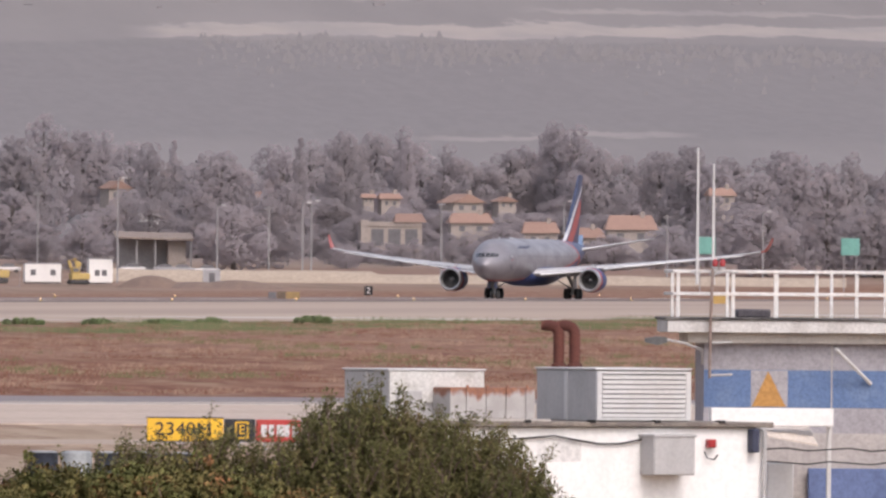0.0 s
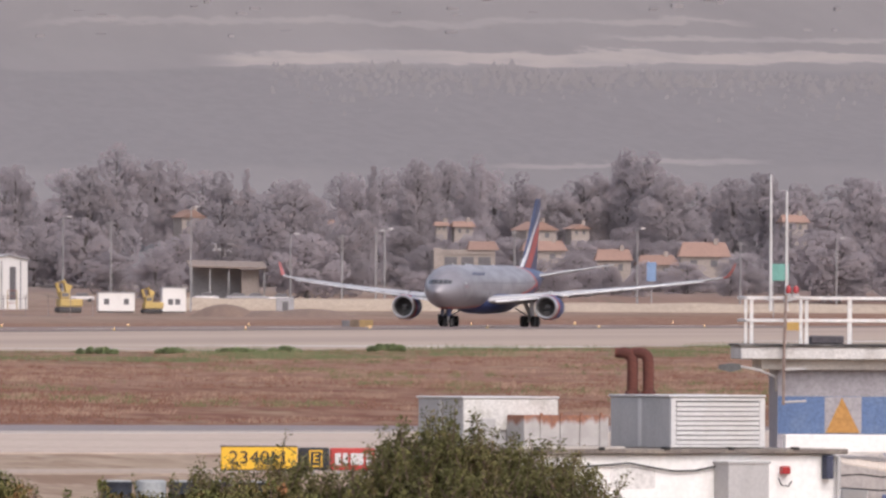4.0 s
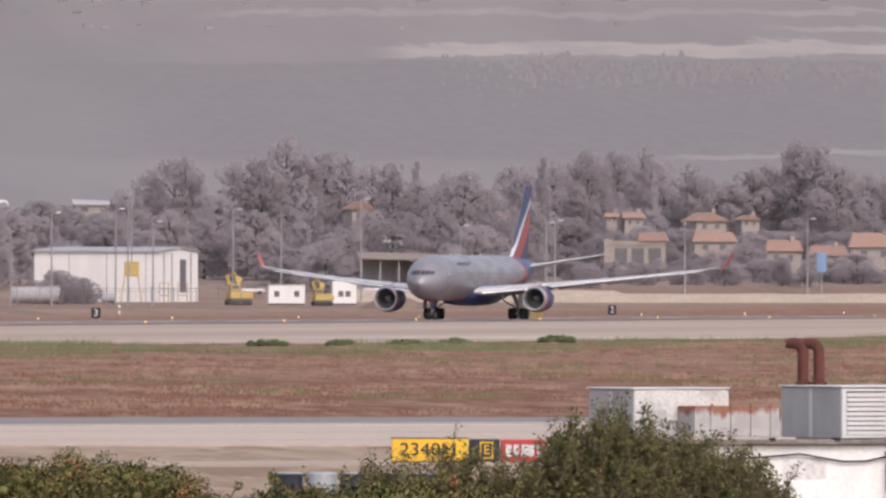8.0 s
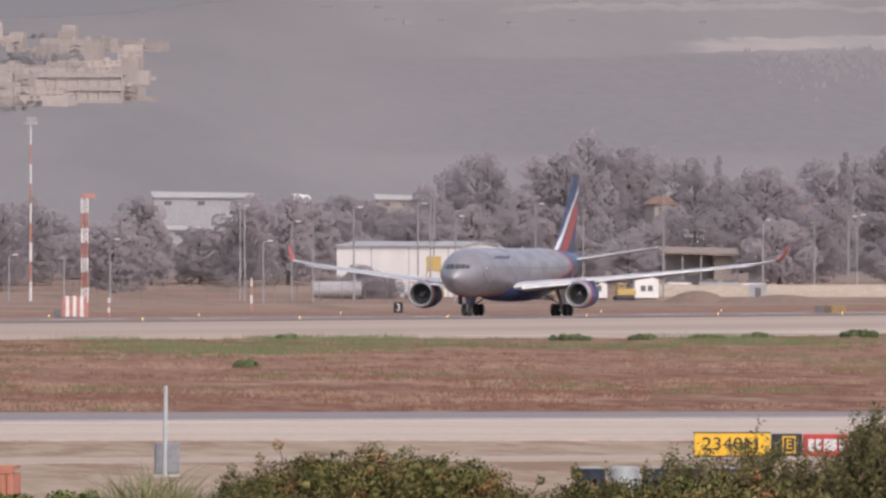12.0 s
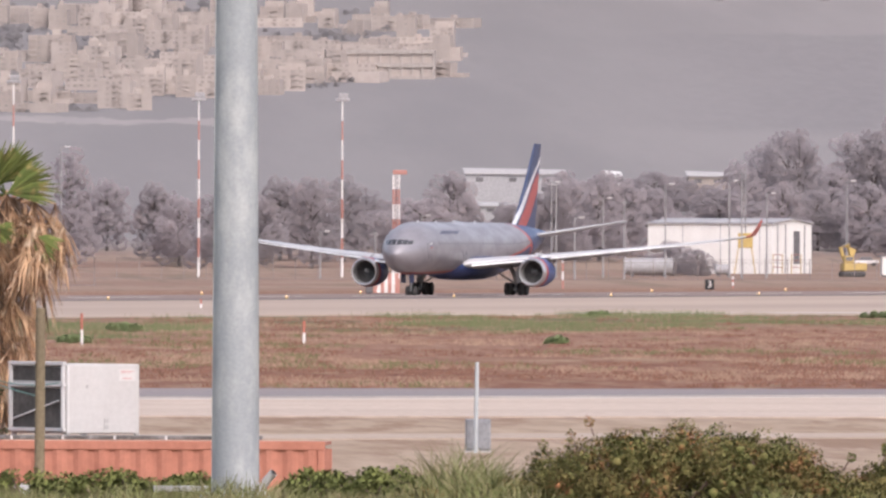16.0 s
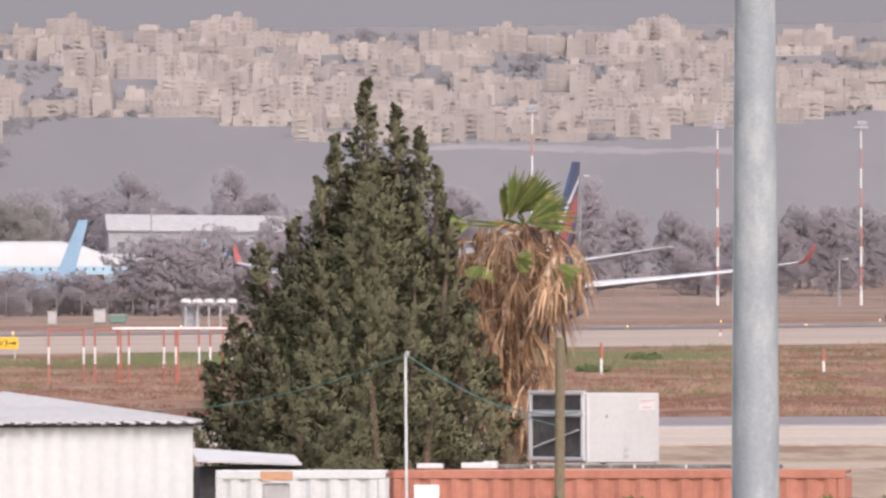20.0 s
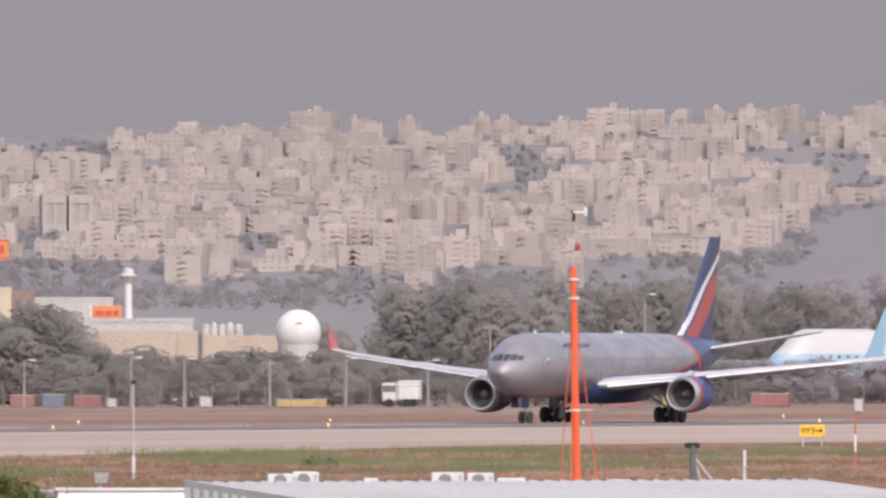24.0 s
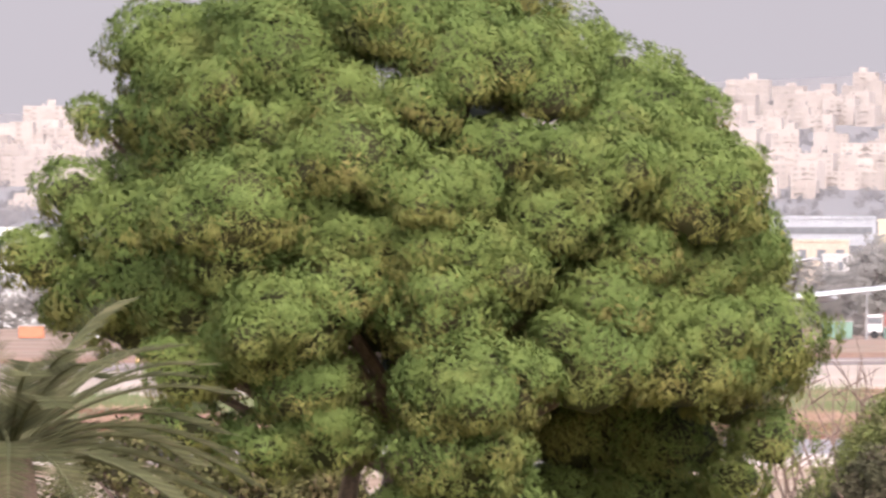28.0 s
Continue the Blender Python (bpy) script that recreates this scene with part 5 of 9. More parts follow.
    off = g.normal(size=(n, 3)) * (ln * 0.27 * (1.05 - 0.8 * np.clip(u, 0, 1)))[:, None]
    p = sp[k, :3] + ax * (u * ln)[:, None] + off
    a = ax + off / ln[:, None] * 1.2 + g.normal(size=(n, 3)) * 0.25
    a /= np.linalg.norm(a, axis=1)[:, None]
    b = np.cross(a, g.normal(size=(n, 3)))
    b /= np.linalg.norm(b, axis=1)[:, None]
    d = np.stack([sp[k, 3], sp[k, 4], np.full(n, 0.35)], 1) + off / ln[:, None] * 1.3
    d /= np.linalg.norm(d, axis=1)[:, None]
    b *= np.where((np.cross(a, b) * d).sum(1) < 0, -1.0, 1.0)[:, None]
    s = 0.058 * g.uniform(0.6, 1.3, n)[:, None]
    V = np.stack([p - b * s * 0.12, p + a * s * 0.45 - b * s * 0.25, p + a * s, p + a * s * 0.45 + b * s * 0.25], 1).reshape(-1, 3)
    part("crown", quads("crown", V, np.arange(n * 4).reshape(-1, 4), conifer_leaf, np.repeat(d, 4, 0)), conifer_leaf, t)


def fan_leaf(sh, root, direction, length, width, ribs, droop, g, face=(0, -1, 0.35), spread=2.2):
    """A pleated fan of narrow blades spread round a direction."""
    d = Vector(direction).normalized()
    side = d.cross(Vector(face))
    side = side.normalized() if side.length > 0.01 else Vector((1, 0, 0))
    for k in range(ribs):
        a = (k / (ribs - 1) - 0.5) * spread
        v = (d * math.cos(a) + side * math.sin(a)).normalized()
        ln = length * (0.75 + 0.25 * math.cos(a)) * g.uniform(0.85, 1.1)
        p1 = root + v * ln * 0.55
        p2 = root + v * ln + Vector((0, 0, -droop * ln * g.uniform(0.5, 1.1)))
        w = (side * math.cos(a) - d * math.sin(a)) * width * 0.5 + Vector((0, g.uniform(-0.02, 0.02), 0))
        sh.face([root - w * 0.1, root + w * 0.1, p1 + w, p1 - w])
        sh.face([p1 - w, p1 + w, p2 + w * 0.12, p2 - w * 0.12])


def build_fan_palm():
    m = spot(11.9, 268, -0.33) @ Matrix.Diagonal((1.063, 1.063, 1.063, 1))
    t = thing("fan_palm", m, "fan palm with a skirt of dead brown fronds", "palm tree")
    g = np.random.default_rng(55)
    part("trunk", Shape().tube([(0, 0, 0), (0.05, 0, 2.5), (0.25, 0, 5.0), (0.36, 0, 5.9)], [0.26, 0.2, 0.2, 0.14], 14), bark, t, "", True)
    # dead fronds: a stalk out of the trunk, then a folded fan of strips hanging from it
    reach = curve([2.5, 3.4, 4.3, 5.4, 5.9], [0.30, 0.43, 0.58, 0.82, 0.64])
    for k in range(210):
        z = 2.9 + 3.0 * g.uniform(0, 1) ** 0.85
        a = g.uniform(0, 2 * math.pi)
        sp = reach(z) * g.uniform(0.35, 1.08) * (1.4 if math.cos(a) < -0.2 else 1.0)
        cx = 0.02 + 0.10 * (z - 2.9)
        root = Vector((cx + 0.17 * math.cos(a), 0.17 * math.sin(a), z))
        knee = root + Vector((math.cos(a) * (sp - 0.15), math.sin(a) * (sp - 0.15), g.uniform(-0.10, 0.28) * sp))
        dead = Shape().tube([root, root.lerp(knee, 0.6) + Vector((0, 0, 0.06)), knee], [0.02, 0.016, 0.012], 5)
        ln = g.uniform(0.45, 0.95) * (1.0 if z > 3.6 else 0.75)
        swing = Vector((g.normal() * 0.10, g.normal() * 0.10, 0))
        for q in range(15):
            f = (q / 14 - 0.5) * g.uniform(0.22, 0.5)
            side = Vector((-math.sin(a), math.cos(a), 0))
            o = side * f + Vector((math.cos(a), math.sin(a), 0)) * g.uniform(-0.05, 0.09)
            w = side.lerp(Vector((math.cos(a), math.sin(a), 0)), g.uniform(0, 0.9)).normalized() * g.uniform(0.007, 0.022)
            e = knee + o * 1.5 + swing + Vector((0, 0, -ln * g.uniform(0.6, 1.1)))
            mid = knee.lerp(e, 0.5) + o * 0.5
            dead.face([knee - w * 0.4, knee + w * 0.4, mid + w, mid - w])
            dead.face([mid - w, mid + w, e + w * 0.15, e - w * 0.15])
        part("dead_frond", dead, palm_dry, t, "hanging dead brown frond")
    # green fans: blown over to one side at the top, small ones in the skirt
    for x, y, z, dx, dz, ln, ribs, sp in ((0.05, -0.3, 6.0, 0.42, 1.0, 0.82, 15, 0.75), (0.18, -0.15, 6.05, 0.62, 0.9, 0.80, 13, 0.7), (0.30, -0.4, 5.95, 0.95, 0.42, 0.78, 19, 1.2), (0.22, 0.1, 6.1, 0.9, 0.7, 0.74, 15, 0.9), (-0.02, 0.1, 6.0, 0.2, 1.0, 0.6, 11, 0.6),
                                          (-0.50, -0.4, 5.92, -0.75, -0.1, 0.45, 11, 0.9), (-0.62, -0.3, 6.0, -0.9, 0.15, 0.36, 9, 0.8), (-0.32, -0.75, 5.35, -0.1, -0.25, 0.34, 15, 1.8), (0.12, -0.8, 5.45, 0.5, -0.1, 0.36, 13, 1.3), (0.62, -0.5, 5.35, 0.8, -0.45, 0.48, 13, 1.0)):
        sh = Shape()
        root = Vector((x, y, z))
        sh.tube([(0.3, 0, min(z, 5.9)), root], [0.022, 0.014], 5)
        fan_leaf(sh, root, (dx, -0.35, dz), ln, 0.055, ribs, 0.12, g, spread=sp)
        part("green_frond", sh, palm_green, t, "fresh green fan leaf")


def build_pine():
    m = spot(-91.5, 198, 0)
    t = thing("umbrella_pine", m, "broad umbrella pine with dense rounded bright green crown", "pine tree")
    g = np.random.default_rng(71)
    lobes = []
    n = 150
    for k in range(n):
        u = 1 - 2 * (k + 0.5) / n
        a = k * 2.39996
        w = math.sqrt(1 - u * u)
        x, y, z = w * math.cos(a), w * math.sin(a), u
        if z < -0.3 or y > 0.5:
            continue
        q = g.uniform(0.76, 0.95)
        c = (0.1 + 3.75 * x * q - 0.15 * z, 2.7 * y * q, 5.65 + 3.5 * z * q)
        # hollows where the dark inside shows
        if c[1] < -0.6 and any(math.hypot(c[0] - hx, (c[2] - hz) * 1.3) < hr for hx, hz, hr in ((-0.45, 6.7, 0.16),)):
            continue
        size = g.uniform(0.45, 0.8)
        # the crown falls away on the runway side of its top
        if c[0] < 1.2 or c[2] + 0.9 * c[0] < 9.55:
            lobes.append((*c, size))
    # lower pads that set the uneven outline
    lobes += [(-1.38, -2.5, 4.95, 0.7), (0.63, -2.7, 4.15, 0.82), (0.45, -2.5, 3.4, 0.72), (-2.5, -1.9, 4.35, 0.46), (-1.2, -2.2, 4.15, 0.52), (-0.95, -2.1, 3.6, 0.5), (-1.6, -1.9, 3.5, 0.5), (-2.5, -1.7, 3.75, 0.4), (0.9, -2.2, 2.85, 0.6), (0.2, -2.2, 2.7, 0.55),
              (2.0, -1.9, 4.5, 0.8), (2.9, -1.4, 4.5, 0.85), (3.8, -0.5, 4.8, 0.75), (3.2, -0.4, 5.6, 0.8), (3.5, 0.2, 4.3, 0.7), (3.95, -0.2, 3.6, 0.4), (3.6, -0.1, 3.2, 0.35),
              (-3.75, -0.3, 6.35, 0.42), (-4.1, -0.3, 5.6, 0.46), (-3.0, -0.8, 5.95, 0.7), (-3.5, -0.6, 5.2, 0.5), (-2.6, -1.3, 5.2, 0.5), (-3.62, 0.0, 7.22, 0.17), (-3.5, 0.0, 7.08, 0.2), (-2.8, 0.1, 8.0, 0.6), (-1.9, -2.2, 6.15, 0.82), (0.2, -2.4, 6.3, 0.6), (-0.8, -2.2, 5.8, 0.55), (0.5, -2.3, 5.6, 0.62), (2.75, 0.3, 7.2, 0.6), (3.3, 0.4, 6.6, 0.55),
              (0.2, 1.0, 4.2, 1.1), (1.8, 1.2, 4.0, 1.1), (-1.6, 1.0, 4.6, 0.9), (2.8, 1.2, 3.7, 0.9), (1.6, 1.4, 2.9, 0.9), (2.6, 1.5, 3.0, 0.9), (3.2, 1.3, 2.6, 0.7), (2.2, 1.5, 2.2, 0.8), (3.1, 1.4, 1.9, 0.7)]
    cores, cr = [(0.1, 1.0, 6.0), (1.5, 0.9, 5.6), (-1.3, 0.9, 6.1)], [2.0, 1.8, 1.7]
    # small side pads break up the outline of each large one
    for x, y, z, r in list(lobes):
        for q in range(3 if r > 0.45 and y < 0.8 else 0):
            a, u = g.uniform(0, 2 * math.pi), g.uniform(-0.45, 0.6)
            w = math.sqrt(1 - u * u)
            if math.sin(a) < 0.5:
                lobes.append((x + r * 0.85 * w * math.cos(a), y + r * 0.8 * w * math.sin(a), z + r * 0.7 * u, r * g.uniform(0.32, 0.5)))
    tops, tn, hang, hn = [], [], [], []
    for x, y, z, r in lobes:
        cores.append((x, y + 0.1 * r, z - 0.1 * r))
        cr.append(r * 0.7)
        # tufts sitting on the pad's dome, and drooping round its lower rim
        m_ = int(500 * r * r + 16)
        d = g.normal(size=(m_, 3))
        d /= np.linalg.norm(d, axis=1)[:, None]
        d = d[(d[:, 2] > -0.75) & (d[:, 1] < 0.6)]
        lump = 1 + 0.16 * np.sin(d[:, 0] * 6 + x * 3) * np.sin(d[:, 2] * 7 + y * 2) + 0.12 * np.sin(d[:, 0] * 13 + d[:, 1] * 8 + z * 5) * np.sin(d[:, 2] * 12 + x)
        p = np.array([x, y, z]) + d * (r * lump * g.uniform(0.74, 1.02, len(d)))[:, None] * np.array([1.08, 1, 0.74])
        up = d[:, 2] > -0.25 + 0.15 * g.normal(size=len(d))
        tops.append(p[up])
        tn.append(d[up])
        hang.append(p[~up])
        hn.append(d[~up])
    old_needle = soft_leaf("old_pine_needle", (0.225, 0.215, 0.068), (0.170, 0.186, 0.058), (0.275, 0.205, 0.085), 0.5, 1.1, 0.2, thin=0.3)
    # Twig-brown cores darkened in colour so gaps read as the crown's inner shade.
    inner = leaf_mat("pine_twig_shade", (0.048, 0.045, 0.02), (0.035, 0.036, 0.015), (0.085, 0.06, 0.032), 0.5, 1.1)
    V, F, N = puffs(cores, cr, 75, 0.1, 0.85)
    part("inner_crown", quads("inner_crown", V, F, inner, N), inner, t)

    def tufts(name, P, D, mt, per, reach, lift, seed):
        """Brushes of fine needles spreading from each tuft's foot."""
        h = np.random.default_rng(seed)
        k = np.repeat(np.arange(len(P)), per)
        n = len(k)
        off = h.normal(size=(n, 3)) * reach * 0.5
        off -= D[k] * (off * D[k]).sum(1)[:, None]
        rr = np.linalg.norm(off, axis=1) / reach
        p = P[k] + off + D[k] * (reach * 0.75 * np.clip(1 - rr ** 2, -0.4, 1) * h.uniform(0.5, 1.1, n))[:, None]
        a = h.normal(size=(n, 3)) * 0.5 + np.array([0, 0, lift]) + off / reach * 0.5
        a -= D[k] * ((a * D[k]).sum(1) * 0.75)[:, None]
        a /= np.linalg.norm(a, axis=1)[:, None]
        b = np.cross(a, h.normal(size=(n, 3)))
        b /= np.linalg.norm(b, axis=1)[:, None]
        nn = D[k] * 0.75 + off / reach * 0.55 + np.array([0, 0, 0.25])
        nn /= np.linalg.norm(nn, axis=1)[:, None]
        b *= np.where((np.cross(a, b) * nn).sum(1) < 0, -1.0, 1.0)[:, None]
        s = 0.66 * reach * h.uniform(0.6, 1.25, n)[:, None]
        V = np.stack([p - b * s * 0.08, p + a * s * 0.5 - b * s * 0.11, p + a * s, p + a * s * 0.5 + b * s * 0.11], 1).reshape(-1, 3)
        part(name, quads(name, V, np.arange(n * 4).reshape(-1, 4), mt, np.repeat(nn, 4, 0)), mt, t)

    tufts("crown", np.concatenate(tops), np.concatenate(tn), pine_leaf, 38, 0.125, 0.5, 73)
    tufts("old_needles", np.concatenate(hang), np.concatenate(hn), old_needle, 30, 0.145, -0.9, 77)
    sh = Shape()
    sh.tube([(-0.35, 0, -0.2), (-0.3, 0, 2.2), (-0.1, 0.3, 3.4), (0.2, 0.9, 4.6)], [0.3, 0.22, 0.2, 0.12], 12)
    sh.tube([(-0.75, -0.3, -0.2), (-0.8, -0.4, 2.6), (-0.6, -0.3, 3.6), (-1.6, 0, 5.2)], [0.16, 0.12, 0.1, 0.06], 10)
    part("trunk", sh, bark, t, "forked brown trunk", True)
    for k, (x, y, z, r) in enumerate(lobes):
        if k % 8 == 0 and y > -1.2 and z > 4.6:
            f = Vector((0, 0.4, 2.9 + 0.25 * (z - 4)))
            c = Vector((x, y, z))
            part("limb", Shape().tube([f, f.lerp(c, 0.5) + Vector((0, 0, -0.15)), c], [0.09, 0.06, 0.03], 6), bark, t)


def build_date_palm():
    m = spot(-114.2, 166, -0.1)
    t = thing("date_palm", m, "date palm with long arching grey-green fronds", "palm tree")
    g = np.random.default_rng(91)
    frond = soft_leaf("date_frond", (0.118, 0.113, 0.058), (0.095, 0.096, 0.048), (0.15, 0.126, 0.074), 0.5, 1.5, 0.25, thin=0.3)
    part("trunk", Shape().tube([(0, 0, 1.8), (0, 0, 3.4), (0, 0, 3.9)], [0.3, 0.28, 0.2], 12), bark, t, "", True)
    for k in range(46):
        a = g.uniform(0, 2 * math.pi)
        up = g.uniform(0.1, 1.3)
        ln = g.uniform(2.3, 3.1)
        d = Vector((math.cos(a), math.sin(a), up)).normalized()
        pts = []
        for q in range(9):
            s = q / 8
            pts.append(Vector((0, 0, 3.8)) + d * ln * s + Vector((0, 0, -1.15 * s * s * (1.2 - 0.3 * up))))
        sh = Shape().tube(pts, [0.025 * (1 - 0.09 * q) for q in range(9)], 5)
        for q in range(48):
            s = 0.12 + 0.88 * q / 48
            i = min(7, int(s * 8))
            p = pts[i].lerp(pts[i + 1], s * 8 - i)
            tan = (pts[i + 1] - pts[i]).normalized()
            sd = tan.cross(Vector((0, 0, 1))).normalized()
            for sg in (1, -1):
                v = (tan * 0.75 + sd * sg * 0.8 + Vector((0, 0, 0.25))).normalized()
                e = p + v * g.uniform(0.36, 0.52) * (1.1 - 0.5 * s) + Vector((0, 0, -0.05))
                w = Vector((0, 0, 0.007))
                sh.face([p - w, p + w, (p + e) * 0.5 + w, e, (p + e) * 0.5 - w])
        part("frond", sh, frond, t)


def build_airfield_grass():
    green = leaf_mat("verge_grass", (0.088, 0.108, 0.048), (0.115, 0.125, 0.06), (0.28, 0.20, 0.14), 0.8, 0.06, 0.12)
    straw = leaf_mat("straw_grass", (0.26, 0.165, 0.12), (0.22, 0.14, 0.10), (0.33, 0.24, 0.17), 0.6, 0.1, 0.15)
    stubble = leaf_mat("brown_stubble", (0.135, 0.066, 0.045), (0.17, 0.085, 0.058), (0.22, 0.13, 0.09), 0.5, 0.2, 0.2)
    olive_tuft = leaf_mat("olive_tuft", (0.115, 0.105, 0.052), (0.14, 0.115, 0.06), (0.24, 0.17, 0.11), 0.6, 0.2, 0.15)
    for name, n, off0, off1, h0, h1, mt, thr, sd, k, spread, label in (
            ("verge_grass", 13000, 296, 378, 0.15, 0.6, green, 0.14, 61, 6, 0.45, "patchy green grass along the runway verge"),
            ("dry_grass", 9000, 165, 374, 0.06, 0.24, straw, 0.08, 62, 9, 0.3, "dry straw tufts scattered over the brown soil"),
            ("brown_stubble", 11000, 165, 374, 0.06, 0.2, stubble, -0.1, 63, 9, 0.3, "low brown stubble over the bare soil"),
            ("olive_tufts", 3500, 165, 374, 0.1, 0.32, olive_tuft, 0.2, 64, 10, 0.28, "dull green tufts scattered over the soil")):
        g = np.random.default_rng(sd)
        P = []
        while len(P) < n:
            b, off = g.uniform(-0.118, 0.118), g.uniform(off0, off1)
            # distance along the sight line at which the strip lies
            d = off / (RN.x * math.sin(b) + RN.y * math.cos(b))
            x, y = d * math.sin(b), d * math.cos(b)
            along = x * RU.x + y * RU.y
            if off > (343 if along > 1325 else 372) or y < 652 + 0.2 * x:
                continue
            if noise.noise((x * 0.07, y * 0.02, sd)) > thr:
                P.append((x, y))
        P = np.array(P)
        base = np.repeat(P, k, 0) + g.normal(size=(n * k, 2)) * spread
        hh = np.repeat(g.uniform(h0, h1, n), k) * g.uniform(0.5, 1.1, n * k)
        a = g.uniform(-1.2, 1.2, n * k)
        w = g.uniform(0.008, 0.022, n * k) * (1 if k == 6 else 2.2)
        z0 = np.zeros(n * k)
        dx = np.stack([np.cos(a) * w, np.sin(a) * w * 0.3, z0], 1)
        b3 = np.stack([base[:, 0], base[:, 1], z0 - 0.02], 1)
        tip = b3 + np.stack([g.normal(size=n * k) * 0.12, z0, hh], 1)
        V = np.stack([b3 - dx, b3 + dx, tip + dx * 0.4, tip - dx * 0.4], 1).reshape(-1, 3)
        N = np.tile(np.array([[0.0, -0.5, 0.85]]), (len(V), 1))
        solo(name, quads(name, V, np.arange(len(V)).reshape(-1, 4), mt, N), mt, Matrix(), label, "grass", kind="stuff")
    # rounded green weeds that stand out on the verge
    weed_green = soft_leaf("weed_green", (0.26, 0.31, 0.15), (0.23, 0.285, 0.135), (0.29, 0.30, 0.16), 0.4, 1.0, 0.15, thin=0.35)
    for k, (b, d, w, h) in enumerate(((62.2, 1352, 1.7, 0.55), (66.4, 1362, 1.2, 0.45), (72.8, 1392, 1.3, 0.5), (78.6, 1425, 1.6, 0.85), (44.0, 960, 0.5, 0.38), (19.5, 1083, 1.3, 0.7), (16.8, 950, 0.9, 0.45), (46.4, 1330, 1.0, 0.45), (70.0, 1375, 1.4, 0.42), (-44.0, 905, 0.9, 0.4))):
        c = dome_centres(170 + k, 22, w, 0.6, h * 0.55, 0.0)
        shrub("verge_weed", spot(b, d * (0.985 if b > 55 else 1), 0), c, 0.22, 4500, 0.12, weed_green, "low green weed clump on the runway verge", seed=180 + k)


build_service_building()
build_deck()
build_shrubs()
build_airfield_grass()
build_conifer()
build_fan_palm()
build_pine()
build_date_palm()


# ---- airfield sign, posts, lamp mast ----
def build_airfield_sign():
    m = spot(69.25, 480, 0, 3)
    s = thing("airfield_sign", m, "yellow, black and red airfield sign panels on short legs", "sign")
    blk = mat("sign_black", (0.03, 0.03, 0.035), rough=0.5)
    redp = mat("sign_red", (0.45, 0.05, 0.045), (0.36, 0.06, 0.05), 0.5, grain=0.06)
    y = part("yellow_panel", Shape().box(0, 0, 0.22, 2.06, 0.2, 0.85, 0.02), yellow_sign, s, "yellow panel with black figures")
    part("panel_frame", Shape().box(-0.02, -0.008, 0.84, 2.08, 0.21, 0.87).box(-0.02, -0.008, 0.2, 2.08, 0.21, 0.225), blk, y)
    letters("2340M", 0.50, blk, y, pose(0.98, -0.012, 0.535) @ UP @ Matrix.Diagonal((1.12, 1.0, 1.0, 1.0)))
    k = part("black_panel", Shape().box(2.09, 0, 0.22, 2.92, 0.2, 0.83, 0.02), blk, s, "black panel with yellow framed letter")
    fr = Shape()
    for a, b, c, d in ((2.38, 0.3, 2.74, 0.34), (2.38, 0.72, 2.74, 0.76), (2.38, 0.34, 2.42, 0.72), (2.70, 0.34, 2.74, 0.72)):
        fr.box(a, -0.012, b, c, -0.002, d)
    part("frame_line", fr, yellow_sign, k)
    letters("E", 0.36, yellow_sign, k, pose(2.56, -0.012, 0.53) @ UP)
    r = part("red_panel", Shape().box(2.95, 0, 0.22, 4.15, 0.2, 0.82, 0.02), redp, s, "red panel with worn white writing")
    for q, w in enumerate((0.16, 0.14, 0.2, 0.14, 0.16)):
        part("writing_bar", Shape().box(3.08 + q * 0.21, -0.01, 0.36, 3.08 + q * 0.21 + w, -0.002, 0.68), white_metal, r, "pale writing as a plain bar")
    for x in (0.3, 1.7, 2.5, 3.2, 3.9):
        part("leg", Shape().box(x - 0.04, 0.06, 0, x + 0.04, 0.14, 0.218), grey_metal, s)


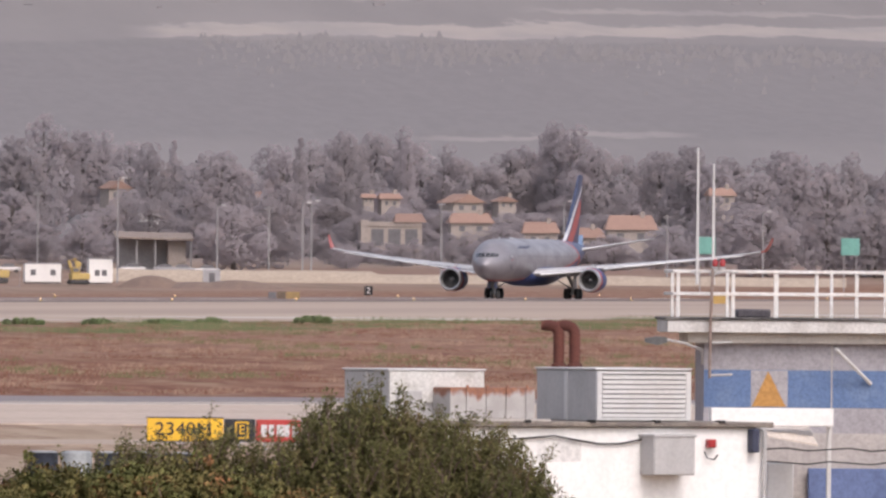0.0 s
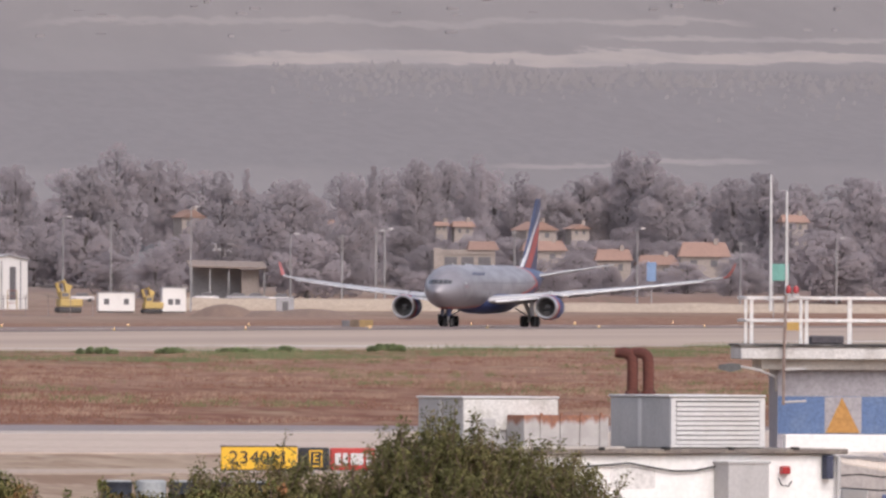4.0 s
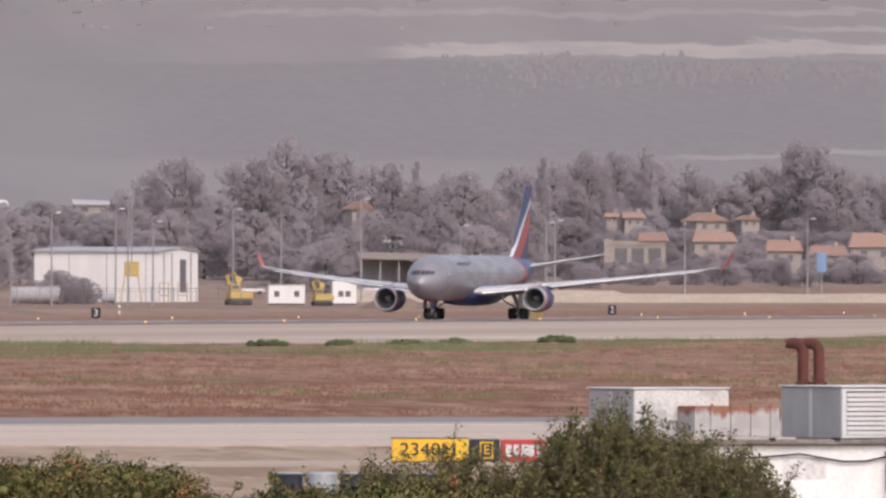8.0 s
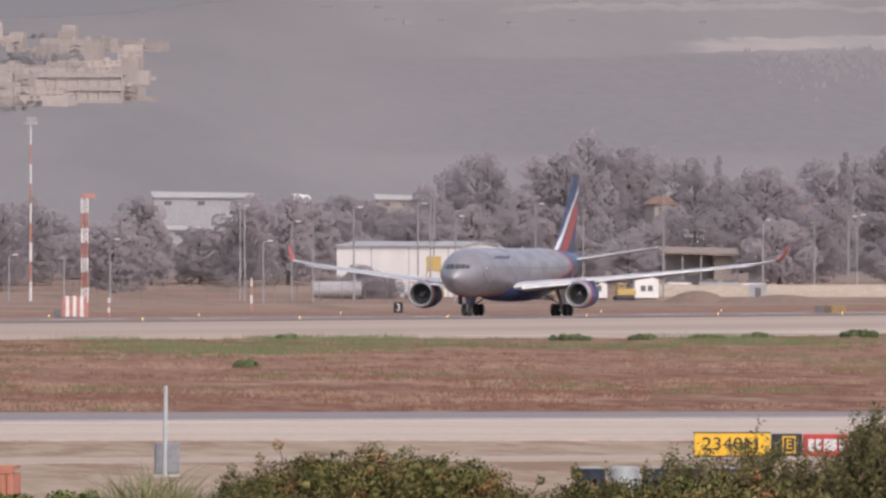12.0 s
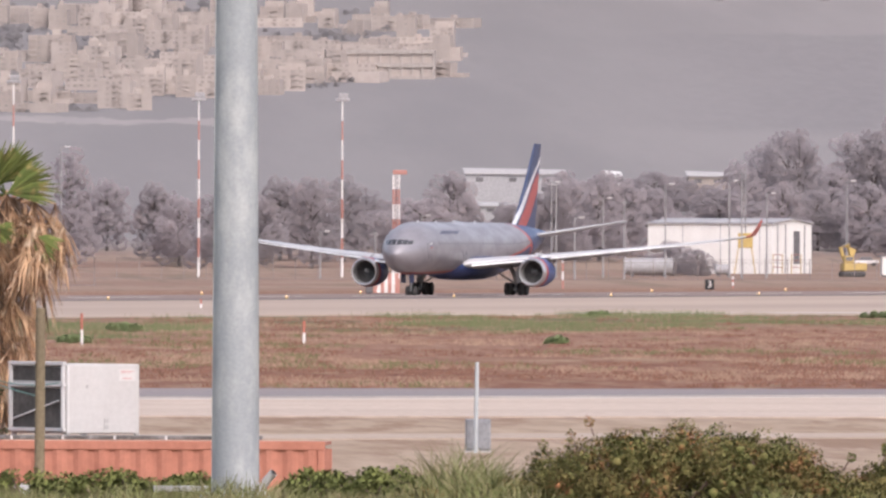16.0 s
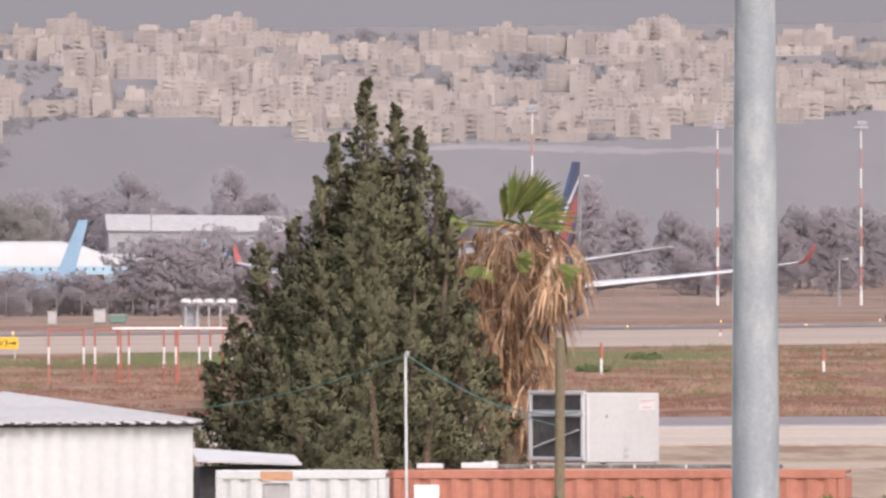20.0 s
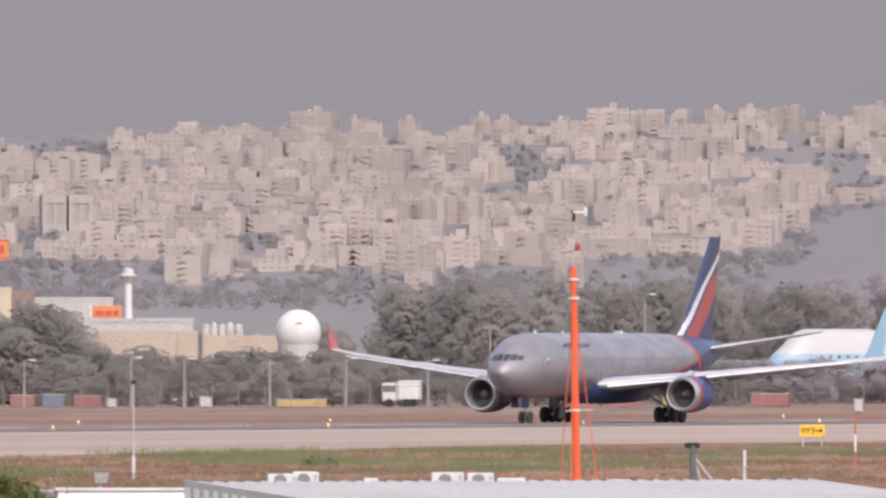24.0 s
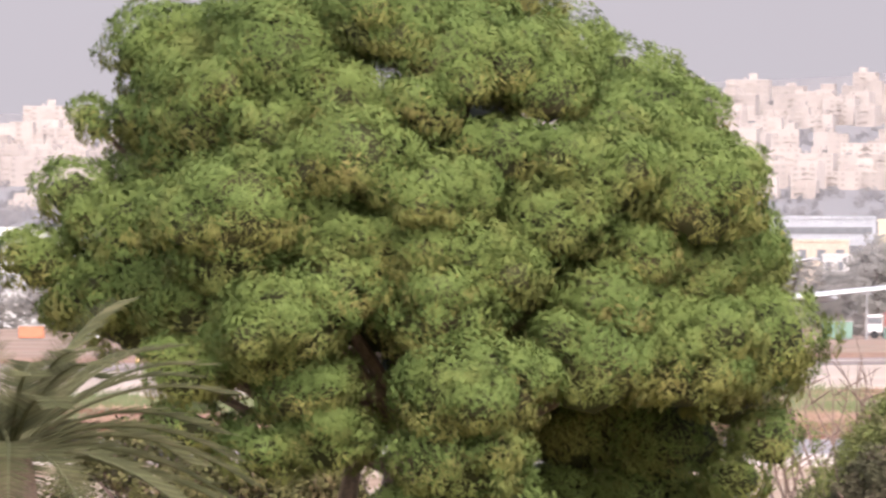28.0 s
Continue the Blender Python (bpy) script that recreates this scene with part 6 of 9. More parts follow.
def build_small_fixtures():
    # post with a grey cabinet
    m = spot(39.47, 450, 0, 2)
    p = thing("marker_post", m, "slim grey steel post beside a small cabinet", "post")
    part("post", Shape().tube([(0, 0, 0), (0.03, 0, 2.3)], [0.055, 0.05], 10), galv, p)
    cab = mat("cabinet_grey", (0.225, 0.225, 0.24), (0.27, 0.265, 0.27), 0.6, scale=2.0, fine=9)
    c = thing("small_cabinet", spot(38.9, 450.5, 0, 2), "small dull grey metal cabinet by a post", "cabinet")
    part("body", Shape().box(0, 0, 0.05, 0.64, 0.35, 0.86, 0.02), cab, c)
    part("door", Shape().box(0.03, -0.02, 0.1, 0.61, -0.003, 0.82, 0.008), cab, c)
    part("plinth", Shape().box(-0.03, -0.03, 0, 0.67, 0.38, 0.048), concrete_old, c)
    # dark drums and a parked car roof half hidden by the bushes
    dk = mat("drum_dark", (0.035, 0.04, 0.055), (0.08, 0.08, 0.09), 0.35, 0.3, scale=2)
    for k in range(5):
        d = thing("steel_drum", spot(63.4 + k * 1.9, 330 + 0.6 * (k % 2), 0, 10), "dark shiny steel drum among rubble behind the bush", "drum", "row of drums")
        part("shell", Shape().lathe([(0.26, 0), (0.29, 0.02), (0.29, 0.5), (0.305, 0.52), (0.29, 0.54), (0.29, 1.0), (0.305, 1.02), (0.29, 1.04), (0.29, 1.5), (0.3, 1.54), (0.27, 1.55)], 20), galv if k == 1 else dk, d, "bare shiny steel" if k == 1 else "", True)
        part("lid", Shape().lathe([(0.02, 1.545), (0.26, 1.545), (0.26, 1.575), (0.02, 1.58)], 20), galv, d)
    g = np.random.default_rng(4)
    for k in range(9):
        w = g.uniform(0.15, 0.35)
        solo("rubble_block", Shape().box(-w, -w * 0.7, 0, w, w * 0.7, w * 1.1, 0.05), concrete_old, spot(57.5 + k * 1.0, 331 + g.uniform(-2, 2), 0.0, g.uniform(0, 90)), "pale broken concrete block", "rubble", "rubble blocks")

    # the tall galvanised lamp mast
    m = spot(25.98, 190, gz(190 * math.sin(0.02598), 190 * math.cos(0.02598)))
    base = 2.55 - m.translation.z
    t = thing("lamp_mast", m, "tall tapered galvanised steel lamp mast bolted to a flange", "lamp mast")
    part("mast", Shape().lathe([(0.252, base), (0.244, base + 1.5), (0.218, base + 5.2), (0.19, base + 9), (0.12, base + 16)], 32), mat("galvanised_mast", (0.305, 0.318, 0.33), (0.43, 0.435, 0.435), 0.6, 0.1, scale=3.4, fine=26, amt=0.8, grain=0.08, streak=(1, 1, 0.45)), t, "spangled grey zinc mast", True)
    part("flange", Shape().lathe([(0.2, base - 0.05), (0.38, base - 0.05), (0.38, base - 0.005), (0.2, base - 0.003)], 32), galv, t, "round bolted flange")
    part("pedestal", Shape().box(-0.45, -0.45, -0.3, 0.45, 0.45, base - 0.053, 0.03), concrete_old, t, "concrete pedestal")
    part("seam", Shape().box(-0.262, -0.02, base, -0.2, 0.02, base + 5.5, 0.0), galv, t, "welded lengthwise seam", m=pose(0, 0, 0, 0, 0.33, 0))
    for k in range(8):
        a = 2 * math.pi * (k + 0.5) / 8
        part("bolt", Shape().tube([(0.33 * math.cos(a), 0.33 * math.sin(a), base - 0.04), (0.33 * math.cos(a), 0.33 * math.sin(a), base + 0.05)], 0.025, 6), galv, t)
    hose = thing("plastic_pipe", spot(27.2, 189, 2.3), "short grey plastic pipe leaning by the mast", "pipe")
    part("pipe", Shape().tube([(-0.16, 0, 0.0), (0.1, 0, 0.42), (0.17, -0.05, 0.5)], 0.045, 12), grey_metal, hose, "", True)
    part("pipe_mouth", Shape().lathe([(0.0, 0), (0.036, 0), (0.036, 0.004), (0.0, 0.005)], 12), dark_gap, hose, m=pose(0.172, -0.053, 0.503, 50, 0, 60))
    brace = thing("steel_angle", spot(22.9, 192, 2.25), "dark bent steel offcut lying in the weeds", "scrap")
    part("bar", Shape().box(-0.3, -0.05, 0.3, 0.3, 0.05, 0.37, 0.01).box(-0.02, -0.04, 0, 0.04, 0.04, 0.298, 0.01), grey_metal, brace)


# ---- containers, cooling unit, poles and wires ----
def container(m, length, height, paint, label, end_paint=None):
    c = thing("shipping_container", m, label, "container", "shipping containers")
    w = 2.44
    part("side_wall", Shape().wave(0.08, length - 0.08, 0.16, height - 0.12, 0.04, 0.28, 0.035), paint, c, "corrugated steel side")
    part("end_wall", Shape().wave(0.08, w - 0.08, 0.16, height - 0.12, 0.04, 0.28, 0.035), end_paint or paint, c, "corrugated steel end", m=pose(0, w, 0, 0, 0, -90))
    part("end_wall", Shape().wave(0.08, w - 0.08, 0.16, height - 0.12, 0.04, 0.28, 0.035), paint, c, "", m=pose(length, 0, 0, 0, 0, 90))
    part("back_wall", Shape().box(0.08, w - 0.05, 0.16, length - 0.08, w, height - 0.12), paint, c)
    part("roof", Shape().box(0.02, 0.02, height - 0.06, length - 0.02, w - 0.02, height - 0.02), paint, c)
    for z in (0, height - 0.12):
        part("rail", Shape().box(0.0, 0.0, z, length, 0.07, z + 0.12, 0.01), paint, c)
    for x in (0, length - 0.1):
        part("corner_post", Shape().box(x, -0.006, 0.12, x + 0.1, 0.09, height - 0.121, 0.01), paint, c)
    return c


def build_yard():
    orange = mat("container_orange", (0.43, 0.175, 0.12), (0.33, 0.13, 0.09), 0.75, scale=1.1, fine=10, amt=0.7, grain=0.1, streak=(1, 1, 0.3))
    rusty = mat("container_rust", (0.26, 0.10, 0.07), (0.16, 0.07, 0.05), 0.85, scale=1.5, fine=14, amt=0.8)
    c = container(spot(5.6, 240, -0.02, -4), 6.1, 2.60, orange, "faded orange shipping container with a rusty end", rusty)
    container(spot(2.3, 243.6, -0.05, -2), 6.1, 2.58, rusty, "rust brown shipping container behind the orange one")
    part("repair_patch", Shape().box(0.28, -0.035, 1.95, 0.62, -0.002, 2.4, 0.004), white_wall, c, "pale repair patch")
    c2 = container(spot(-4.4, 238, 0.02, -2), 2.28, 2.58, white_metal, "white corrugated storage container beside the orange one")
    box = thing("window_cooler", spot(-1.75, 236.5, 2.02, 0), "rusty window cooler with a tan lid before a container", "air conditioner")
    part("housing", Shape().box(0, 0, 0, 0.36, 0.5, 0.42, 0.02), rusty_grey, box)
    part("lid", Shape().loft([[(-0.03, -0.06, 0.46), (-0.03, 0.5, 0.56), (-0.03, 0.5, 0.58), (-0.03, -0.06, 0.48)], [(0.40, -0.06, 0.46), (0.40, 0.5, 0.56), (0.40, 0.5, 0.58), (0.40, -0.06, 0.48)]]), mat("tan_lid", (0.45, 0.24, 0.12), rough=0.8), box, "tan sloping lid")
    part("stand", Shape().box(0.02, 0.1, -2.02, 0.1, 0.2, -0.005).box(0.26, 0.1, -2.02, 0.34, 0.2, -0.005), grey_metal, box)
    # things on the container roof
    strip = thing("roof_plank", spot(10.0, 241.2, 2.585, -4), "dark edged planks lying on a container roof", "plank")
    part("plank", Shape().box(0, 0, 0, 4.2, 0.5, 0.05, 0.008), mat("dark_plank", (0.10, 0.095, 0.09), (0.3, 0.29, 0.28), 0.9, scale=3, amt=0.6), strip)
    for k in range(6):
        part("clip", Shape().box(0.1 + k * 0.7, -0.02, 0.0, 0.13 + k * 0.7, -0.002, 0.05), white_metal, strip)
    for b, w, h in ((6.9, 0.35, 0.07), (9.4, 0.45, 0.08), (10.6, 0.2, 0.1)):
        solo("pale_scrap_board", Shape().box(0, 0, 0, w, 0.3, h, 0.01), white_metal, spot(b, 241.0, 2.585, -4), "pale board lying on a container roof", "board", "roof scraps")
    u = thing("cooling_unit", spot(16.45, 243.0, 2.64, 0) @ pose(0, 0, 0, 0, 0, 34), "large white industrial cooling unit with an open side", "air conditioner")
    W, Dp, H = 1.21, 1.36, 0.95
    pale = mat("unit_white", (0.50, 0.485, 0.475), (0.43, 0.41, 0.40), 0.55, scale=1.2, fine=12, grain=0.05, streak=(1, 1, 0.4))
    part("casing", Shape().box(0.0, 0, 0, W, Dp, H, 0.012), pale, u, "off-white sheet casing")
    lp = part("label_plate", Shape().box(0.86, -0.005, 0.72, 1.14, -0.001, 0.88), white_metal, u, "white label plate")
    part("label_bar", Shape().box(0.89, -0.008, 0.845, 1.11, -0.0055, 0.855).box(0.89, -0.008, 0.825, 1.05, -0.0055, 0.833).box(0.92, -0.008, 0.75, 1.08, -0.0055, 0.76), mat("label_red", (0.5, 0.22, 0.2), rough=0.5), lp, "red writing as plain bars")
    for x, z in ((0.62, 0.14), (0.62, 0.06)):
        part("socket", Shape().box(x, -0.01, z, x + 0.07, -0.002, z + 0.06), grey_metal, u)
    part("hinge_strip", Shape().box(0.01, -0.012, 0.02, 0.04, -0.002, 0.93), white_metal, u)
    part("handle", Shape().box(0.33, -0.02, 0.62, 0.35, -0.002, 0.66), grey_metal, u)
    # Bays are flat panels; the shadow inside them is only their dark colour.
    part("open_bay", Shape().box(-0.006, 0.1, 0.72, -0.002, Dp - 0.06, 0.92).box(-0.006, 0.1, 0.08, -0.002, Dp - 0.06, 0.62), mat("bay_shadow", (0.07, 0.065, 0.06), (0.13, 0.12, 0.11), 0.9, scale=3), u, "dark panels painted as the shadow in open bays")
    for z in (0.03, 0.64, 0.94):
        part("bay_frame", Shape().box(-0.05, 0.0, z, -0.008, Dp, z + 0.045, 0.005), white_metal, u)
    for y in (0.02, Dp - 0.06):
        part("bay_frame", Shape().box(-0.05, y, 0.08, -0.008, y + 0.05, 0.935, 0.005), white_metal, u)
    part("shelf_bracket", Shape().tube([(-0.03, 0.15, 0.45), (-0.03, Dp - 0.1, 0.2)], 0.012, 6), white_metal, u)
    part("leg", Shape().box(0.0, 0.0, -0.055, 0.06, 0.06, -0.001).box(W - 0.06, 0, -0.055, W, 0.06, -0.001).box(0, Dp - 0.06, -0.055, 0.06, Dp, -0.001).box(W - 0.06, Dp - 0.06, -0.055, W, Dp, -0.001), grey_metal, u)
    # poles and wire
    wp = thing("wire_pole", spot(6.38, 239.0, 0, 0), "thin white pole carrying a sagging wire", "pole")
    part("pole", Shape().tube([(0, 0, 0), (-0.02, 0, 4.15)], [0.024, 0.018], 10), white_metal, wp)
    part("insulator", Shape().lathe([(0.015, 4.1), (0.03, 4.12), (0.03, 4.17), (0.015, 4.19)], 10), grey_metal, wp)
    wd = thing("wooden_pole", spot(14.9, 225, 0, 0), "weathered wooden pole in the yard", "pole")
    part("pole", Shape().tube([(0, 0, 0), (0.02, 0, 4.42)], [0.075, 0.062], 12), wood_pole, wd, "", True)
    part("cross_board", Shape().box(-0.32, -0.1, 1.9, 0.3, -0.07, 2.2, 0.01), grey_metal, wd, "grey board nailed to the pole")
    wire = thing("overhead_wire", Matrix(), "thin green sagging wire between poles", "wire")
    green = mat("wire_green", (0.07, 0.2, 0.16), rough=0.5)

    def hang(p, q, sag, r=0.008):
        p, q = Vector(p), Vector(q)
        pts = [p.lerp(q, k / 14) + Vector((0, 0, -sag * 4 * (k / 14) * (1 - k / 14))) for k in range(15)]
        part("strand", Shape().tube(pts, r, 5), green, wire)

    top = spot(6.38, 239.0, 4.14).translation
    post2 = spot(-22.9, 262, 3.95).translation
    hang(top, post2, 0.75)
    hang(top, spot(14.9, 225, 3.3).translation, 0.12)
    hang(spot(11.5, 244, 3.45).translation, spot(16.0, 241, 3.35).translation, 0.08, 0.008)


# ---- the white hall, sheds behind it, roof condensers ----
def ribbed_roof(x0, x1, y0, y1, z0, z1, n, flat, rise):
    """One sheet with raised ribs, sloping from (y0, z0) to (y1, z1)."""
    edge = []
    for k in range(n):
        a, p = x0 + (x1 - x0) * k / n, (x1 - x0) / n
        edge += [(a, 0.0), (a + p * flat * 0.94, 0.0), (a + p * flat, rise), (a + p * 0.96, rise)]
    edge.append((x1, 0.0))
    s = Shape()
    for (xa, ua), (xb, ub) in zip(edge, edge[1:]):
        s.face([(xa, y0, z0 + ua), (xb, y0, z0 + ub), (xb, y1, z1 + ub), (xa, y1, z1 + ua)])
        s.face([(xa, y0, z0 + ua + 0.025), (xb, y0, z0 + ub + 0.025), (xb, y1, z1 + ub + 0.025), (xa, y1, z1 + ua + 0.025)])
        for y, z in ((y0, z0), (y1, z1)):
            s.face([(xa, y, z + ua), (xb, y, z + ub), (xb, y, z + ub + 0.025), (xa, y, z + ua + 0.025)])
    return s


def build_hall():
    bx, by = 237.5 * math.sin(-0.0408), 237.5 * math.cos(-0.0408)
    L, Dp, he, hr = 9.8, 5.0, 3.2, 3.55
    m = pose(bx, by, 0, 0, 0, 32)
    h = thing("white_hall", m, "white corrugated metal hall with a shallow sloping roof", "building")
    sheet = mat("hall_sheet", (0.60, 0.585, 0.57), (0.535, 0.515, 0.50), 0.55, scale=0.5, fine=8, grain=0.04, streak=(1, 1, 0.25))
    roofm = mat("hall_roof", (0.53, 0.505, 0.49), (0.46, 0.435, 0.42), 0.6, 0.0, scale=0.5, fine=6, grain=0.06)
    part("front_wall", Shape().wave(0.06, L, 0, he - 0.02, 0.0, 0.29, 0.022, 0.3), sheet, h, "white ribbed sheet wall")
    # Lighter white than the front: sunlight on this end is in the colour.
    side = mat("hall_side_sunlit", (0.70, 0.68, 0.665), (0.62, 0.60, 0.585), 0.5, scale=0.5, fine=8, grain=0.05)
    for y0, y1, nm in ((0.0, Dp, "side_wall"),):
        s = Shape()
        n = 19
        for k in range(n):
            a, b = Dp * k / n, Dp * (k + 1) / n
            mid = (a + b) / 2
            prof = [(a, 0.0), (a + (b - a) * 0.36, 0.0), (a + (b - a) * 0.44, -0.14), (a + (b - a) * 0.90, -0.14), (b, 0.0)]
            for (ya, xa), (yb, xb) in zip(prof, prof[1:]):
                za, zb = (he + (hr - he) * q / Dp - 0.02 for q in (ya, yb))
                s.face([(xa, ya, 0), (xb, yb, 0), (xb, yb, zb), (xa, ya, za)])
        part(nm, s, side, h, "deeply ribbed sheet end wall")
    part("corner_trim", Shape().box(-0.09, -0.035, 0, 0.05, 0.05, he - 0.02, 0.006), white_metal, h)
    part("far_wall", Shape().box(L - 0.06, 0.04, 0, L, Dp, he - 0.05), sheet, h)
    part("rear_wall", Shape().box(0.02, Dp - 0.06, 0, L - 0.061, Dp - 0.005, hr - 0.05), sheet, h)
    rf = ribbed_roof(-0.08, L + 0.06, -0.16, Dp + 0.05, he - 0.005, hr, 40, 0.7, 0.03)
    part("roof", rf, roofm, h, "light grey ribbed metal roof")
    part("barge_board", Shape().loft([[(-0.13, -0.16, he - 0.12), (-0.085, -0.16, he - 0.12), (-0.085, -0.16, he + 0.06), (-0.13, -0.16, he + 0.06)], [(-0.13, Dp, hr - 0.12), (-0.085, Dp, hr - 0.12), (-0.085, Dp, hr + 0.07), (-0.13, Dp, hr + 0.07)]]), grey_metal, h, "grey edge flashing")
    # Eave shadow built as a near-black strip on the wall top.
    part("eave_shadow_strip", Shape().box(0.05, -0.035, he - 0.045, L, -0.03, he - 0.02), dark_gap, h, "dark strip painted as the shadow under the ribbed eave")
    for k in range(42):
        x = 0.12 + k * 0.235
        part("eave_closer", Shape().box(x, -0.165, he - 0.03, x + 0.12, -0.13, he + 0.005), dark_gap, h)
    # roof condensers stand on a flat roof behind the ridge
    for b, w, hh in ((-46.8, 0.42, 0.16), (-45.4, 0.37, 0.19), (-37.6, 0.46, 0.18), (-35.6, 0.38, 0.17), (-33.9, 0.4, 0.1), (-41.4, 0.2, 0.1), (-27.6, 0.3, 0.08)):
        c = thing("roof_condenser", spot(b, 252.5, 3.46, 0), "white outdoor condenser unit on a roof", "air conditioner", "roof condensers")
        part("casing", Shape().box(0, 0, 0, w, 0.3, hh + 0.02, 0.012), white_metal, c)
        if hh > 0.15:
            part("fan_grille", Shape().lathe([(0.02, -0.004), (0.085, -0.006), (0.095, 0.0), (0.02, 0.004)], 18, "y", (w * 0.42, -0.002, hh * 0.5)), mat("grille_grey", (0.22, 0.21, 0.21), rough=0.6), c, "round dark fan grille")
            part("valve_cover", Shape().box(w - 0.07, -0.015, 0.03, w - 0.02, -0.002, hh - 0.02), grey_metal, c)
        part("foot", Shape().box(0.03, 0.02, -0.3, 0.08, 0.26, -0.002).box(w - 0.08, 0.02, -0.3, w - 0.03, 0.26, -0.002), grey_metal, c)
    # pole with struts behind the ridge, and a thin white pole
    st = thing("strutted_post", spot(-22.9, 262, 0, 0), "dark steel post with slanting struts and wires", "post")
    part("post", Shape().tube([(0, 0, 0), (0, 0, 4.0)], 0.05, 8), mat("dark_steel", (0.13, 0.125, 0.125), rough=0.6), st)
    part("cap", Shape().box(-0.12, -0.04, 3.96, 0.1, 0.04, 4.04, 0.01), black, st)
    for dx in (0.5, 0.2):
        part("strut", Shape().tube([(0, 0, 3.85), (dx, 0.1, 3.2)], 0.02, 6), grey_metal, st)
    tp = thing("thin_pole", spot(-20.0, 262, 0, 0), "thin white pole behind the hall", "pole")
    part("pole", Shape().tube([(0, 0, 0), (0, 0, 3.93)], 0.022, 8), white_metal, tp)
    # shed with floodlight and awning
    sm = spot(-58.6, 257, 0, 6)
    s = thing("open_shed", sm, "white shed with a corrugated awning over a dark bay", "shed")
    part("parapet", Shape().box(0, 0, 2.86, 2.6, 0.14, 3.36, 0.012), white_wall, s, "white parapet wall")
    part("roof", Shape().box(-0.05, 0.145, 3.30, 2.6, 3, 3.36, 0.01), roofm, s)
    part("capping", Shape().box(-0.05, -0.04, 3.362, 2.65, 0.2, 3.41, 0.01), roofm, s)
    aw = ribbed_roof(0.2, 2.5, -1.0, -0.004, 2.62, 2.86, 14, 0.5, 0.025)
    part("awning", aw, roofm, s, "grey corrugated awning")
    # Near-black back sheet stands for the shade inside the bay.
    part("bay", Shape().box(0.1, 1.0, 0, 2.6, 1.1, 2.85), dark_gap, s, "dark open bay")
    part("counter", Shape().box(0.1, 0.3, 0, 2.6, 0.5, 2.28, 0.01), mat("bay_brown", (0.2, 0.16, 0.14), rough=0.9), s)
    for x in (0.35, 1.5, 2.4):
        part("post", Shape().box(x, -0.95, 0, x + 0.06, -0.89, 2.62, 0.005), grey_metal, s)
    for x in (0.55, 1.75):
        part("stay", Shape().tube([(x, -0.01, 3.25), (x + 0.45, -0.95, 2.75)], 0.025, 6), grey_metal, s)
    fl = thing("floodlight", sm @ pose(0.62, 0.02, 3.412), "grey floodlight on the shed parapet", "lamp")
    part("housing", Shape().loft([[(-0.1, -0.06, 0.05), (0.1, -0.06, 0.05), (0.13, -0.1, 0.24), (-0.13, -0.1, 0.24)], [(-0.08, 0.08, 0.07), (0.08, 0.08, 0.07), (0.1, 0.06, 0.2), (-0.1, 0.06, 0.2)]]), mat("flood_dark", (0.09, 0.09, 0.095), rough=0.5), fl)
    part("glass", Shape().loft([[(-0.09, -0.075, 0.065), (0.09, -0.075, 0.065), (0.115, -0.112, 0.225), (-0.115, -0.112, 0.225)], [(-0.09, -0.066, 0.065), (0.09, -0.066, 0.065), (0.115, -0.102, 0.225), (-0.115, -0.102, 0.225)]]), mat("flood_glass", (0.34, 0.335, 0.34), rough=0.15, spec=0.8), fl, "pale glass")
    part("yoke", Shape().box(-0.02, -0.02, -0.0, 0.02, 0.02, 0.06), grey_metal, fl)
    # lean shed roof by the other end
    ls = thing("tin_roof_shed", spot(-5.5, 246, 0, 3), "low tin-roofed shed beside the hall, its shadow painted into the wall", "shed")
    part("roof", Shape().loft([[(0, -0.3, 2.63), (0, 1.6, 2.78), (0, 1.6, 2.81), (0, -0.3, 2.66)], [(1.45, -0.3, 2.58), (1.45, 1.6, 2.68), (1.45, 1.6, 2.71), (1.45, -0.3, 2.61)]]), roofm, ls, "light tin roof sheet")
    # The wall's shadow is put into its near-black colour.
    part("wall", Shape().box(0.05, 0, 0, 1.35, 1.5, 2.56), mat("shed_shadow_dark", (0.06, 0.055, 0.055), rough=0.9), ls)
    # anemometer mast
    am = thing("anemometer_mast", spot(-29.45, 330, 0, 0), "orange-red steel mast with guy wires and wind sensors", "mast")
    part("mast", Shape().tube([(0.03, 0, 0), (0.0, 0, 3.4), (-0.06, 0, 7.0)], [0.085, 0.07, 0.055], 12), orange_red, am, "orange-red painted tube", True)
    part("top_rod", Shape().tube([(-0.06, 0, 7.0), (0.0, 0, 7.95)], 0.014, 6), grey_metal, am)
    part("warning_lamp", Shape().lathe([(0.03, 7.3), (0.055, 7.32), (0.05, 7.4), (0.02, 7.45)], 12, "z", (0.02, 0, 0)), red_lamp, am, "small red warning lamp")
    sens = part("wind_sensor", Shape().box(-0.09, -0.02, 8.0, 0.2, 0.02, 8.03).box(0.14, -0.015, 7.95, 0.2, 0.015, 8.11, 0.004), white_metal, am, "white wind vane")
    part("cups", Shape().lathe([(0.02, 7.84), (0.035, 7.85), (0.03, 7.99), (0.02, 8.0)], 10, "z", (-0.05, 0, 0)).box(-0.1, -0.02, 8.0, -0.06, 0.02, 8.05), black, sens, "black cup head")
    for z in (6.4, 4.32, 6.75):
        part("collar", Shape().lathe([(0.08, z), (0.1, z), (0.1, z + 0.04), (0.08, z + 0.04)], 12, "z", (-0.045, 0, 0)), white_metal, am)
    part("side_box", Shape().box(-0.32, -0.06, 4.18, -0.2, 0.06, 4.42, 0.01), black, am, "small black and white instrument box")
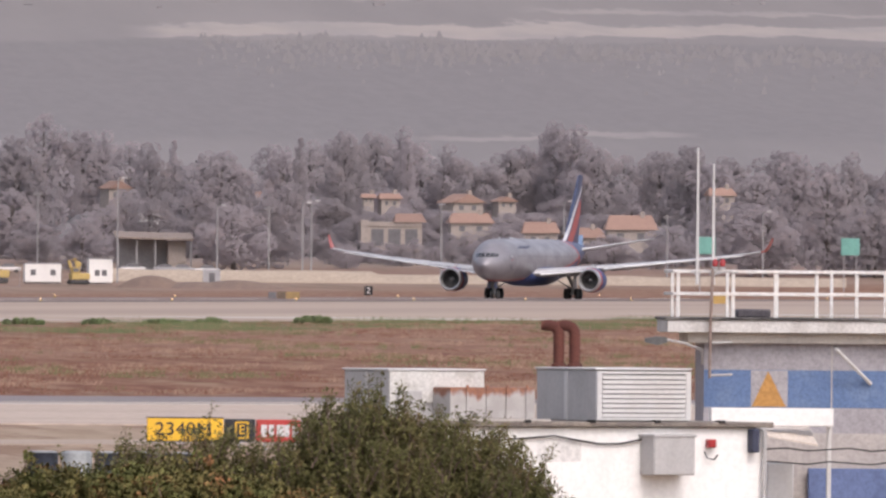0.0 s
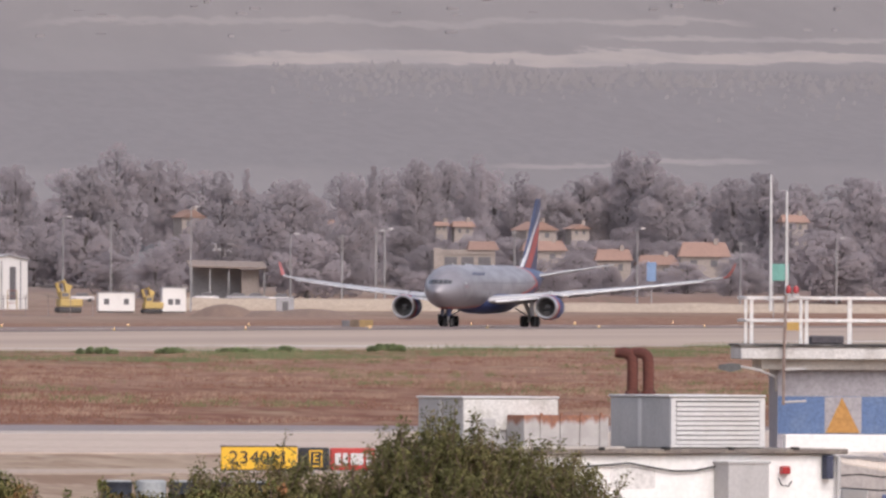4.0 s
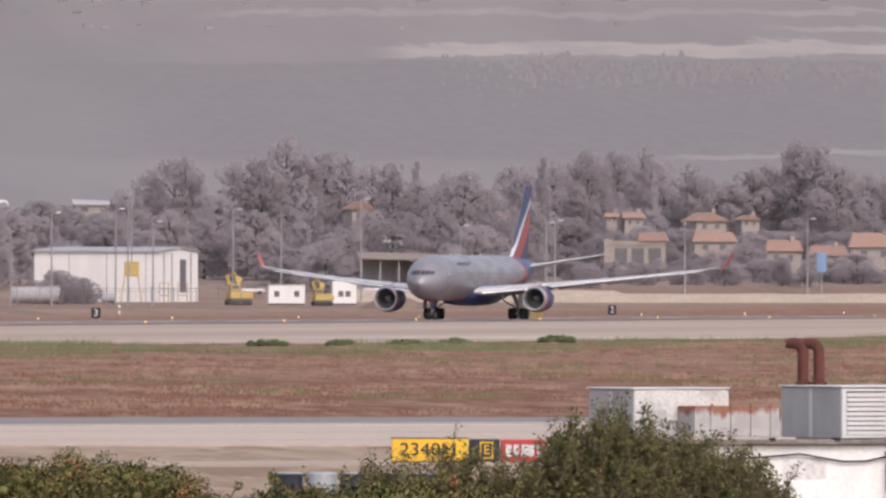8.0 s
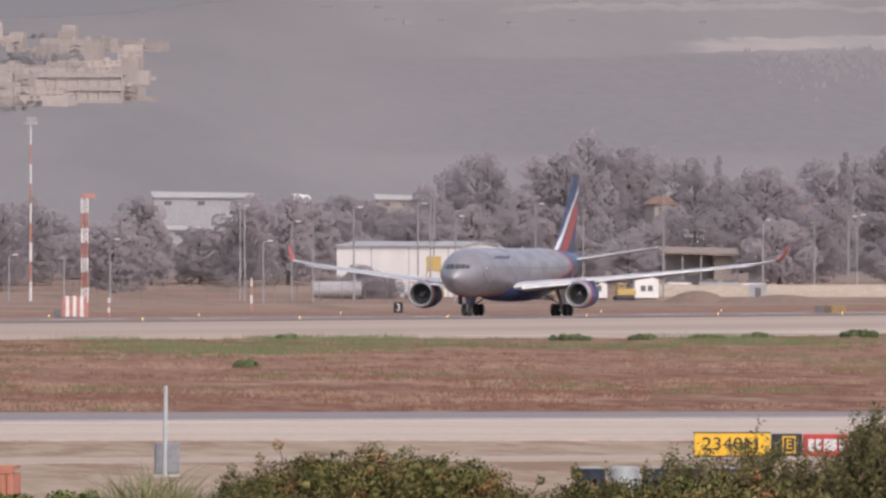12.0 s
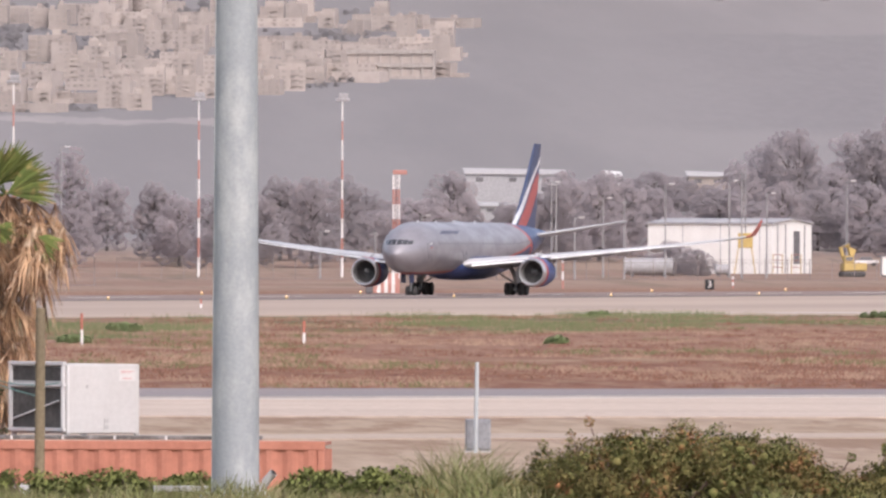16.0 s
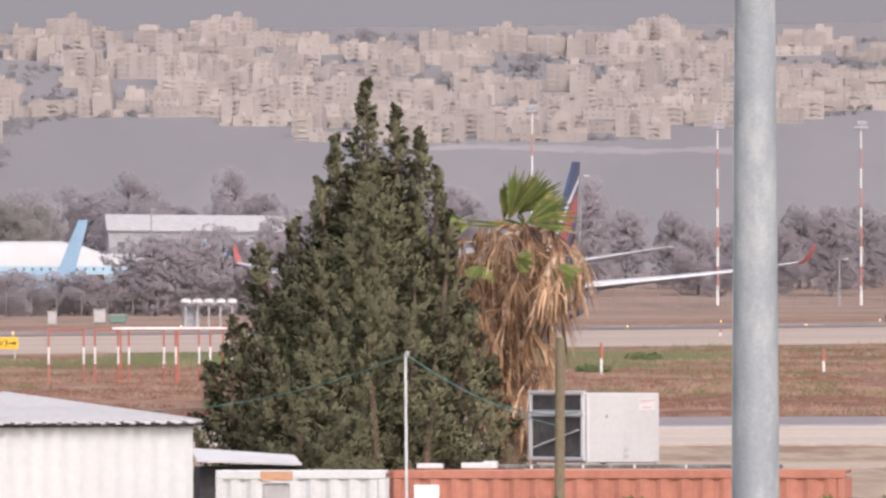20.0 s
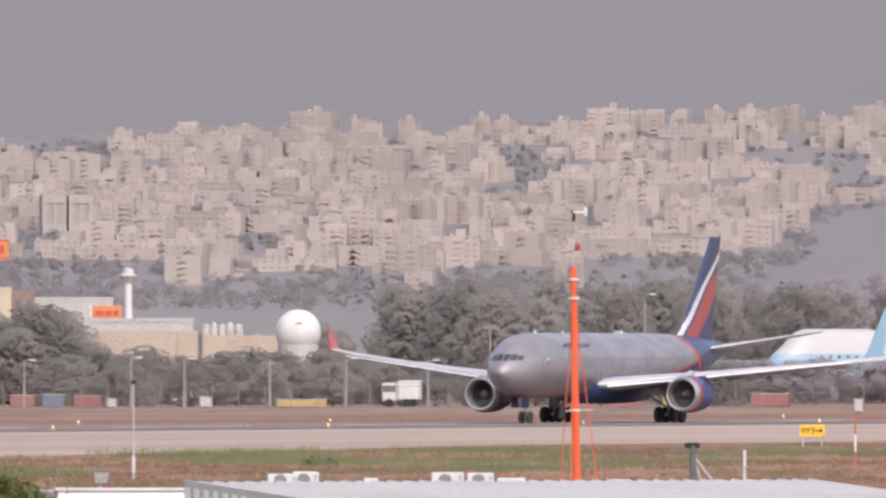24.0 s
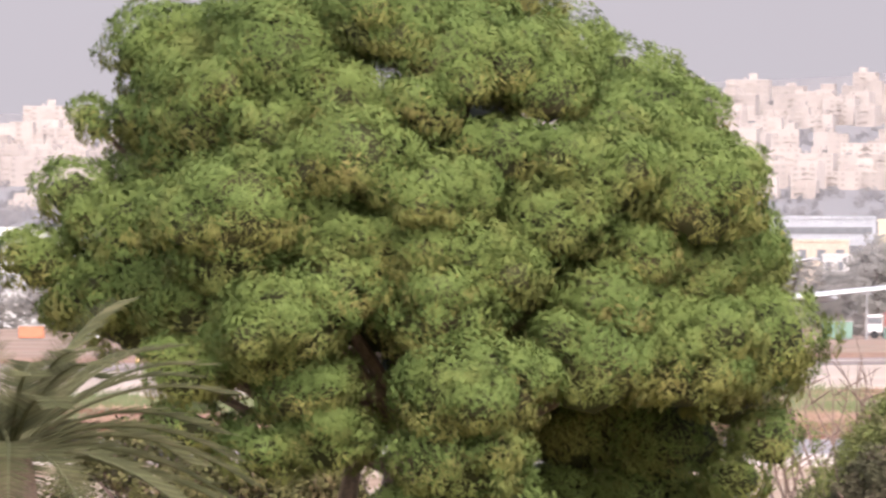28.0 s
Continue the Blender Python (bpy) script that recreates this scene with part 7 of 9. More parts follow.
    part("cross_arm", Shape().tube([(-0.25, 0, 4.32), (0.3, 0, 4.35)], 0.014, 6), grey_metal, am)
    for dx, dy in ((-0.38, 0.3), (0.52, 0.4), (-0.12, -1.2)):
        part("guy_wire", Shape().tube([(-0.05, 0, 6.4), (dx, dy, 2.0)], 0.01, 5), orange_red, am, "thin red guy wire")
    # thin mast out on the grass
    tm = thing("instrument_mast", spot(-54.36, 805, 0, 0), "thin pale instrument mast on the grass", "mast")
    part("tube", Shape().tube([(0, 0, 0), (0, 0, 1.0), (0, 0, 4.3)], [0.06, 0.045, 0.03], 8), galv, tm)
    part("lower_tube", Shape().lathe([(0.07, 0.3), (0.08, 0.32), (0.08, 1.0), (0.07, 1.02)], 10), white_metal, tm, "white painted foot")
    part("head", Shape().box(-0.12, -0.08, 4.3, 0.12, 0.08, 4.45, 0.01), black, tm)
    # white vent pipe by the bush
    vp = thing("vent_pipe", spot(-62.2, 240, 0, 0) @ pose(0, 0, 0, 0, -2.5, 0), "white steel vent pipe behind the bush", "pipe")
    part("pipe", Shape().lathe([(0.165, 0), (0.165, 4.5), (0.13, 4.52), (0.12, 4.4)], 24), white_metal, vp, "", True)
    part("mouth", Shape().lathe([(0.0, 4.41), (0.125, 4.41), (0.125, 4.415), (0.0, 4.416)], 20), dark_gap, vp)
    part("marking", Shape().box(-0.07, -0.175, 4.1, -0.04, -0.16, 4.4).box(-0.13, -0.14, 4.15, -0.11, -0.12, 4.3), black, vp, "dark marking as plain bars")
    # gravel heap
    g = np.random.default_rng(8)
    V, F, nx, ny = [], [], 60, 24
    for j in range(ny + 1):
        for i in range(nx + 1):
            u, v = i / nx * 2 - 1, j / ny * 2 - 1
            e = max(0.0, 1 - abs(u) ** 2.2 - 0.5 * v * v)
            x, y = u * 2.4, v * 1.2
            z = 0.95 * e ** 0.75 * (0.78 + 0.22 * math.sin(u * 2.1 + 0.6)) + 0.06 * noise.noise((x * 2.2, y * 2.2, 5)) + 0.025 * noise.noise((x * 9, y * 9, 1))
            V.append((x, y, z))
    for j in range(ny):
        for i in range(nx):
            a = j * (nx + 1) + i
            F.append((a, a + 1, a + nx + 2, a + nx + 1))
    gravel = mat("gravel_buff", (0.46, 0.36, 0.26), (0.36, 0.28, 0.2), 0.95, scale=2, fine=28, amt=0.7, grain=0.3, bump=0.7)
    hp = solo("gravel_heap", quads("gravel_heap", V, F, gravel), gravel, spot(-51.5, 172, gz(0, 172) - 0.24), "heap of buff gravel and sand", "gravel heap")
    st2 = Shape()
    for k in range(700):
        u, v = g.uniform(-0.95, 0.95), g.uniform(-1, 0.6)
        e = max(0.0, 1 - abs(u) ** 2.2 - 0.5 * v * v)
        z = 0.95 * e ** 0.75 * (0.78 + 0.22 * math.sin(u * 2.1 + 0.6))
        w = g.uniform(0.01, 0.035)
        x, y = u * 2.4, v * 1.2
        st2.box(x - w, y - w, z - w, x + w, y + w * 0.8, z + w * 0.8)
    ob = part("loose_stones", st2, mat("stone_buff", (0.5, 0.4, 0.3), (0.35, 0.28, 0.22), 0.95, scale=5, island=0.3), hp)
    tagged(ob, kind="stuff")


build_airfield_sign()
build_small_fixtures()
build_yard()
build_hall()


# ---- beyond the runway ----
def up_at(b, d):
    return gz(d * math.sin(b / 1000), d * math.cos(b / 1000))


def on(b, d, rz=0.0, dz=0.0):
    return spot(b, d, up_at(b, d) + dz, rz)


def leafy(centres, radii, counts, size, seed, lean=(0, -0.5, 0.7), flat=0.8, aspect=0.42, fill=0.5):
    """Many small leaf sprays round clump centres, so many for each clump; shaded softly along one direction."""
    g = np.random.default_rng(seed)
    k = np.repeat(np.arange(len(centres)), counts)
    n = len(k)
    d = g.normal(size=(n, 3))
    d /= np.linalg.norm(d, axis=1)[:, None]
    r = np.asarray(radii, float)[k]
    p = np.asarray(centres, float)[k] + d * (r * g.uniform(fill, 1.12, n))[:, None] * np.array([1, 1, flat])
    nn = d * 0.32 + np.array(lean) + g.normal(size=(n, 3)) * 0.12
    nn /= np.linalg.norm(nn, axis=1)[:, None]
    a = np.cross(nn, g.normal(size=(n, 3))) + d * 0.5
    a /= np.linalg.norm(a, axis=1)[:, None]
    b = np.cross(nn, a)
    b /= np.linalg.norm(b, axis=1)[:, None]
    s = size * g.uniform(0.5, 1.5, n)[:, None]
    V = np.stack([p - a * s, p - b * s * aspect, p + a * s, p + b * s * aspect], 1).reshape(-1, 3)
    return V, np.arange(n * 4).reshape(-1, 4), np.repeat(nn, 4, 0)


def far_tree_meshes(material, trunk, seed):
    """Ten crowns of different habit, unit height, built once: limbs that carry loose leafy clumps."""
    out = []
    g = np.random.default_rng(seed)
    for k in range(10):
        cypress, wide, airy = k == 5, k in (2, 6, 8), k in (1, 4, 7, 9)
        cs, rs, sh = [], [], Shape()
        sh.tube([(0, 0, -0.05), (0.012, 0, 0.2), (-0.012, 0.01, 0.5), (0.0, 0, 0.86)], [0.026, 0.02, 0.013, 0.004], 6)
        if cypress:
            for z in np.linspace(0.10, 0.97, 24):
                r = 0.085 * math.sin(min(1.0, 1.25 * (1.04 - z)) * math.pi / 2) + 0.012
                cs.append((g.normal() * 0.012, g.normal() * 0.012, z))
                rs.append(r * g.uniform(0.75, 1.15))
        else:
            n = 34 if wide else 22 if airy else 28
            for q in range(n):
                f = (q + g.uniform(0.2, 0.8)) / n
                z = (0.24 if wide else 0.30) + 0.66 * f
                prof = math.sin(math.pi * min(1.0, (f * 0.82 + 0.16))) ** 0.6
                w = (0.37 if wide else 0.25 if airy else 0.29) * prof * g.uniform(0.35, 1.12)
                a = q * 2.39996 + g.uniform(-0.5, 0.5)
                c = (w * math.cos(a), w * math.sin(a) * 0.8, z + g.normal() * 0.03)
                cs.append(c)
                rs.append(g.uniform(0.095, 0.165) * (0.85 if airy else 1.0) * (1.15 - 0.5 * f))
                if q % 2 == 0:
                    root = 0.2 + 0.5 * f
                    sh.tube([(0, 0, root), (c[0] * 0.5, c[1] * 0.5, (root + c[2]) * 0.5 + 0.03), c], [0.010, 0.006, 0.002], 4)
            # low growth round the foot
            for q in range(5):
                a = q * 1.4 + k
                cs.append((0.2 * math.cos(a), 0.16 * math.sin(a), g.uniform(0.12, 0.24)))
                rs.append(g.uniform(0.09, 0.14))
        cnt = [int(max(24, 9400 * r * r)) for r in rs]
        V, F, N = leafy(cs, rs, cnt, 0.022, seed + 10 + k, (0, -0.9, 0.7), fill=0.93)
        crown = quads("crown", V, F, material, N)
        tk = sh.mesh("trunk")
        tk.materials.append(trunk)
        out.append((crown, tk))
    return out


# height of the tree line over the airfield, by bearing
skyline = curve([40, 47, 53.6, 54.9, 57.5, 59, 60, 63.2, 65.7, 67.9, 68.6, 70.5, 72.7, 77.5, 79, 81.3, 83.5, 84.1, 88.6, 89.9, 92.5, 95, 96.9, 100.1, 102, 104.9, 107.7, 118],
                [3.9, 4.2, 4.5, 6.0, 6.8, 5.8, 6.7, 7.8, 7.2, 6.9, 6.0, 6.5, 6.1, 6.3, 7.2, 7.5, 7.1, 6.3, 6.0, 7.3, 7.7, 6.8, 5.9, 6.5, 5.8, 6.4, 6.0, 6.1])


def build_far_trees():
    # Far haze is mixed into both leaf colours, dusty and green alike.
    dusty = soft_leaf("hazed_far_foliage", (0.352, 0.310, 0.320), (0.332, 0.298, 0.312), (0.395, 0.312, 0.298), 0.5, 2.0, 0.03, 0.12, 0.5)
    green = soft_leaf("hazed_grove_foliage", (0.292, 0.268, 0.250), (0.268, 0.250, 0.235), (0.315, 0.268, 0.245), 0.4, 2.0, 0.03, 0.12, 0.5)
    trunk = mat("far_trunk", (0.15, 0.13, 0.12), rough=0.9)
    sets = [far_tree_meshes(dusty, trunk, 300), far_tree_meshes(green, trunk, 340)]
    g = np.random.default_rng(320)
    road, fence, dark = "dusty grey-brown roadside trees", "low bushes along the fence", "dark green grove"
    bands = [
        (10, 44, 17, 2950, 3180, 3.1, 0.9, 0, road),
        (-20, 10, 22, 3215, 3320, 4.6, 1.1, 0, road),
        (44, 116, 46, 3040, 3160, 3.2, 1.3, 0, road),
        (79, 101, 26, 3080, 3140, 0.85, 0.6, 2, road),
        (64, 90, 22, 3160, 3185, 2.0, 0.8, 2, road),
        (98.6, 112, 13, 3160, 3185, 2.0, 0.8, 2, road),
        (78, 86.6, 12, 3285, 3315, 2.75, 0.4, 2, road),
        (88.8, 95, 8, 3285, 3315, 2.65, 0.3, 2, road),
        (-25.5, -8, 14, 2316, 2330, 0.24, 0.25, 0, fence),
        (-8.6, 0, 8, 2325, 2345, 2.5, 0.9, 0, fence),
        (-40, -14, 30, 2470, 2600, 4.1, 0.9, 1, dark),
        (-116, -42, 46, 2420, 2760, 1.9, 0.9, 1, dark),
        (-66.5, -57.5, 15, 2270, 2330, 2.6, 1.0, 1, dark),
        (-58, -41, 24, 2240, 2300, 0.55, 0.5, 1, dark),
        (-60, -20, 22, 2130, 2200, 0.15, 0.3, 1, fence)]
    special = [(50.4, 2770, 0.5, 6, 0), (51.9, 2765, 0.0, 8, 0), (49.2, 2775, -0.3, 2, 0), (77.7, 3250, 6.8, 5, 0), (83.8, 3250, 6.8, 5, 0), (70.6, 3270, 6.6, 5, 0), (38.2, 3050, 4.4, 2, 0), (32.0, 3050, 4.0, 1, 0), (28.4, 3060, 3.9, 3, 0), (16.6, 3000, 5.5, 4, 0), (-9.2, 3260, 6.0, 2, 0), (-3.4, 3260, 6.3, 2, 0),
               (-35.5, 2500, 5.4, 2, 1), (-31.0, 2520, 5.0, 0, 1), (-38.6, 2500, 4.2, 2, 1), (-22, 2500, 5.1, 6, 1)]
    todo = [(b, d, e, v, s, dark if s else road) for b, d, e, v, s in special]
    # the tall back row follows the skyline
    for k in range(58):
        b = 43.5 + 73 * (k + g.uniform(0.2, 0.8)) / 58
        todo.append((b, g.uniform(3200, 3420), skyline(b) - abs(g.normal()) * 0.55 + 0.15, int(g.choice([0, 1, 2, 3, 4, 6, 7, 8, 9])), 0, road))
    for b0, b1, n, d0, d1, e, sp, s, grp in bands:
        for k in range(n):
            b = b0 + (b1 - b0) * (k + g.uniform(0.1, 0.9)) / n
            todo.append((b, g.uniform(d0, d1), e + g.normal() * sp * 0.5, int(g.choice([0, 1, 2, 3, 4, 6, 7, 8, 9])), s, grp))
    for b, d, e, v, s, grp in todo:
        if 79.5 < b < 99.5 and d < 3350 and s != 2:
            d = 3360 + (d % 60)
        z0 = up_at(b, d) - 0.3
        h = 5.2 + e * d / 1000 - z0
        if h < 2:
            continue
        w = min(1.5, max(0.75, 15 / h)) * g.uniform(0.85, 1.2)
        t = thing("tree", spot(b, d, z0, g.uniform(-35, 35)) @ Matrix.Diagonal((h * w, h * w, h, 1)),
                  {fence: "low bush by the airfield fence, haze painted into its leaves", dark: "bushy tree in a grove by the fence, haze painted into its leaves"}.get(grp, "grey-brown bushy tree behind the airfield, haze painted into its leaves"), "tree", grp)
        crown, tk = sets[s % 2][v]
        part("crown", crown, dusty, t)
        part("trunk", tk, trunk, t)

    def stand(name, label, category, spots, material, per, size, seed, tall=0.8, lean=(0, -0.8, 0.9)):
        """Uncountable trees as one mesh: (x, y, z, size) each, three leafy clumps to a tree."""
        cs, rs = [], []
        h = np.random.default_rng(seed + 50)
        for x, y, z, s in spots:
            for q in range(3):
                cs.append((x + h.normal() * s * 0.45, y + h.normal() * s * 0.3, z + s * tall * (0.25 + 0.4 * q)))
                rs.append(s * (0.62 - 0.13 * q) * h.uniform(0.8, 1.2))
        V, F, N = leafy(cs, rs, [per] * len(cs), size, seed, lean, 0.9, 0.5, 0.9)
        solo(name, quads(name, V, F, material, N), material, Matrix(), label, category, kind="stuff")

    # trees of the hills and the town, haze mixed into their leaf colours
    hazed_wood = soft_leaf("hazed_hill_wood", (0.226, 0.207, 0.208), (0.218, 0.200, 0.201), (0.232, 0.211, 0.209), 0.4, 0.02, 0.03, thin=0.1)
    grove = soft_leaf("hazed_town_tree", (0.270, 0.249, 0.249), (0.250, 0.232, 0.235), (0.288, 0.260, 0.254), 0.4, 0.05, 0.03, thin=0.5)
    spots = []
    while len(spots) < 4200:
        b, e = g.uniform(-118, 35), g.uniform(3.2, 13.6)
        low, top = city_low(b), city_top(b)
        if not low + (-1.1 if b < -16 else 0.25) < e < top:
            continue
        # thick belt at the foot of the town, rows and patches higher up
        foot = smooth01(1.0 - (e - low + 0.6) / 2.4) if b < -16 else 0.0
        if noise.noise((b * 0.11, e * 1.25, 9)) > 0.12 or g.uniform() < 0.10 + 0.75 * foot:
            d = 3500 + (e - 3) * 100 - 14
            x, y = d * math.sin(b / 1000), d * math.cos(b / 1000)
            s = g.uniform(0.8, 2.1) * (1 + 0.4 * foot)
            spots.append((x, y, gz(x, y) - 0.2 * s, s))
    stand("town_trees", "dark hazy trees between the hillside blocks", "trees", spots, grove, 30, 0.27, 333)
    # the pointed pines below the pale field: tapered crowns with drooping, uneven tiers
    V, F, k = [], [], 7
    for q in range(1000):
        b = g.uniform(72, 118)
        e = 12.0 + 0.12 * math.sin(b * 0.9) - 0.012 * (b - 82) - abs(g.normal()) * 0.7
        d = 3500 + (e - 3) * 100
        x, y = d * math.sin(b / 1000), d * math.cos(b / 1000)
        z, h = gz(x, y) - 1.2, g.uniform(1.6, 3.0) * (1.35 if g.uniform() < 0.1 else 1.0)
        w = h * g.uniform(0.26, 0.4)
        rings = [(1.0, 0.0), (0.8, 0.45), (0.42, 0.75), (0.04, 1.0)]
        base = len(V)
        for r, up in rings:
            for j in range(k):
                t = 2 * math.pi * j / k
                wr = w * r * g.uniform(0.75, 1.25)
                V.append((x + wr * math.cos(t), y + wr * math.sin(t), z + h * (up + g.uniform(-0.05, 0.05))))
        for i in range(len(rings) - 1):
            F += [(base + i * k + j, base + i * k + (j + 1) % k, base + (i + 1) * k + (j + 1) % k, base + (i + 1) * k + j) for j in range(k)]
    N = np.tile(np.array([[0.0, -0.55, 0.83]]), (len(V), 1))
    solo("hill_tree_row", quads("hill_tree_row", V, F, hazed_wood, N), hazed_wood, Matrix(), "row of pointed hazy pines along the pale field", "trees", kind="stuff")


city_low = curve([-120, -75, -60, -45, -30, -24, -20, -14, -8, -3, 2, 8, 20, 30, 36, 43.4], [4.6, 4.6, 4.4, 4.0, 4.0, 4.4, 5.0, 8.6, 8.8, 8.0, 7.3, 7.3, 7.6, 8.6, 9.2, 9.6])
city_top = curve([-120, -112, -75, -60, -45, -20, -5, 8, 24, 30, 36, 37.6, 38.3, 40.6, 41.2, 42.8, 43.4], [9.4, 9.8, 11.7, 12.4, 13.1, 13.6, 13.7, 13.7, 13.6, 13.3, 13.0, 12.9, 10.8, 10.9, 11.8, 11.7, 10.2])


def apt_mesh(w, h, dp, cols, floors, g):
    """A block with recessed windows on the front and one side."""
    s = Shape()
    s.box(-w / 2, 0.25, -6, w / 2, dp, h, 0)
    cw, fh = w / cols, h / floors
    for i in range(cols):
        solid = g.uniform() < 0.22
        for j in range(floors):
            x0, z0 = -w / 2 + i * cw, j * fh
            a, b, c, d = x0 + cw * 0.24, x0 + cw * 0.76, z0 + fh * 0.36, z0 + fh * 0.78
            if solid:
                s.face([(x0, 0, z0), (x0 + cw, 0, z0), (x0 + cw, 0, z0 + fh), (x0, 0, z0 + fh)])
                continue
            s.face([(x0, 0, z0), (x0 + cw, 0, z0), (b, 0, c), (a, 0, c)])
            s.face([(x0 + cw, 0, z0), (x0 + cw, 0, z0 + fh), (b, 0, d), (b, 0, c)])
            s.face([(x0 + cw, 0, z0 + fh), (x0, 0, z0 + fh), (a, 0, d), (b, 0, d)])
            s.face([(x0, 0, z0 + fh), (x0, 0, z0), (a, 0, c), (a, 0, d)])
            for p, q in (((a, c), (b, c)), ((b, c), (b, d)), ((b, d), (a, d)), ((a, d), (a, c))):
                s.face([(p[0], 0, p[1]), (q[0], 0, q[1]), (q[0], 0.2, q[1]), (p[0], 0.2, p[1])])
            s.face([(a, 0.2, c), (b, 0.2, c), (b, 0.2, d), (a, 0.2, d)], 1)
    s.face([(-w / 2, 0, -6), (w / 2, 0, -6), (w / 2, 0, 0), (-w / 2, 0, 0)])
    for x in (-w / 2, w / 2):
        s.face([(x, 0, -6), (x, 0.25, -6), (x, 0.25, h), (x, 0, h)])
    s.face([(-w / 2, 0, h), (w / 2, 0, h), (w / 2, 0.25, h), (-w / 2, 0.25, h)])
    return s


def build_city():
    g = np.random.default_rng(400)
    # Haze is put into the town colours: panes almost as pale as walls.
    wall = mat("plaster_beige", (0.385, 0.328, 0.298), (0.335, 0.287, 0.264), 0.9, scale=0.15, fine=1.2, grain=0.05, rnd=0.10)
    pane = mat("hazed_window", (0.325, 0.28, 0.262), rough=0.6, grain=0.04)
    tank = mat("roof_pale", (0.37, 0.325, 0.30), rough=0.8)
    kinds = []
    for k in range(18):
        w, fl = g.uniform(4.0, 12), int(g.integers(3, 7))
        if k % 6 == 3:
            w, fl = g.uniform(13, 19), int(g.integers(3, 5))
        h = fl * 1.25
        cols = max(2, int(w / 1.5))
        dp = g.uniform(4, 8)
        s = apt_mesh(w, h, dp, cols, fl, g)
        if k % 3 != 1:
            for x in g.uniform(-w / 2, w / 2 - 1.8, 1 + k % 2):
                for j in range(1, fl):
                    s.box(x, -0.3, j * 1.25 - 0.02, x + 1.7, -0.01, j * 1.25 + 0.4)
        if k % 2:
            # lower wing set back at one side
            sx = 1 if k % 4 == 1 else -1
            x0, x1 = sorted((sx * (w / 2 + 0.01), sx * (w / 2 + g.uniform(1.5, 4))))
            s.box(x0, g.uniform(0.6, 2.5), -6, x1, dp, h * g.uniform(0.45, 0.8))
        if k % 5 == 2:
            s.box(-w / 2 + w * 0.2, 1.2, h + 0.01, w / 2, dp - 0.3, h + 1.4)
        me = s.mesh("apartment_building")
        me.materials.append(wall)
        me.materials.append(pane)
        x = g.uniform(-w / 2 + 0.2, w / 2 - 2.2)
        hut = Shape().box(x, 1.5, h - 0.05, x + g.uniform(1.0, 2.0), 3.5, h + g.uniform(0.7, 1.5)).mesh("stair_hut")
        hut.materials.append(wall)
        tk = Shape().lathe([(0.3, h), (0.3, h + 0.55), (0.05, h + 0.6)], 8, "z", (g.uniform(-w / 2 + 0.4, w / 2 - 0.4), 1.0, 0)).mesh("water_tank")
        tk.materials.append(tank)
        kinds.append((me, tk, hut))
    spots = []
    e = 4.0
    while e < 14.2:
        b = -118.0
        while b < 43.2:
            b += g.uniform(0.7, 2.1)
            ee = e + g.normal() * 0.28
            if city_low(b) <= ee <= city_top(b) - 0.35 and g.uniform() < 0.35 + 0.65 * smooth01((ee - city_low(b)) / (2.2 if b < -16 else 0.4)) and noise.noise((b * 0.11, ee * 1.25, 9)) < 0.20 and not (-26 < b < -4 and noise.noise((b * 0.09, e * 0.5, 3)) > 0.35):
                spots.append((b, ee))
        e += 0.60
    things, rest = 0, []
    proto = {}
    for b, e in spots:
        d = 3500 + (e - 3) * 100
        m = on(b, d, g.uniform(-22, 1), -1.2)
        k = int(g.integers(0, 18))
        if things < 290:
            if k not in proto:
                me, bal, hut = kinds[k]
                ob = solo("apartment_building", me, wall, m, "hazy beige apartment block with recessed windows on the hillside", "building", "hillside apartment blocks")
                part("water_tank", bal, tank, ob)
                part("stair_hut", hut, wall, ob)
                proto[k] = ob
            else:
                copy_thing(proto[k], m)
            things += 1
        else:
            rest.append((k, m))
    V, F, M, n = [], [], [], 0
    for k, m in rest:
        for me in (q for q in kinds[k] if q):
            co = np.empty(len(me.vertices) * 3)
            me.vertices.foreach_get("co", co)
            co = co.reshape(-1, 3) @ np.array(m.to_3x3()).T + np.array(m.translation)
            V.append(co)
            F += [tuple(n + i for i in p.vertices) for p in me.polygons]
            M += [p.material_index for p in me.polygons]
            n += len(co)
    # same haze-washed plaster for the joined blocks
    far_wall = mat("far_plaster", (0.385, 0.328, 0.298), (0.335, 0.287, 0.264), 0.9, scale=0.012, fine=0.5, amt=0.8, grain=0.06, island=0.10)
    me = bpy.data.meshes.new("far_town")
    me.from_pydata([tuple(v) for v in np.concatenate(V)], [], F)
    me.polygons.foreach_set("material_index", M)
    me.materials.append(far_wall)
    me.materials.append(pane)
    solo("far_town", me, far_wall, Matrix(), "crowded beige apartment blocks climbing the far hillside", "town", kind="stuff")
    # hamlets on the upper slope at the other end, greyed with painted haze, and the long arcade block
    s = Shape()
    for k in range(110):
        b, e = g.uniform(48, 116), g.uniform(14.0, 16.6)
        d = 3500 + (e - 3) * 100
        w, h = g.uniform(0.5, 1.6), g.uniform(0.3, 1.0)
        x, y = d * math.sin(b / 1000), d * math.cos(b / 1000)
        z = gz(x, y)
        s.box(x - w, y - 2, z - 1, x + w, y + 2, z + h)
    solo("upper_hamlets", s, mat("hazed_hamlet_wall", (0.252, 0.230, 0.229), (0.240, 0.220, 0.220), 0.9, scale=0.05, island=0.12), Matrix(), "scattered hazy houses high on the ridge", "houses", kind="stuff")
    ar = thing("arcade_block", on(34.6, 4130, -4, 0.5), "long pale block with an open arcade of bays", "building")
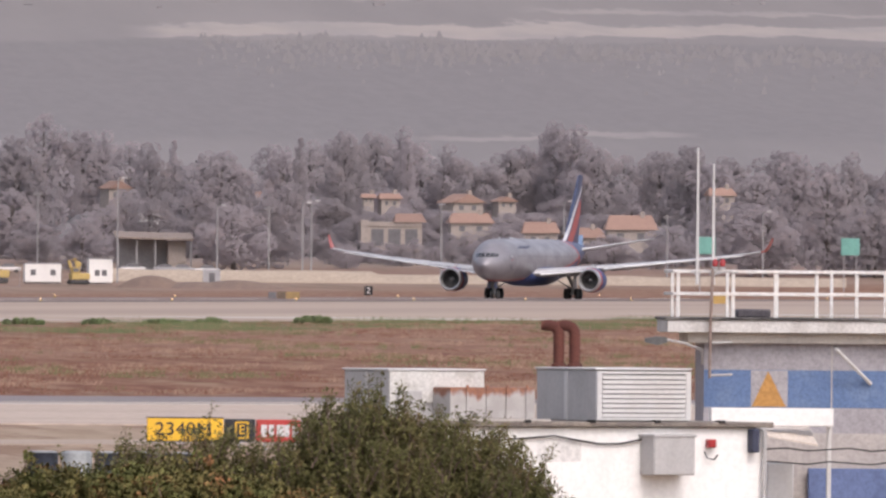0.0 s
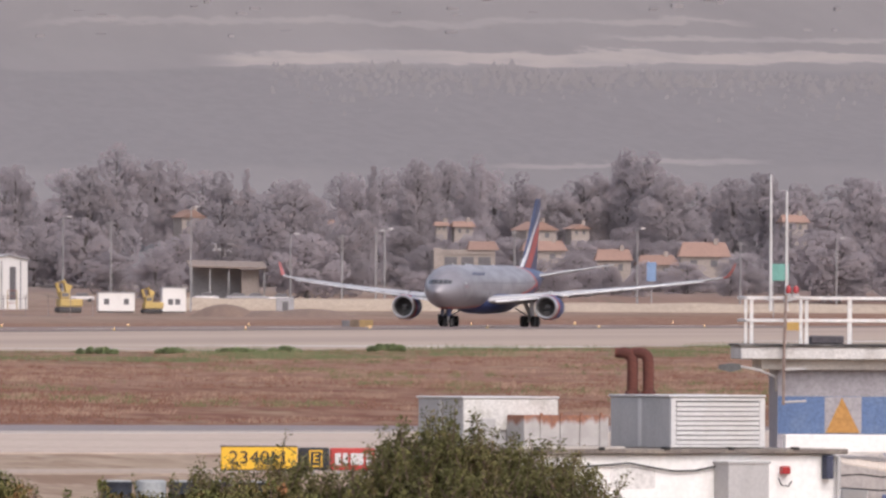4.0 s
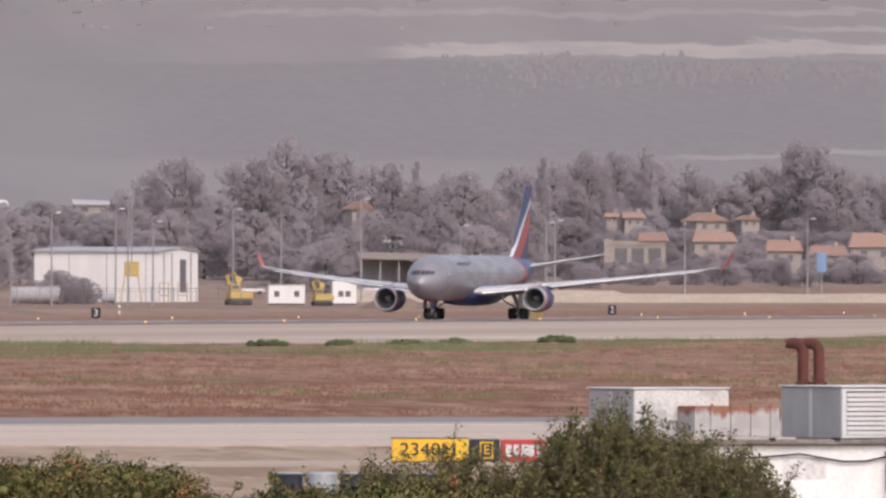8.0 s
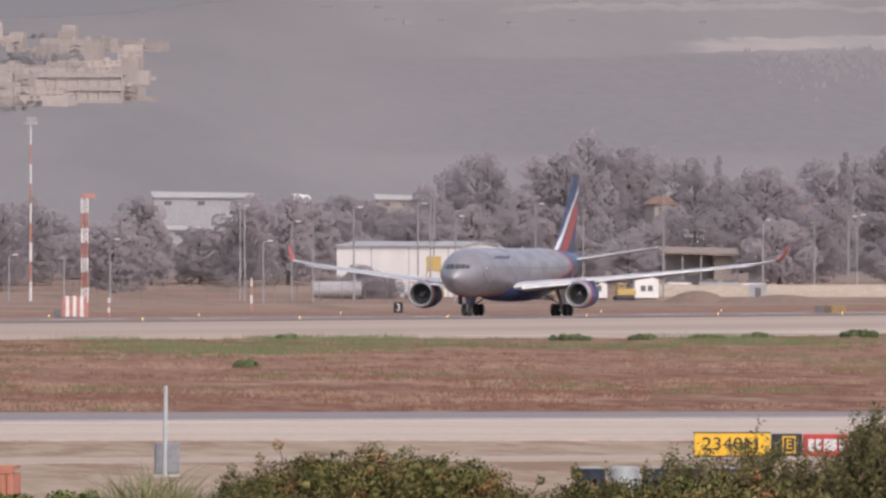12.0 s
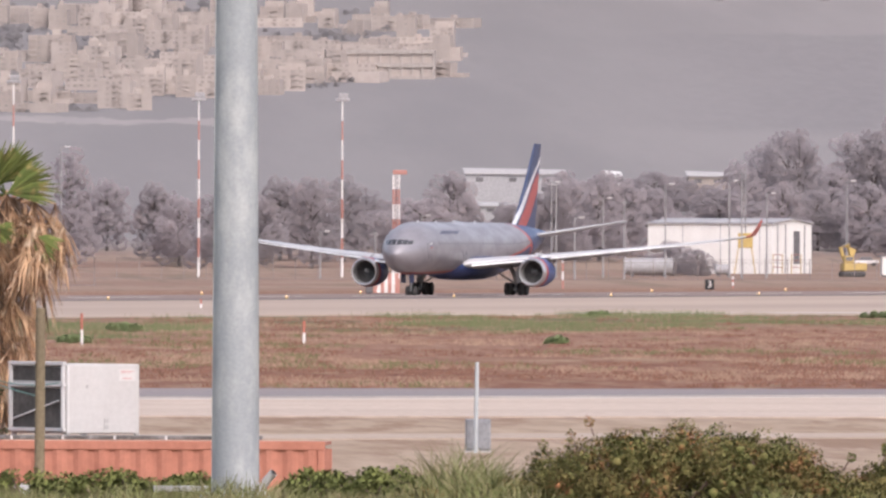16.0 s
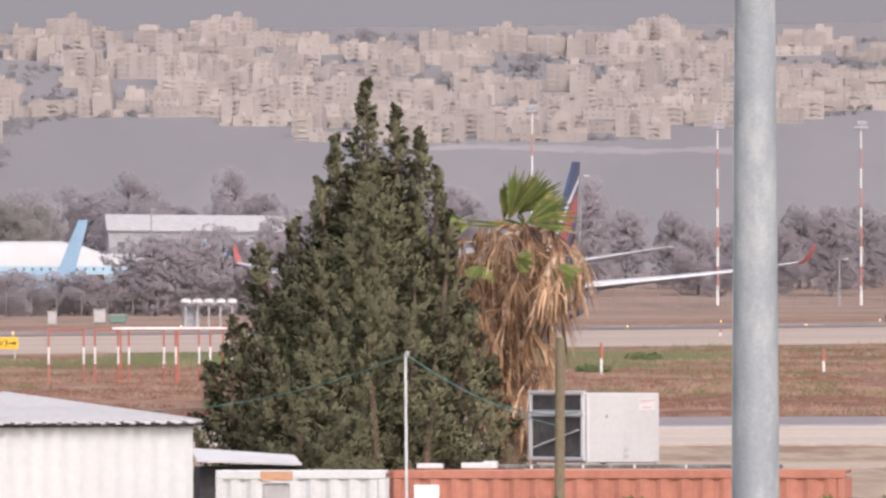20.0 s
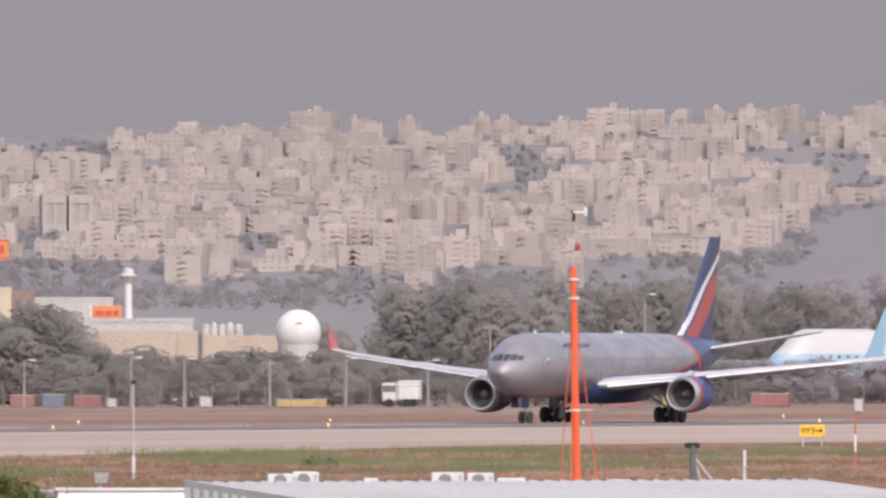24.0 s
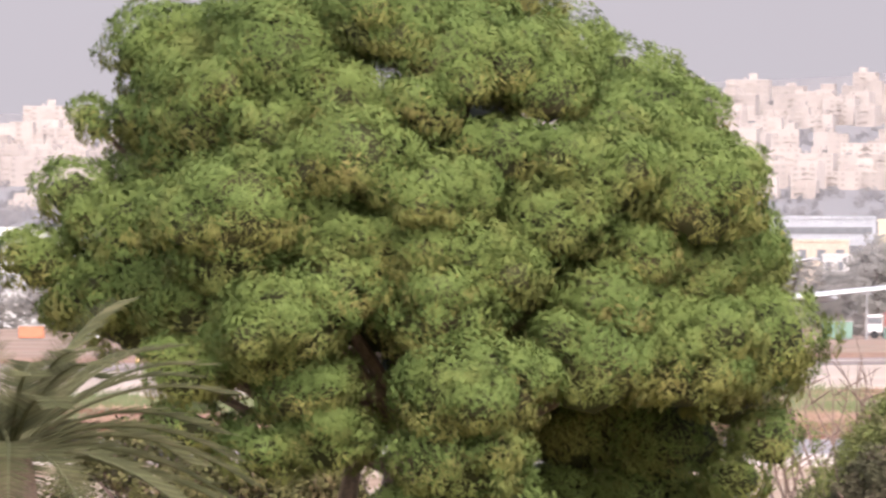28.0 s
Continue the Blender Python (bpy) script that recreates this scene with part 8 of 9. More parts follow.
    part("body", Shape().box(-10, 0.6, -3, 10, 8, 6.4), wall, ar)
    part("floor_band", Shape().box(-10.2, 0, 2.5, 10.2, 0.59, 3.4).box(-10.2, 0, 5.6, 10.2, 0.59, 6.5).box(-10.2, 0, -2, 10.2, 0.59, 0.3), tank, ar)
    for k in range(9):
        part("pier", Shape().box(-10.2 + k * 2.5, 0.02, -2, -9.8 + k * 2.5, 0.57, 6.45), tank, ar)
    # two tower blocks with portal fronts
    for b, e in ((-57.3, 7.2), (-58.8, 7.2)):
        d = 3500 + (e - 3) * 100
        t = thing("portal_tower", on(b, d, 8), "pale tower block with a tall dark double slot", "building")
        part("body", Shape().box(-2.6, 0.4, -4, 2.6, 6, 8.5), wall, t)
        part("frame", Shape().box(-2.7, 0, -4, -1.7, 0.39, 8.6).box(1.7, 0, -4, 2.7, 0.39, 8.6).box(-1.69, 0, 6.8, 1.69, 0.39, 8.6).box(-1.69, 0, -4, 1.69, 0.39, 2.2).box(-0.3, 0, 2.21, 0.3, 0.39, 6.79), tank, t)
        part("slot", Shape().box(-1.68, 0.33, 2.2, 1.68, 0.385, 6.8), pane, t)


def build_airfield_edge():
    g = np.random.default_rng(500)
    hz_white = mat("hangar_white", (0.72, 0.69, 0.66), (0.62, 0.58, 0.55), 0.7, scale=0.25, fine=3, grain=0.05, streak=(1, 1, 0.2))
    # Cream, grey, dark and tile colours below have distance haze mixed in.
    cream = mat("hazed_cream_wall", (0.32, 0.268, 0.238), (0.28, 0.242, 0.22), 0.9, scale=0.3, fine=3)
    greyb = mat("hazy_grey", (0.34, 0.325, 0.33), (0.28, 0.27, 0.275), 0.8, scale=0.3, fine=3)
    darkg = mat("hazy_dark", (0.14, 0.13, 0.135), rough=0.8)
    tile = mat("terracotta", (0.275, 0.172, 0.135), (0.245, 0.158, 0.128), 0.9, scale=0.8, fine=5, rnd=0.12)
    yellow = mat("machine_yellow", (0.48, 0.34, 0.12), (0.40, 0.29, 0.12), 0.6, scale=1, fine=5)
    pole_m = mat("pole_grey", (0.30, 0.285, 0.285), rough=0.7)
    redw = mat("obstruction_red", (0.42, 0.20, 0.165), rough=0.6)
    whitew = mat("obstruction_white", (0.70, 0.66, 0.64), rough=0.6)
    rubber = mat("far_tyre", (0.07, 0.065, 0.065), rough=0.9)
    # hangar
    m = spot(56.1, 2850, up_at(56.1, 2850), -22)
    hg = thing("hangar", m, "white metal hangar with a shallow roof and a dark open doorway", "hangar")
    L, Dp = 21.5, 17.0
    part("wall", Shape().box(-L, 0, -1, 0, Dp, 8.0), hz_white, hg, "white ribbed metal wall")
    part("roof", Shape().loft([[(-L - 0.3, -0.3, 8.02), (0.3, -0.3, 8.02), (0.3, -0.3, 8.25), (-L - 0.3, -0.3, 8.25)], [(-L - 0.3, Dp / 2, 8.75), (0.3, Dp / 2, 8.75), (0.3, Dp / 2, 8.95), (-L - 0.3, Dp / 2, 8.95)], [(-L - 0.3, Dp + 0.3, 8.02), (0.3, Dp + 0.3, 8.02), (0.3, Dp + 0.3, 8.25), (-L - 0.3, Dp + 0.3, 8.25)]]), greyb, hg, "pale grey roof")
    part("gable", Shape().loft([[(x, 0, 8.0), (x, Dp, 8.0), (x, Dp / 2, 8.75)] for x in (-0.05, 0.01)]), hz_white, hg)
    for y, w, z0, z1 in ((9.2, 2.6, 1.6, 6.9),):
        part("doorway", Shape().box(0.015, y, z0, 0.06, y + w, z1), darkg, hg, "dark doorway")
    for y in (2.0, 5.4, 13.6):
        part("door_rail", Shape().box(0.065, y, 0, 0.16, y + 0.3, 7.9), greyb, hg)
    for x in (-2.2, -9.0, -15.5):
        part("panel_joint", Shape().box(x, -0.05, 0, x + 0.12, -0.005, 7.95), greyb, hg)
    for b, d, w, h in ((47.8, 2740, 7.6, 2.6), (52.9, 2760, 2.4, 1.6)):
        q = thing("water_tank", spot(b, d, up_at(b, d), 3), "long pale steel tank lying before the hangar", "tank", "site tanks")
        part("shell", Shape().lathe([(0.1, 0), (h * 0.5, 0.12), (h * 0.5, w - 0.12), (0.1, w)], 18, "x", (0, 1.5, h * 0.5 + 0.3)), greyb, q, "", True)
        for x in (w * 0.15, w * 0.8):
            part("cradle", Shape().box(x, 0.5, -0.2, x + 0.3, 2.5, 0.6), darkg, q)
    for x0 in (-1.0, 2.2):
        sc = thing("scaffold_frame", m @ pose(x0 + 2.0, -2.0, 0), "orange steel scaffold frame before the hangar door", "scaffold", "scaffold frames")
        for x in (0, 1.6):
            part("upright", Shape().tube([(x, 0, 0), (x, 0, 3.2)], 0.07, 6), yellow, sc)
        for z in (1.1, 2.2, 3.1):
            part("crossbar", Shape().tube([(0, 0, z), (1.6, 0, z)], 0.06, 6), redw, sc)
    cage = thing("access_cage", spot(54.6, 2835, up_at(54.6, 2835)), "yellow maintenance platform standing before the hangar", "platform")
    part("cage", Shape().box(-1.2, 0, 4.2, 1.2, 1.6, 6.6, 0.1), yellow, cage, "dull yellow cage")
    for x in (-1.1, 1.0):
        part("leg", Shape().tube([(x * 1.6, 0, 0), (x, 0.5, 4.2)], 0.1, 6), yellow, cage)
    part("mast", Shape().tube([(0, 0.6, 6.6), (0, 0.6, 17.0)], 0.12, 6), pole_m, cage)
    # site cabins, excavators
    for b, w, h in ((62.3, 5.7, 2.8), (65.9, 3.7, 3.6)):
        c = thing("site_cabin", spot(b, 2762, up_at(b, 2762), 6), "white site cabin with small square windows", "cabin", "site cabins")
        part("body", Shape().box(0, 0, 0.25, w, 2.5, h + 0.3, 0.05), hz_white, c)
        part("roof", Shape().box(-0.1, -0.1, h + 0.31, w + 0.1, 2.6, h + 0.45), greyb, c)
        for x in (0.9, w - 1.7):
            part("window", Shape().box(x, -0.03, 1.3, x + 0.8, -0.004, 2.2), darkg, c)
        part("skid", Shape().box(0.2, 0.2, -0.1, w - 0.2, 2.3, 0.245), darkg, c)
    for b, d, s in ((60.6, 2752, 1.0), (65.3, 2742, 0.8)):
        x = thing("excavator", spot(b, d, up_at(b, d), 15) @ Matrix.Diagonal((s, s, s, 1)), "yellow excavator parked by the site cabins", "excavator", "excavators")
        part("track", Shape().box(-1.9, -1.4, 0, 1.9, -0.8, 0.9, 0.25), rubber, x)
        part("track", Shape().box(-1.9, 0.8, 0, 1.9, 1.4, 0.9, 0.25), rubber, x)
        part("house", Shape().box(-1.6, -1.2, 0.95, 2.1, 1.2, 2.2, 0.15), yellow, x, "yellow engine house")
        part("cab", Shape().box(-1.5, -1.25, 2.21, 0.0, 0.1, 3.3, 0.1), yellow, x)
        part("cab_window", Shape().box(-1.3, -1.28, 2.5, -0.2, -1.255, 3.1), darkg, x)
        part("boom", Shape().tube([(-1.0, 0.3, 2.0), (-1.8, 0.3, 4.6), (-0.4, 0.3, 4.9)], 0.3, 6), yellow, x)
        part("bucket", Shape().loft([[(-0.6, -0.3, 4.7), (-0.6, 0.9, 4.7), (0.6, 0.9, 4.2), (0.6, -0.3, 4.2)], [(-0.4, -0.3, 3.5), (-0.4, 0.9, 3.5), (0.2, 0.9, 3.2), (0.2, -0.3, 3.2)]]), yellow, x)
    # sand bank and dark heap
    V, F, n = [], [], 80
    for k in range(n + 1):
        b = 66.5 + 42 * k / n
        dw = 0.35 * noise.noise((b * 0.35, 1, 1))
        for dy, z in ((0, -0.4), (8, 1.75 + dw), (30, 1.9 + dw), (40, -0.4)):
            d = 2860 + dy
            V.append((d * math.sin(b / 1000), d * math.cos(b / 1000), up_at(b, d) + (z if b < 82 else z * 0.72)))
    for k in range(n):
        for j in range(3):
            F.append((4 * k + j, 4 * k + 4 + j, 4 * k + 5 + j, 4 * k + 1 + j))
    sand = mat("bank_sand", (0.42, 0.33, 0.25), (0.34, 0.265, 0.2), 0.95, scale=0.12, fine=1.5)
    solo("sand_bank", quads("sand_bank", V, F, sand), sand, Matrix(), "long low bank of pale sand beyond the runway", "bank")
    for b, w, h in ((69.4, 5, 1.9), (74.2, 7, 1.3), (72.0, 6, 1.0)):
        s = Shape()
        rings = []
        for q in range(7):
            r = 1 - q / 6
            rings.append([(w * r * math.cos(a) * (1 + 0.15 * math.sin(3 * a)), w * 0.5 * r * math.sin(a), h * (1 - r ** 2)) for a in np.linspace(0, 2 * math.pi, 20)[:-1]])
        solo("earth_heap", s.loft(rings), mat("earth_brown", (0.17, 0.12, 0.10), (0.22, 0.155, 0.12), 0.95, scale=0.6), spot(b, 2640, up_at(b, 2640)), "heap of brown earth beyond the runway", "heap", "earth heaps")
    gt = thing("pump_cabinet", on(72.8, 2790), "grey site cabinet beside the sand bank", "cabinet")
    part("body", Shape().box(-1.4, 0, 0, 1.4, 1.5, 2.4, 0.08), greyb, gt)
    part("door", Shape().box(-0.4, -0.05, 0.2, 0.5, -0.01, 1.8), darkg, gt)

    # houses
    def house(b, d, w, wall_h, roof_h, zb, paint, roof, label, rz=0.0):
        h = thing("house", spot(b, d, zb, rz), label, "house", "village houses")
        dp = w * 0.8
        part("wall", Shape().box(-w / 2, 0, -3, w / 2, dp, wall_h), paint, h)
        o = 0.5
        part("roof", Shape().loft([[(-w / 2 - o, -o, wall_h - 0.05), (w / 2 + o, -o, wall_h - 0.05), (0, -o, wall_h + roof_h)], [(-w / 2 - o, dp + o, wall_h - 0.05), (w / 2 + o, dp + o, wall_h - 0.05), (0, dp + o, wall_h + roof_h)]] if rz > 20 else
             [[(-w / 2 - o, -o, wall_h - 0.05), (-w / 2 - o, dp + o, wall_h - 0.05), (-w / 2 - o + w * 0.12, dp / 2, wall_h + roof_h)], [(w / 2 + o, -o, wall_h - 0.05), (w / 2 + o, dp + o, wall_h - 0.05), (w / 2 + o - w * 0.12, dp / 2, wall_h + roof_h)]]), roof, h, "hazy red tile roof")
        for x in (-w * 0.3, w * 0.12):
            wn_ = part("window", Shape().box(x, -0.06, wall_h * 0.45, x + w * 0.14, -0.01, wall_h * 0.8), darkg, h)
            part("sill", Shape().box(x - 0.1, -0.12, wall_h * 0.41, x + w * 0.14 + 0.1, -0.065, wall_h * 0.445), paint, wn_)
        part("chimney", Shape().box(w * 0.2, dp * 0.4, wall_h + roof_h * 0.3, w * 0.2 + 0.7, dp * 0.4 + 0.7, wall_h + roof_h + 0.7), paint, h)

    lab = "cream house with a terracotta tile roof among trees"
    house(87.2, 3330, 6.5, 2.6, 1.6, 13.2, cream, tile, lab, 30)
    house(89.4, 3340, 3.6, 1.9, 0.9, 14.2, cream, tile, lab, 24)
    house(87.4, 3240, 7.5, 2.8, 1.8, 9.0, cream, tile, lab, 5)
    house(91.3, 3190, 6.0, 3.4, 2.0, 6.6, cream, tile, lab, 4)
    house(93.8, 3190, 6.5, 2.8, 1.8, 6.4, cream, tile, lab, 8)
    house(96.4, 3220, 8.8, 3.4, 2.6, 7.4, cream, tile, lab, 3)
    house(81.6, 3330, 2.0, 1.6, 0.7, 15.0, cream, tile, lab, 8)
    house(82.85, 3330, 3.6, 2.2, 1.0, 14.2, cream, tile, lab, 12)
    house(67.6, 3330, 4.5, 3.4, 1.4, 14.5, cream, tile, lab, 28)
    house(75.6, 3330, 3.5, 2.5, 1.0, 14.0, cream, tile, lab, 12)
    house(109.0, 3260, 8.0, 3.0, 2.0, 9.0, cream, tile, lab, 5)
    house(101.5, 3330, 4.5, 2.5, 1.4, 15.0, cream, tile, lab, 15)
    fb = thing("flat_roofed_house", spot(82.9, 3150, 7.0, 4), "cream flat-roofed house with wide openings", "house")
    part("wall", Shape().box(-5.4, 0, -3, 5.4, 8, 4.6), cream, fb)
    part("wing_wall", Shape().box(-5.5, -0.2, -3, -4.2, -0.01, 5.0).box(-4.19, -0.2, 3.9, 5.4, -0.01, 4.7), cream, fb)
    for x in (-3.6, -0.6, 2.4):
        part("opening", Shape().box(x, -0.06, 0.4, x + 2.2, -0.01, 3.4), darkg, fb)
    part("tile_roof", Shape().loft([[(0.5, -0.5, 4.62), (0.5, 8.2, 4.62), (1.0, 4, 6.2)], [(6.2, -0.5, 4.62), (6.2, 8.2, 4.62), (5.6, 4, 6.2)]]), tile, fb)
    sh = thing("open_barn", spot(69.5, 3050, up_at(69.5, 3050), 3), "long low barn with a brown sheet roof", "barn")
    part("roof", Shape().loft([[(-6.5, -2, 5.6), (-6.5, 8, 6.6), (-6.5, 8, 6.9), (-6.5, -2, 5.9)], [(6.8, -2, 5.3), (6.8, 8, 6.3), (6.8, 8, 6.6), (6.8, -2, 5.6)]]), mat("barn_roof", (0.25, 0.195, 0.165), rough=0.9), sh)
    part("end_wall", Shape().box(2.6, 0, -1, 5.6, 6, 5.2), cream, sh)
    part("back_wall", Shape().box(-6, 5, -1, 2.59, 6, 5.6), greyb, sh)
    for x in (-6.2, -3.0, 0.2, 6.3):
        part("post", Shape().box(x, -1.5, -1, x + 0.25, -1.25, 5.6), pole_m, sh)
    # low parked cars and a tank wagon under the barn and by the fence
    for b, d, paint, nm in ((68.4, 3035, whitew, "white"), (70.2, 3036, greyb, "grey"), (71.2, 3035, greyb, "grey"), (72.6, 3030, whitew, "white"), (61.4, 3030, whitew, "white")):
        c = thing("parked_car", spot(b, d, up_at(b, d), 4), nm + " car parked beside the barn", "car", "cars by the barn")
        part("body", Shape().box(-2.1, 0, 0.35, 2.1, 1.7, 1.0, 0.12), paint, c)
        part("cabin", Shape().loft([[(-1.3, 0.1, 1.0), (1.2, 0.1, 1.0), (1.2, 1.6, 1.0), (-1.3, 1.6, 1.0)], [(-0.8, 0.2, 1.55), (0.8, 0.2, 1.55), (0.8, 1.5, 1.55), (-0.8, 1.5, 1.55)]]), darkg, c)
        for x in (-1.3, 1.3):
            part("wheel", Shape().lathe([(0.15, -0.1), (0.34, -0.08), (0.34, 0.08), (0.15, 0.1)], 12, "y", (x, 0.05, 0.34)), rubber, c)
            part("wheel", Shape().lathe([(0.15, -0.1), (0.34, -0.08), (0.34, 0.08), (0.15, 0.1)], 12, "y", (x, 1.65, 0.34)), rubber, c)
    # pale sheds and long roofs among the trees
    for b0, b1, d, z0, z1, paint, label in ((38.87, 44.5, 3420, 17.4, 20.6, greyb, "long low grey-white warehouse roof among trees"), (39.6, 42.6, 3150, 11.2, 13.4, greyb, "pale shed roof among trees"), (51.4, 53.6, 3480, 17.5, 20.4, cream, "pale village house row behind trees"),
                                           (-10.4, -0.4, 3200, 8.0, 16.4, greyb, "long grey warehouse with a pale roof"), (68.8, 69.8, 3150, 11.6, 13.0, hz_white, "small white shed roof among trees"), (46.8, 47.6, 3420, 17.5, 20.2, hz_white, "small white house among trees"), (88.6, 90.4, 3470, 19.0, 20.3, hz_white, "small white house among trees")):
        w = d * (b1 - b0) / 1000
        bl = thing("warehouse", spot((b0 + b1) / 2, d, 0, 2), label, "warehouse", "far warehouses")
        part("wall", Shape().box(-w / 2, 0, 0, w / 2, 12, z1 - (z1 - z0) * 0.35), paint, bl)
        part("roof", Shape().loft([[(-w / 2 - 0.3, -0.4, z1 - (z1 - z0) * 0.34), (-w / 2 - 0.3, 12, z1), (-w / 2 - 0.3, 12, z1 - 0.2), (-w / 2 - 0.3, -0.4, z1 - (z1 - z0) * 0.34 - 0.2)], [(w / 2 + 0.3, -0.4, z1 - (z1 - z0) * 0.38), (w / 2 + 0.3, 12, z1 - 0.3), (w / 2 + 0.3, 12, z1 - 0.5), (w / 2 + 0.3, -0.4, z1 - (z1 - z0) * 0.38 - 0.2)]]), hz_white if paint is hz_white else mat("roof_hazy", (0.42, 0.39, 0.38), rough=0.7), bl)
        for k in range(max(2, int(w / 5))):
            x = -w / 2 + (k + 0.3) * w / max(2, int(w / 5))
            part("window", Shape().box(x, -0.05, z0 + (z1 - z0) * 0.15, x + 1.4, -0.01, z0 + (z1 - z0) * 0.4), darkg, bl)

    # lamp posts and utility poles
    poles = [(30.7, 2620, 0.9), (33.8, 2640, 0.9), (36.4, 2620, 1.8), (43.7, 2700, 3.7), (43.95, 2705, 3.7), (45.0, 2620, 1.7), (46.6, 2700, 2.8), (47.8, 2650, 2.7), (50.1, 2700, 3.6), (53.7, 2720, 3.8), (54.4, 2700, 4.4), (55.8, 2720, 3.1), (60.3, 2760, 3.8),
             (63.0, 2780, 3.6), (67.5, 2800, 4.4), (73.1, 2900, 2.9), (76.0, 2900, 2.9), (77.9, 2900, 3.1), (78.4, 2900, 3.2), (85.7, 3000, 3.2), (92.6, 2950, 3.3), (103.8, 2950, 2.8), (98.4, 2950, 2.6), (16.1, 2700, 5.6), (9.6, 2650, 1.9), (-8.0, 2500, 3.9), (4.6, 2600, 4.1), (-1.2, 2400, 1.0), (-5.5, 2400, 1.4),
             (-54.5, 2110, 0.35), (-51.5, 2110, 0.3), (-46.7, 2110, 0.25), (-42.4, 2110, 0.3), (-37.8, 2110, 0.2), (-34.3, 2420, 2.2), (-25.6, 2300, 3.9), (-60.5, 2110, 0.2), (-66.0, 2110, 0.3), (-74, 2120, 0.4), (-95.0, 2120, 1.0), (-104, 2120, 1.0)]
    for k, (b, d, e) in enumerate(poles):
        z0 = up_at(b, d)
        h = 5.2 + e * d / 1000 - z0
        if h < 2:
            continue
        lp = thing("lamp_post", spot(b, d, z0), "thin grey lamp post by the airfield fence", "lamp post", "airfield lamp posts")
        part("pole", Shape().tube([(0, 0, 0), (0, 0, h)], [0.16, 0.09], 6), pole_m, lp)
        if k % 3 != 1:
            part("arm", Shape().tube([(0, 0, h - 0.15), (0.9, 0, h)], 0.06, 5), pole_m, lp)
            part("lamp_head", Shape().box(0.6, -0.15, h - 0.06, 1.4, 0.15, h + 0.12, 0.04), whitew, lp)
        else:
            part("cross_arm", Shape().box(-0.7, -0.06, h - 0.5, 0.7, 0.06, h - 0.35), pole_m, lp)
    # red and white banded floodlight masts
    for b, e in ((13.43, 9.15), (23.85, 8.2), (31.92, 8.2)):
        d = 2700
        z0 = up_at(b, d)
        h = 5.2 + e * d / 1000 - z0
        t = thing("floodlight_mast", spot(b, d, z0), "tall red and white banded floodlight mast", "mast", "floodlight masts")
        n = 9
        for q in range(n):
            part("band", Shape().tube([(0, 0, h * q / n), (0, 0, h * (q + 1) / n - 0.01)], [0.21 - 0.011 * q, 0.199 - 0.011 * q], 8), redw if q % 2 else whitew, t)
        part("lamp_frame", Shape().box(-1.1, -0.3, h, 1.1, 0.3, h + 0.5, 0.1).box(-0.6, -0.25, h + 0.51, 0.9, 0.25, h + 1.3, 0.1), greyb, t, "grey lamp cluster")
    # localiser mast, striped barrier and cones
    d = 2010
    t = thing("antenna_tower", spot(34.96, d, 0), "red and white lattice antenna tower behind the runway", "mast")
    h = 5.2 + 4.1 * d / 1000
    for q in range(8):
        s = Shape()
        for dx, dy in ((-0.32, -0.3), (0.32, -0.3), (0, 0.3)):
            s.tube([(dx, dy, h * q / 8), (dx, dy, h * (q + 1) / 8 - 0.02)], 0.11, 5)
        for r in range(3):
            z = h * q / 8 + r * h / 24
            s.tube([(-0.32, -0.3, z), (0.32, -0.3, z + h / 24)], 0.05, 4)
        part("lattice_section", s, whitew if q % 2 else redw, t)
    part("top_arm", Shape().box(-0.4, -0.2, h, 1.2, 0.2, h + 0.5, 0.05), redw, t)
    br = thing("striped_shelter", spot(33.7, 1995, 0), "red and white striped equipment shelter", "shelter")
    for q in range(7):
        part("stripe_panel", Shape().box(q * 0.4, 0, 0.1, q * 0.4 + 0.395, 1.6, 2.3 + 0.1 * (q % 2)), whitew if q % 2 else redw, br)
    part("equipment", Shape().box(-0.9, 0.1, 0, -0.1, 1.2, 0.9, 0.1), darkg, br)
    for b, d, h in ((36.33, 2000, 2.2), (44.34, 2250, 4.4), (53.9, 2300, 1.6), (-22.0, 2050, 1.2)):
        c = thing("marker_pole", spot(b, d, 0), "red and white banded marker pole", "pole", "banded marker poles")
        for q in range(4):
            part("band", Shape().tube([(0, 0, h * q / 4), (0, 0, h * (q + 1) / 4)], 0.14, 6), redw if q % 2 == 0 else whitew, c)
    # numbered distance boards, lit runway edge lamps
    for k, (off, s, num) in enumerate(((560, 2302, "2"), (560, 2042, "3"))):
        p = RN * off + RU * s
        bd = thing("distance_board", pose(p.x, p.y, 0, 0, 0, -math.degrees(math.atan2(p.x, p.y))), "black runway distance board with a white figure", "sign", "distance boards")
        part("board", Shape().box(-0.55, 0, 0.25, 0.55, 0.25, 1.5, 0.04), darkg if k == 9 else black, bd)
        letters(num, 1.15, whitew, bd, pose(0, -0.02, 0.875) @ UP)
        part("leg", Shape().box(-0.45, 0.08, 0, -0.37, 0.18, 0.248).box(0.37, 0.08, 0, 0.45, 0.18, 0.248), grey_metal, bd)
    warm = glow("edge_lamp_glass", (1.0, 0.64, 0.34), 1.5)
    stem = mat("lamp_stem", (0.5, 0.35, 0.12), rough=0.6)
    lamp = None
    for off in (RUNWAY + 23.0, RUNWAY - 22.5):
        for k in range(24):
            p = RN * off + RU * (1040 + k * 60)
            m2 = pose(p.x, p.y, 0.06)
            if lamp is None:
                lamp = thing("runway_edge_lamp", m2, "small lit amber runway edge lamp", "lamp", "runway edge lamps")
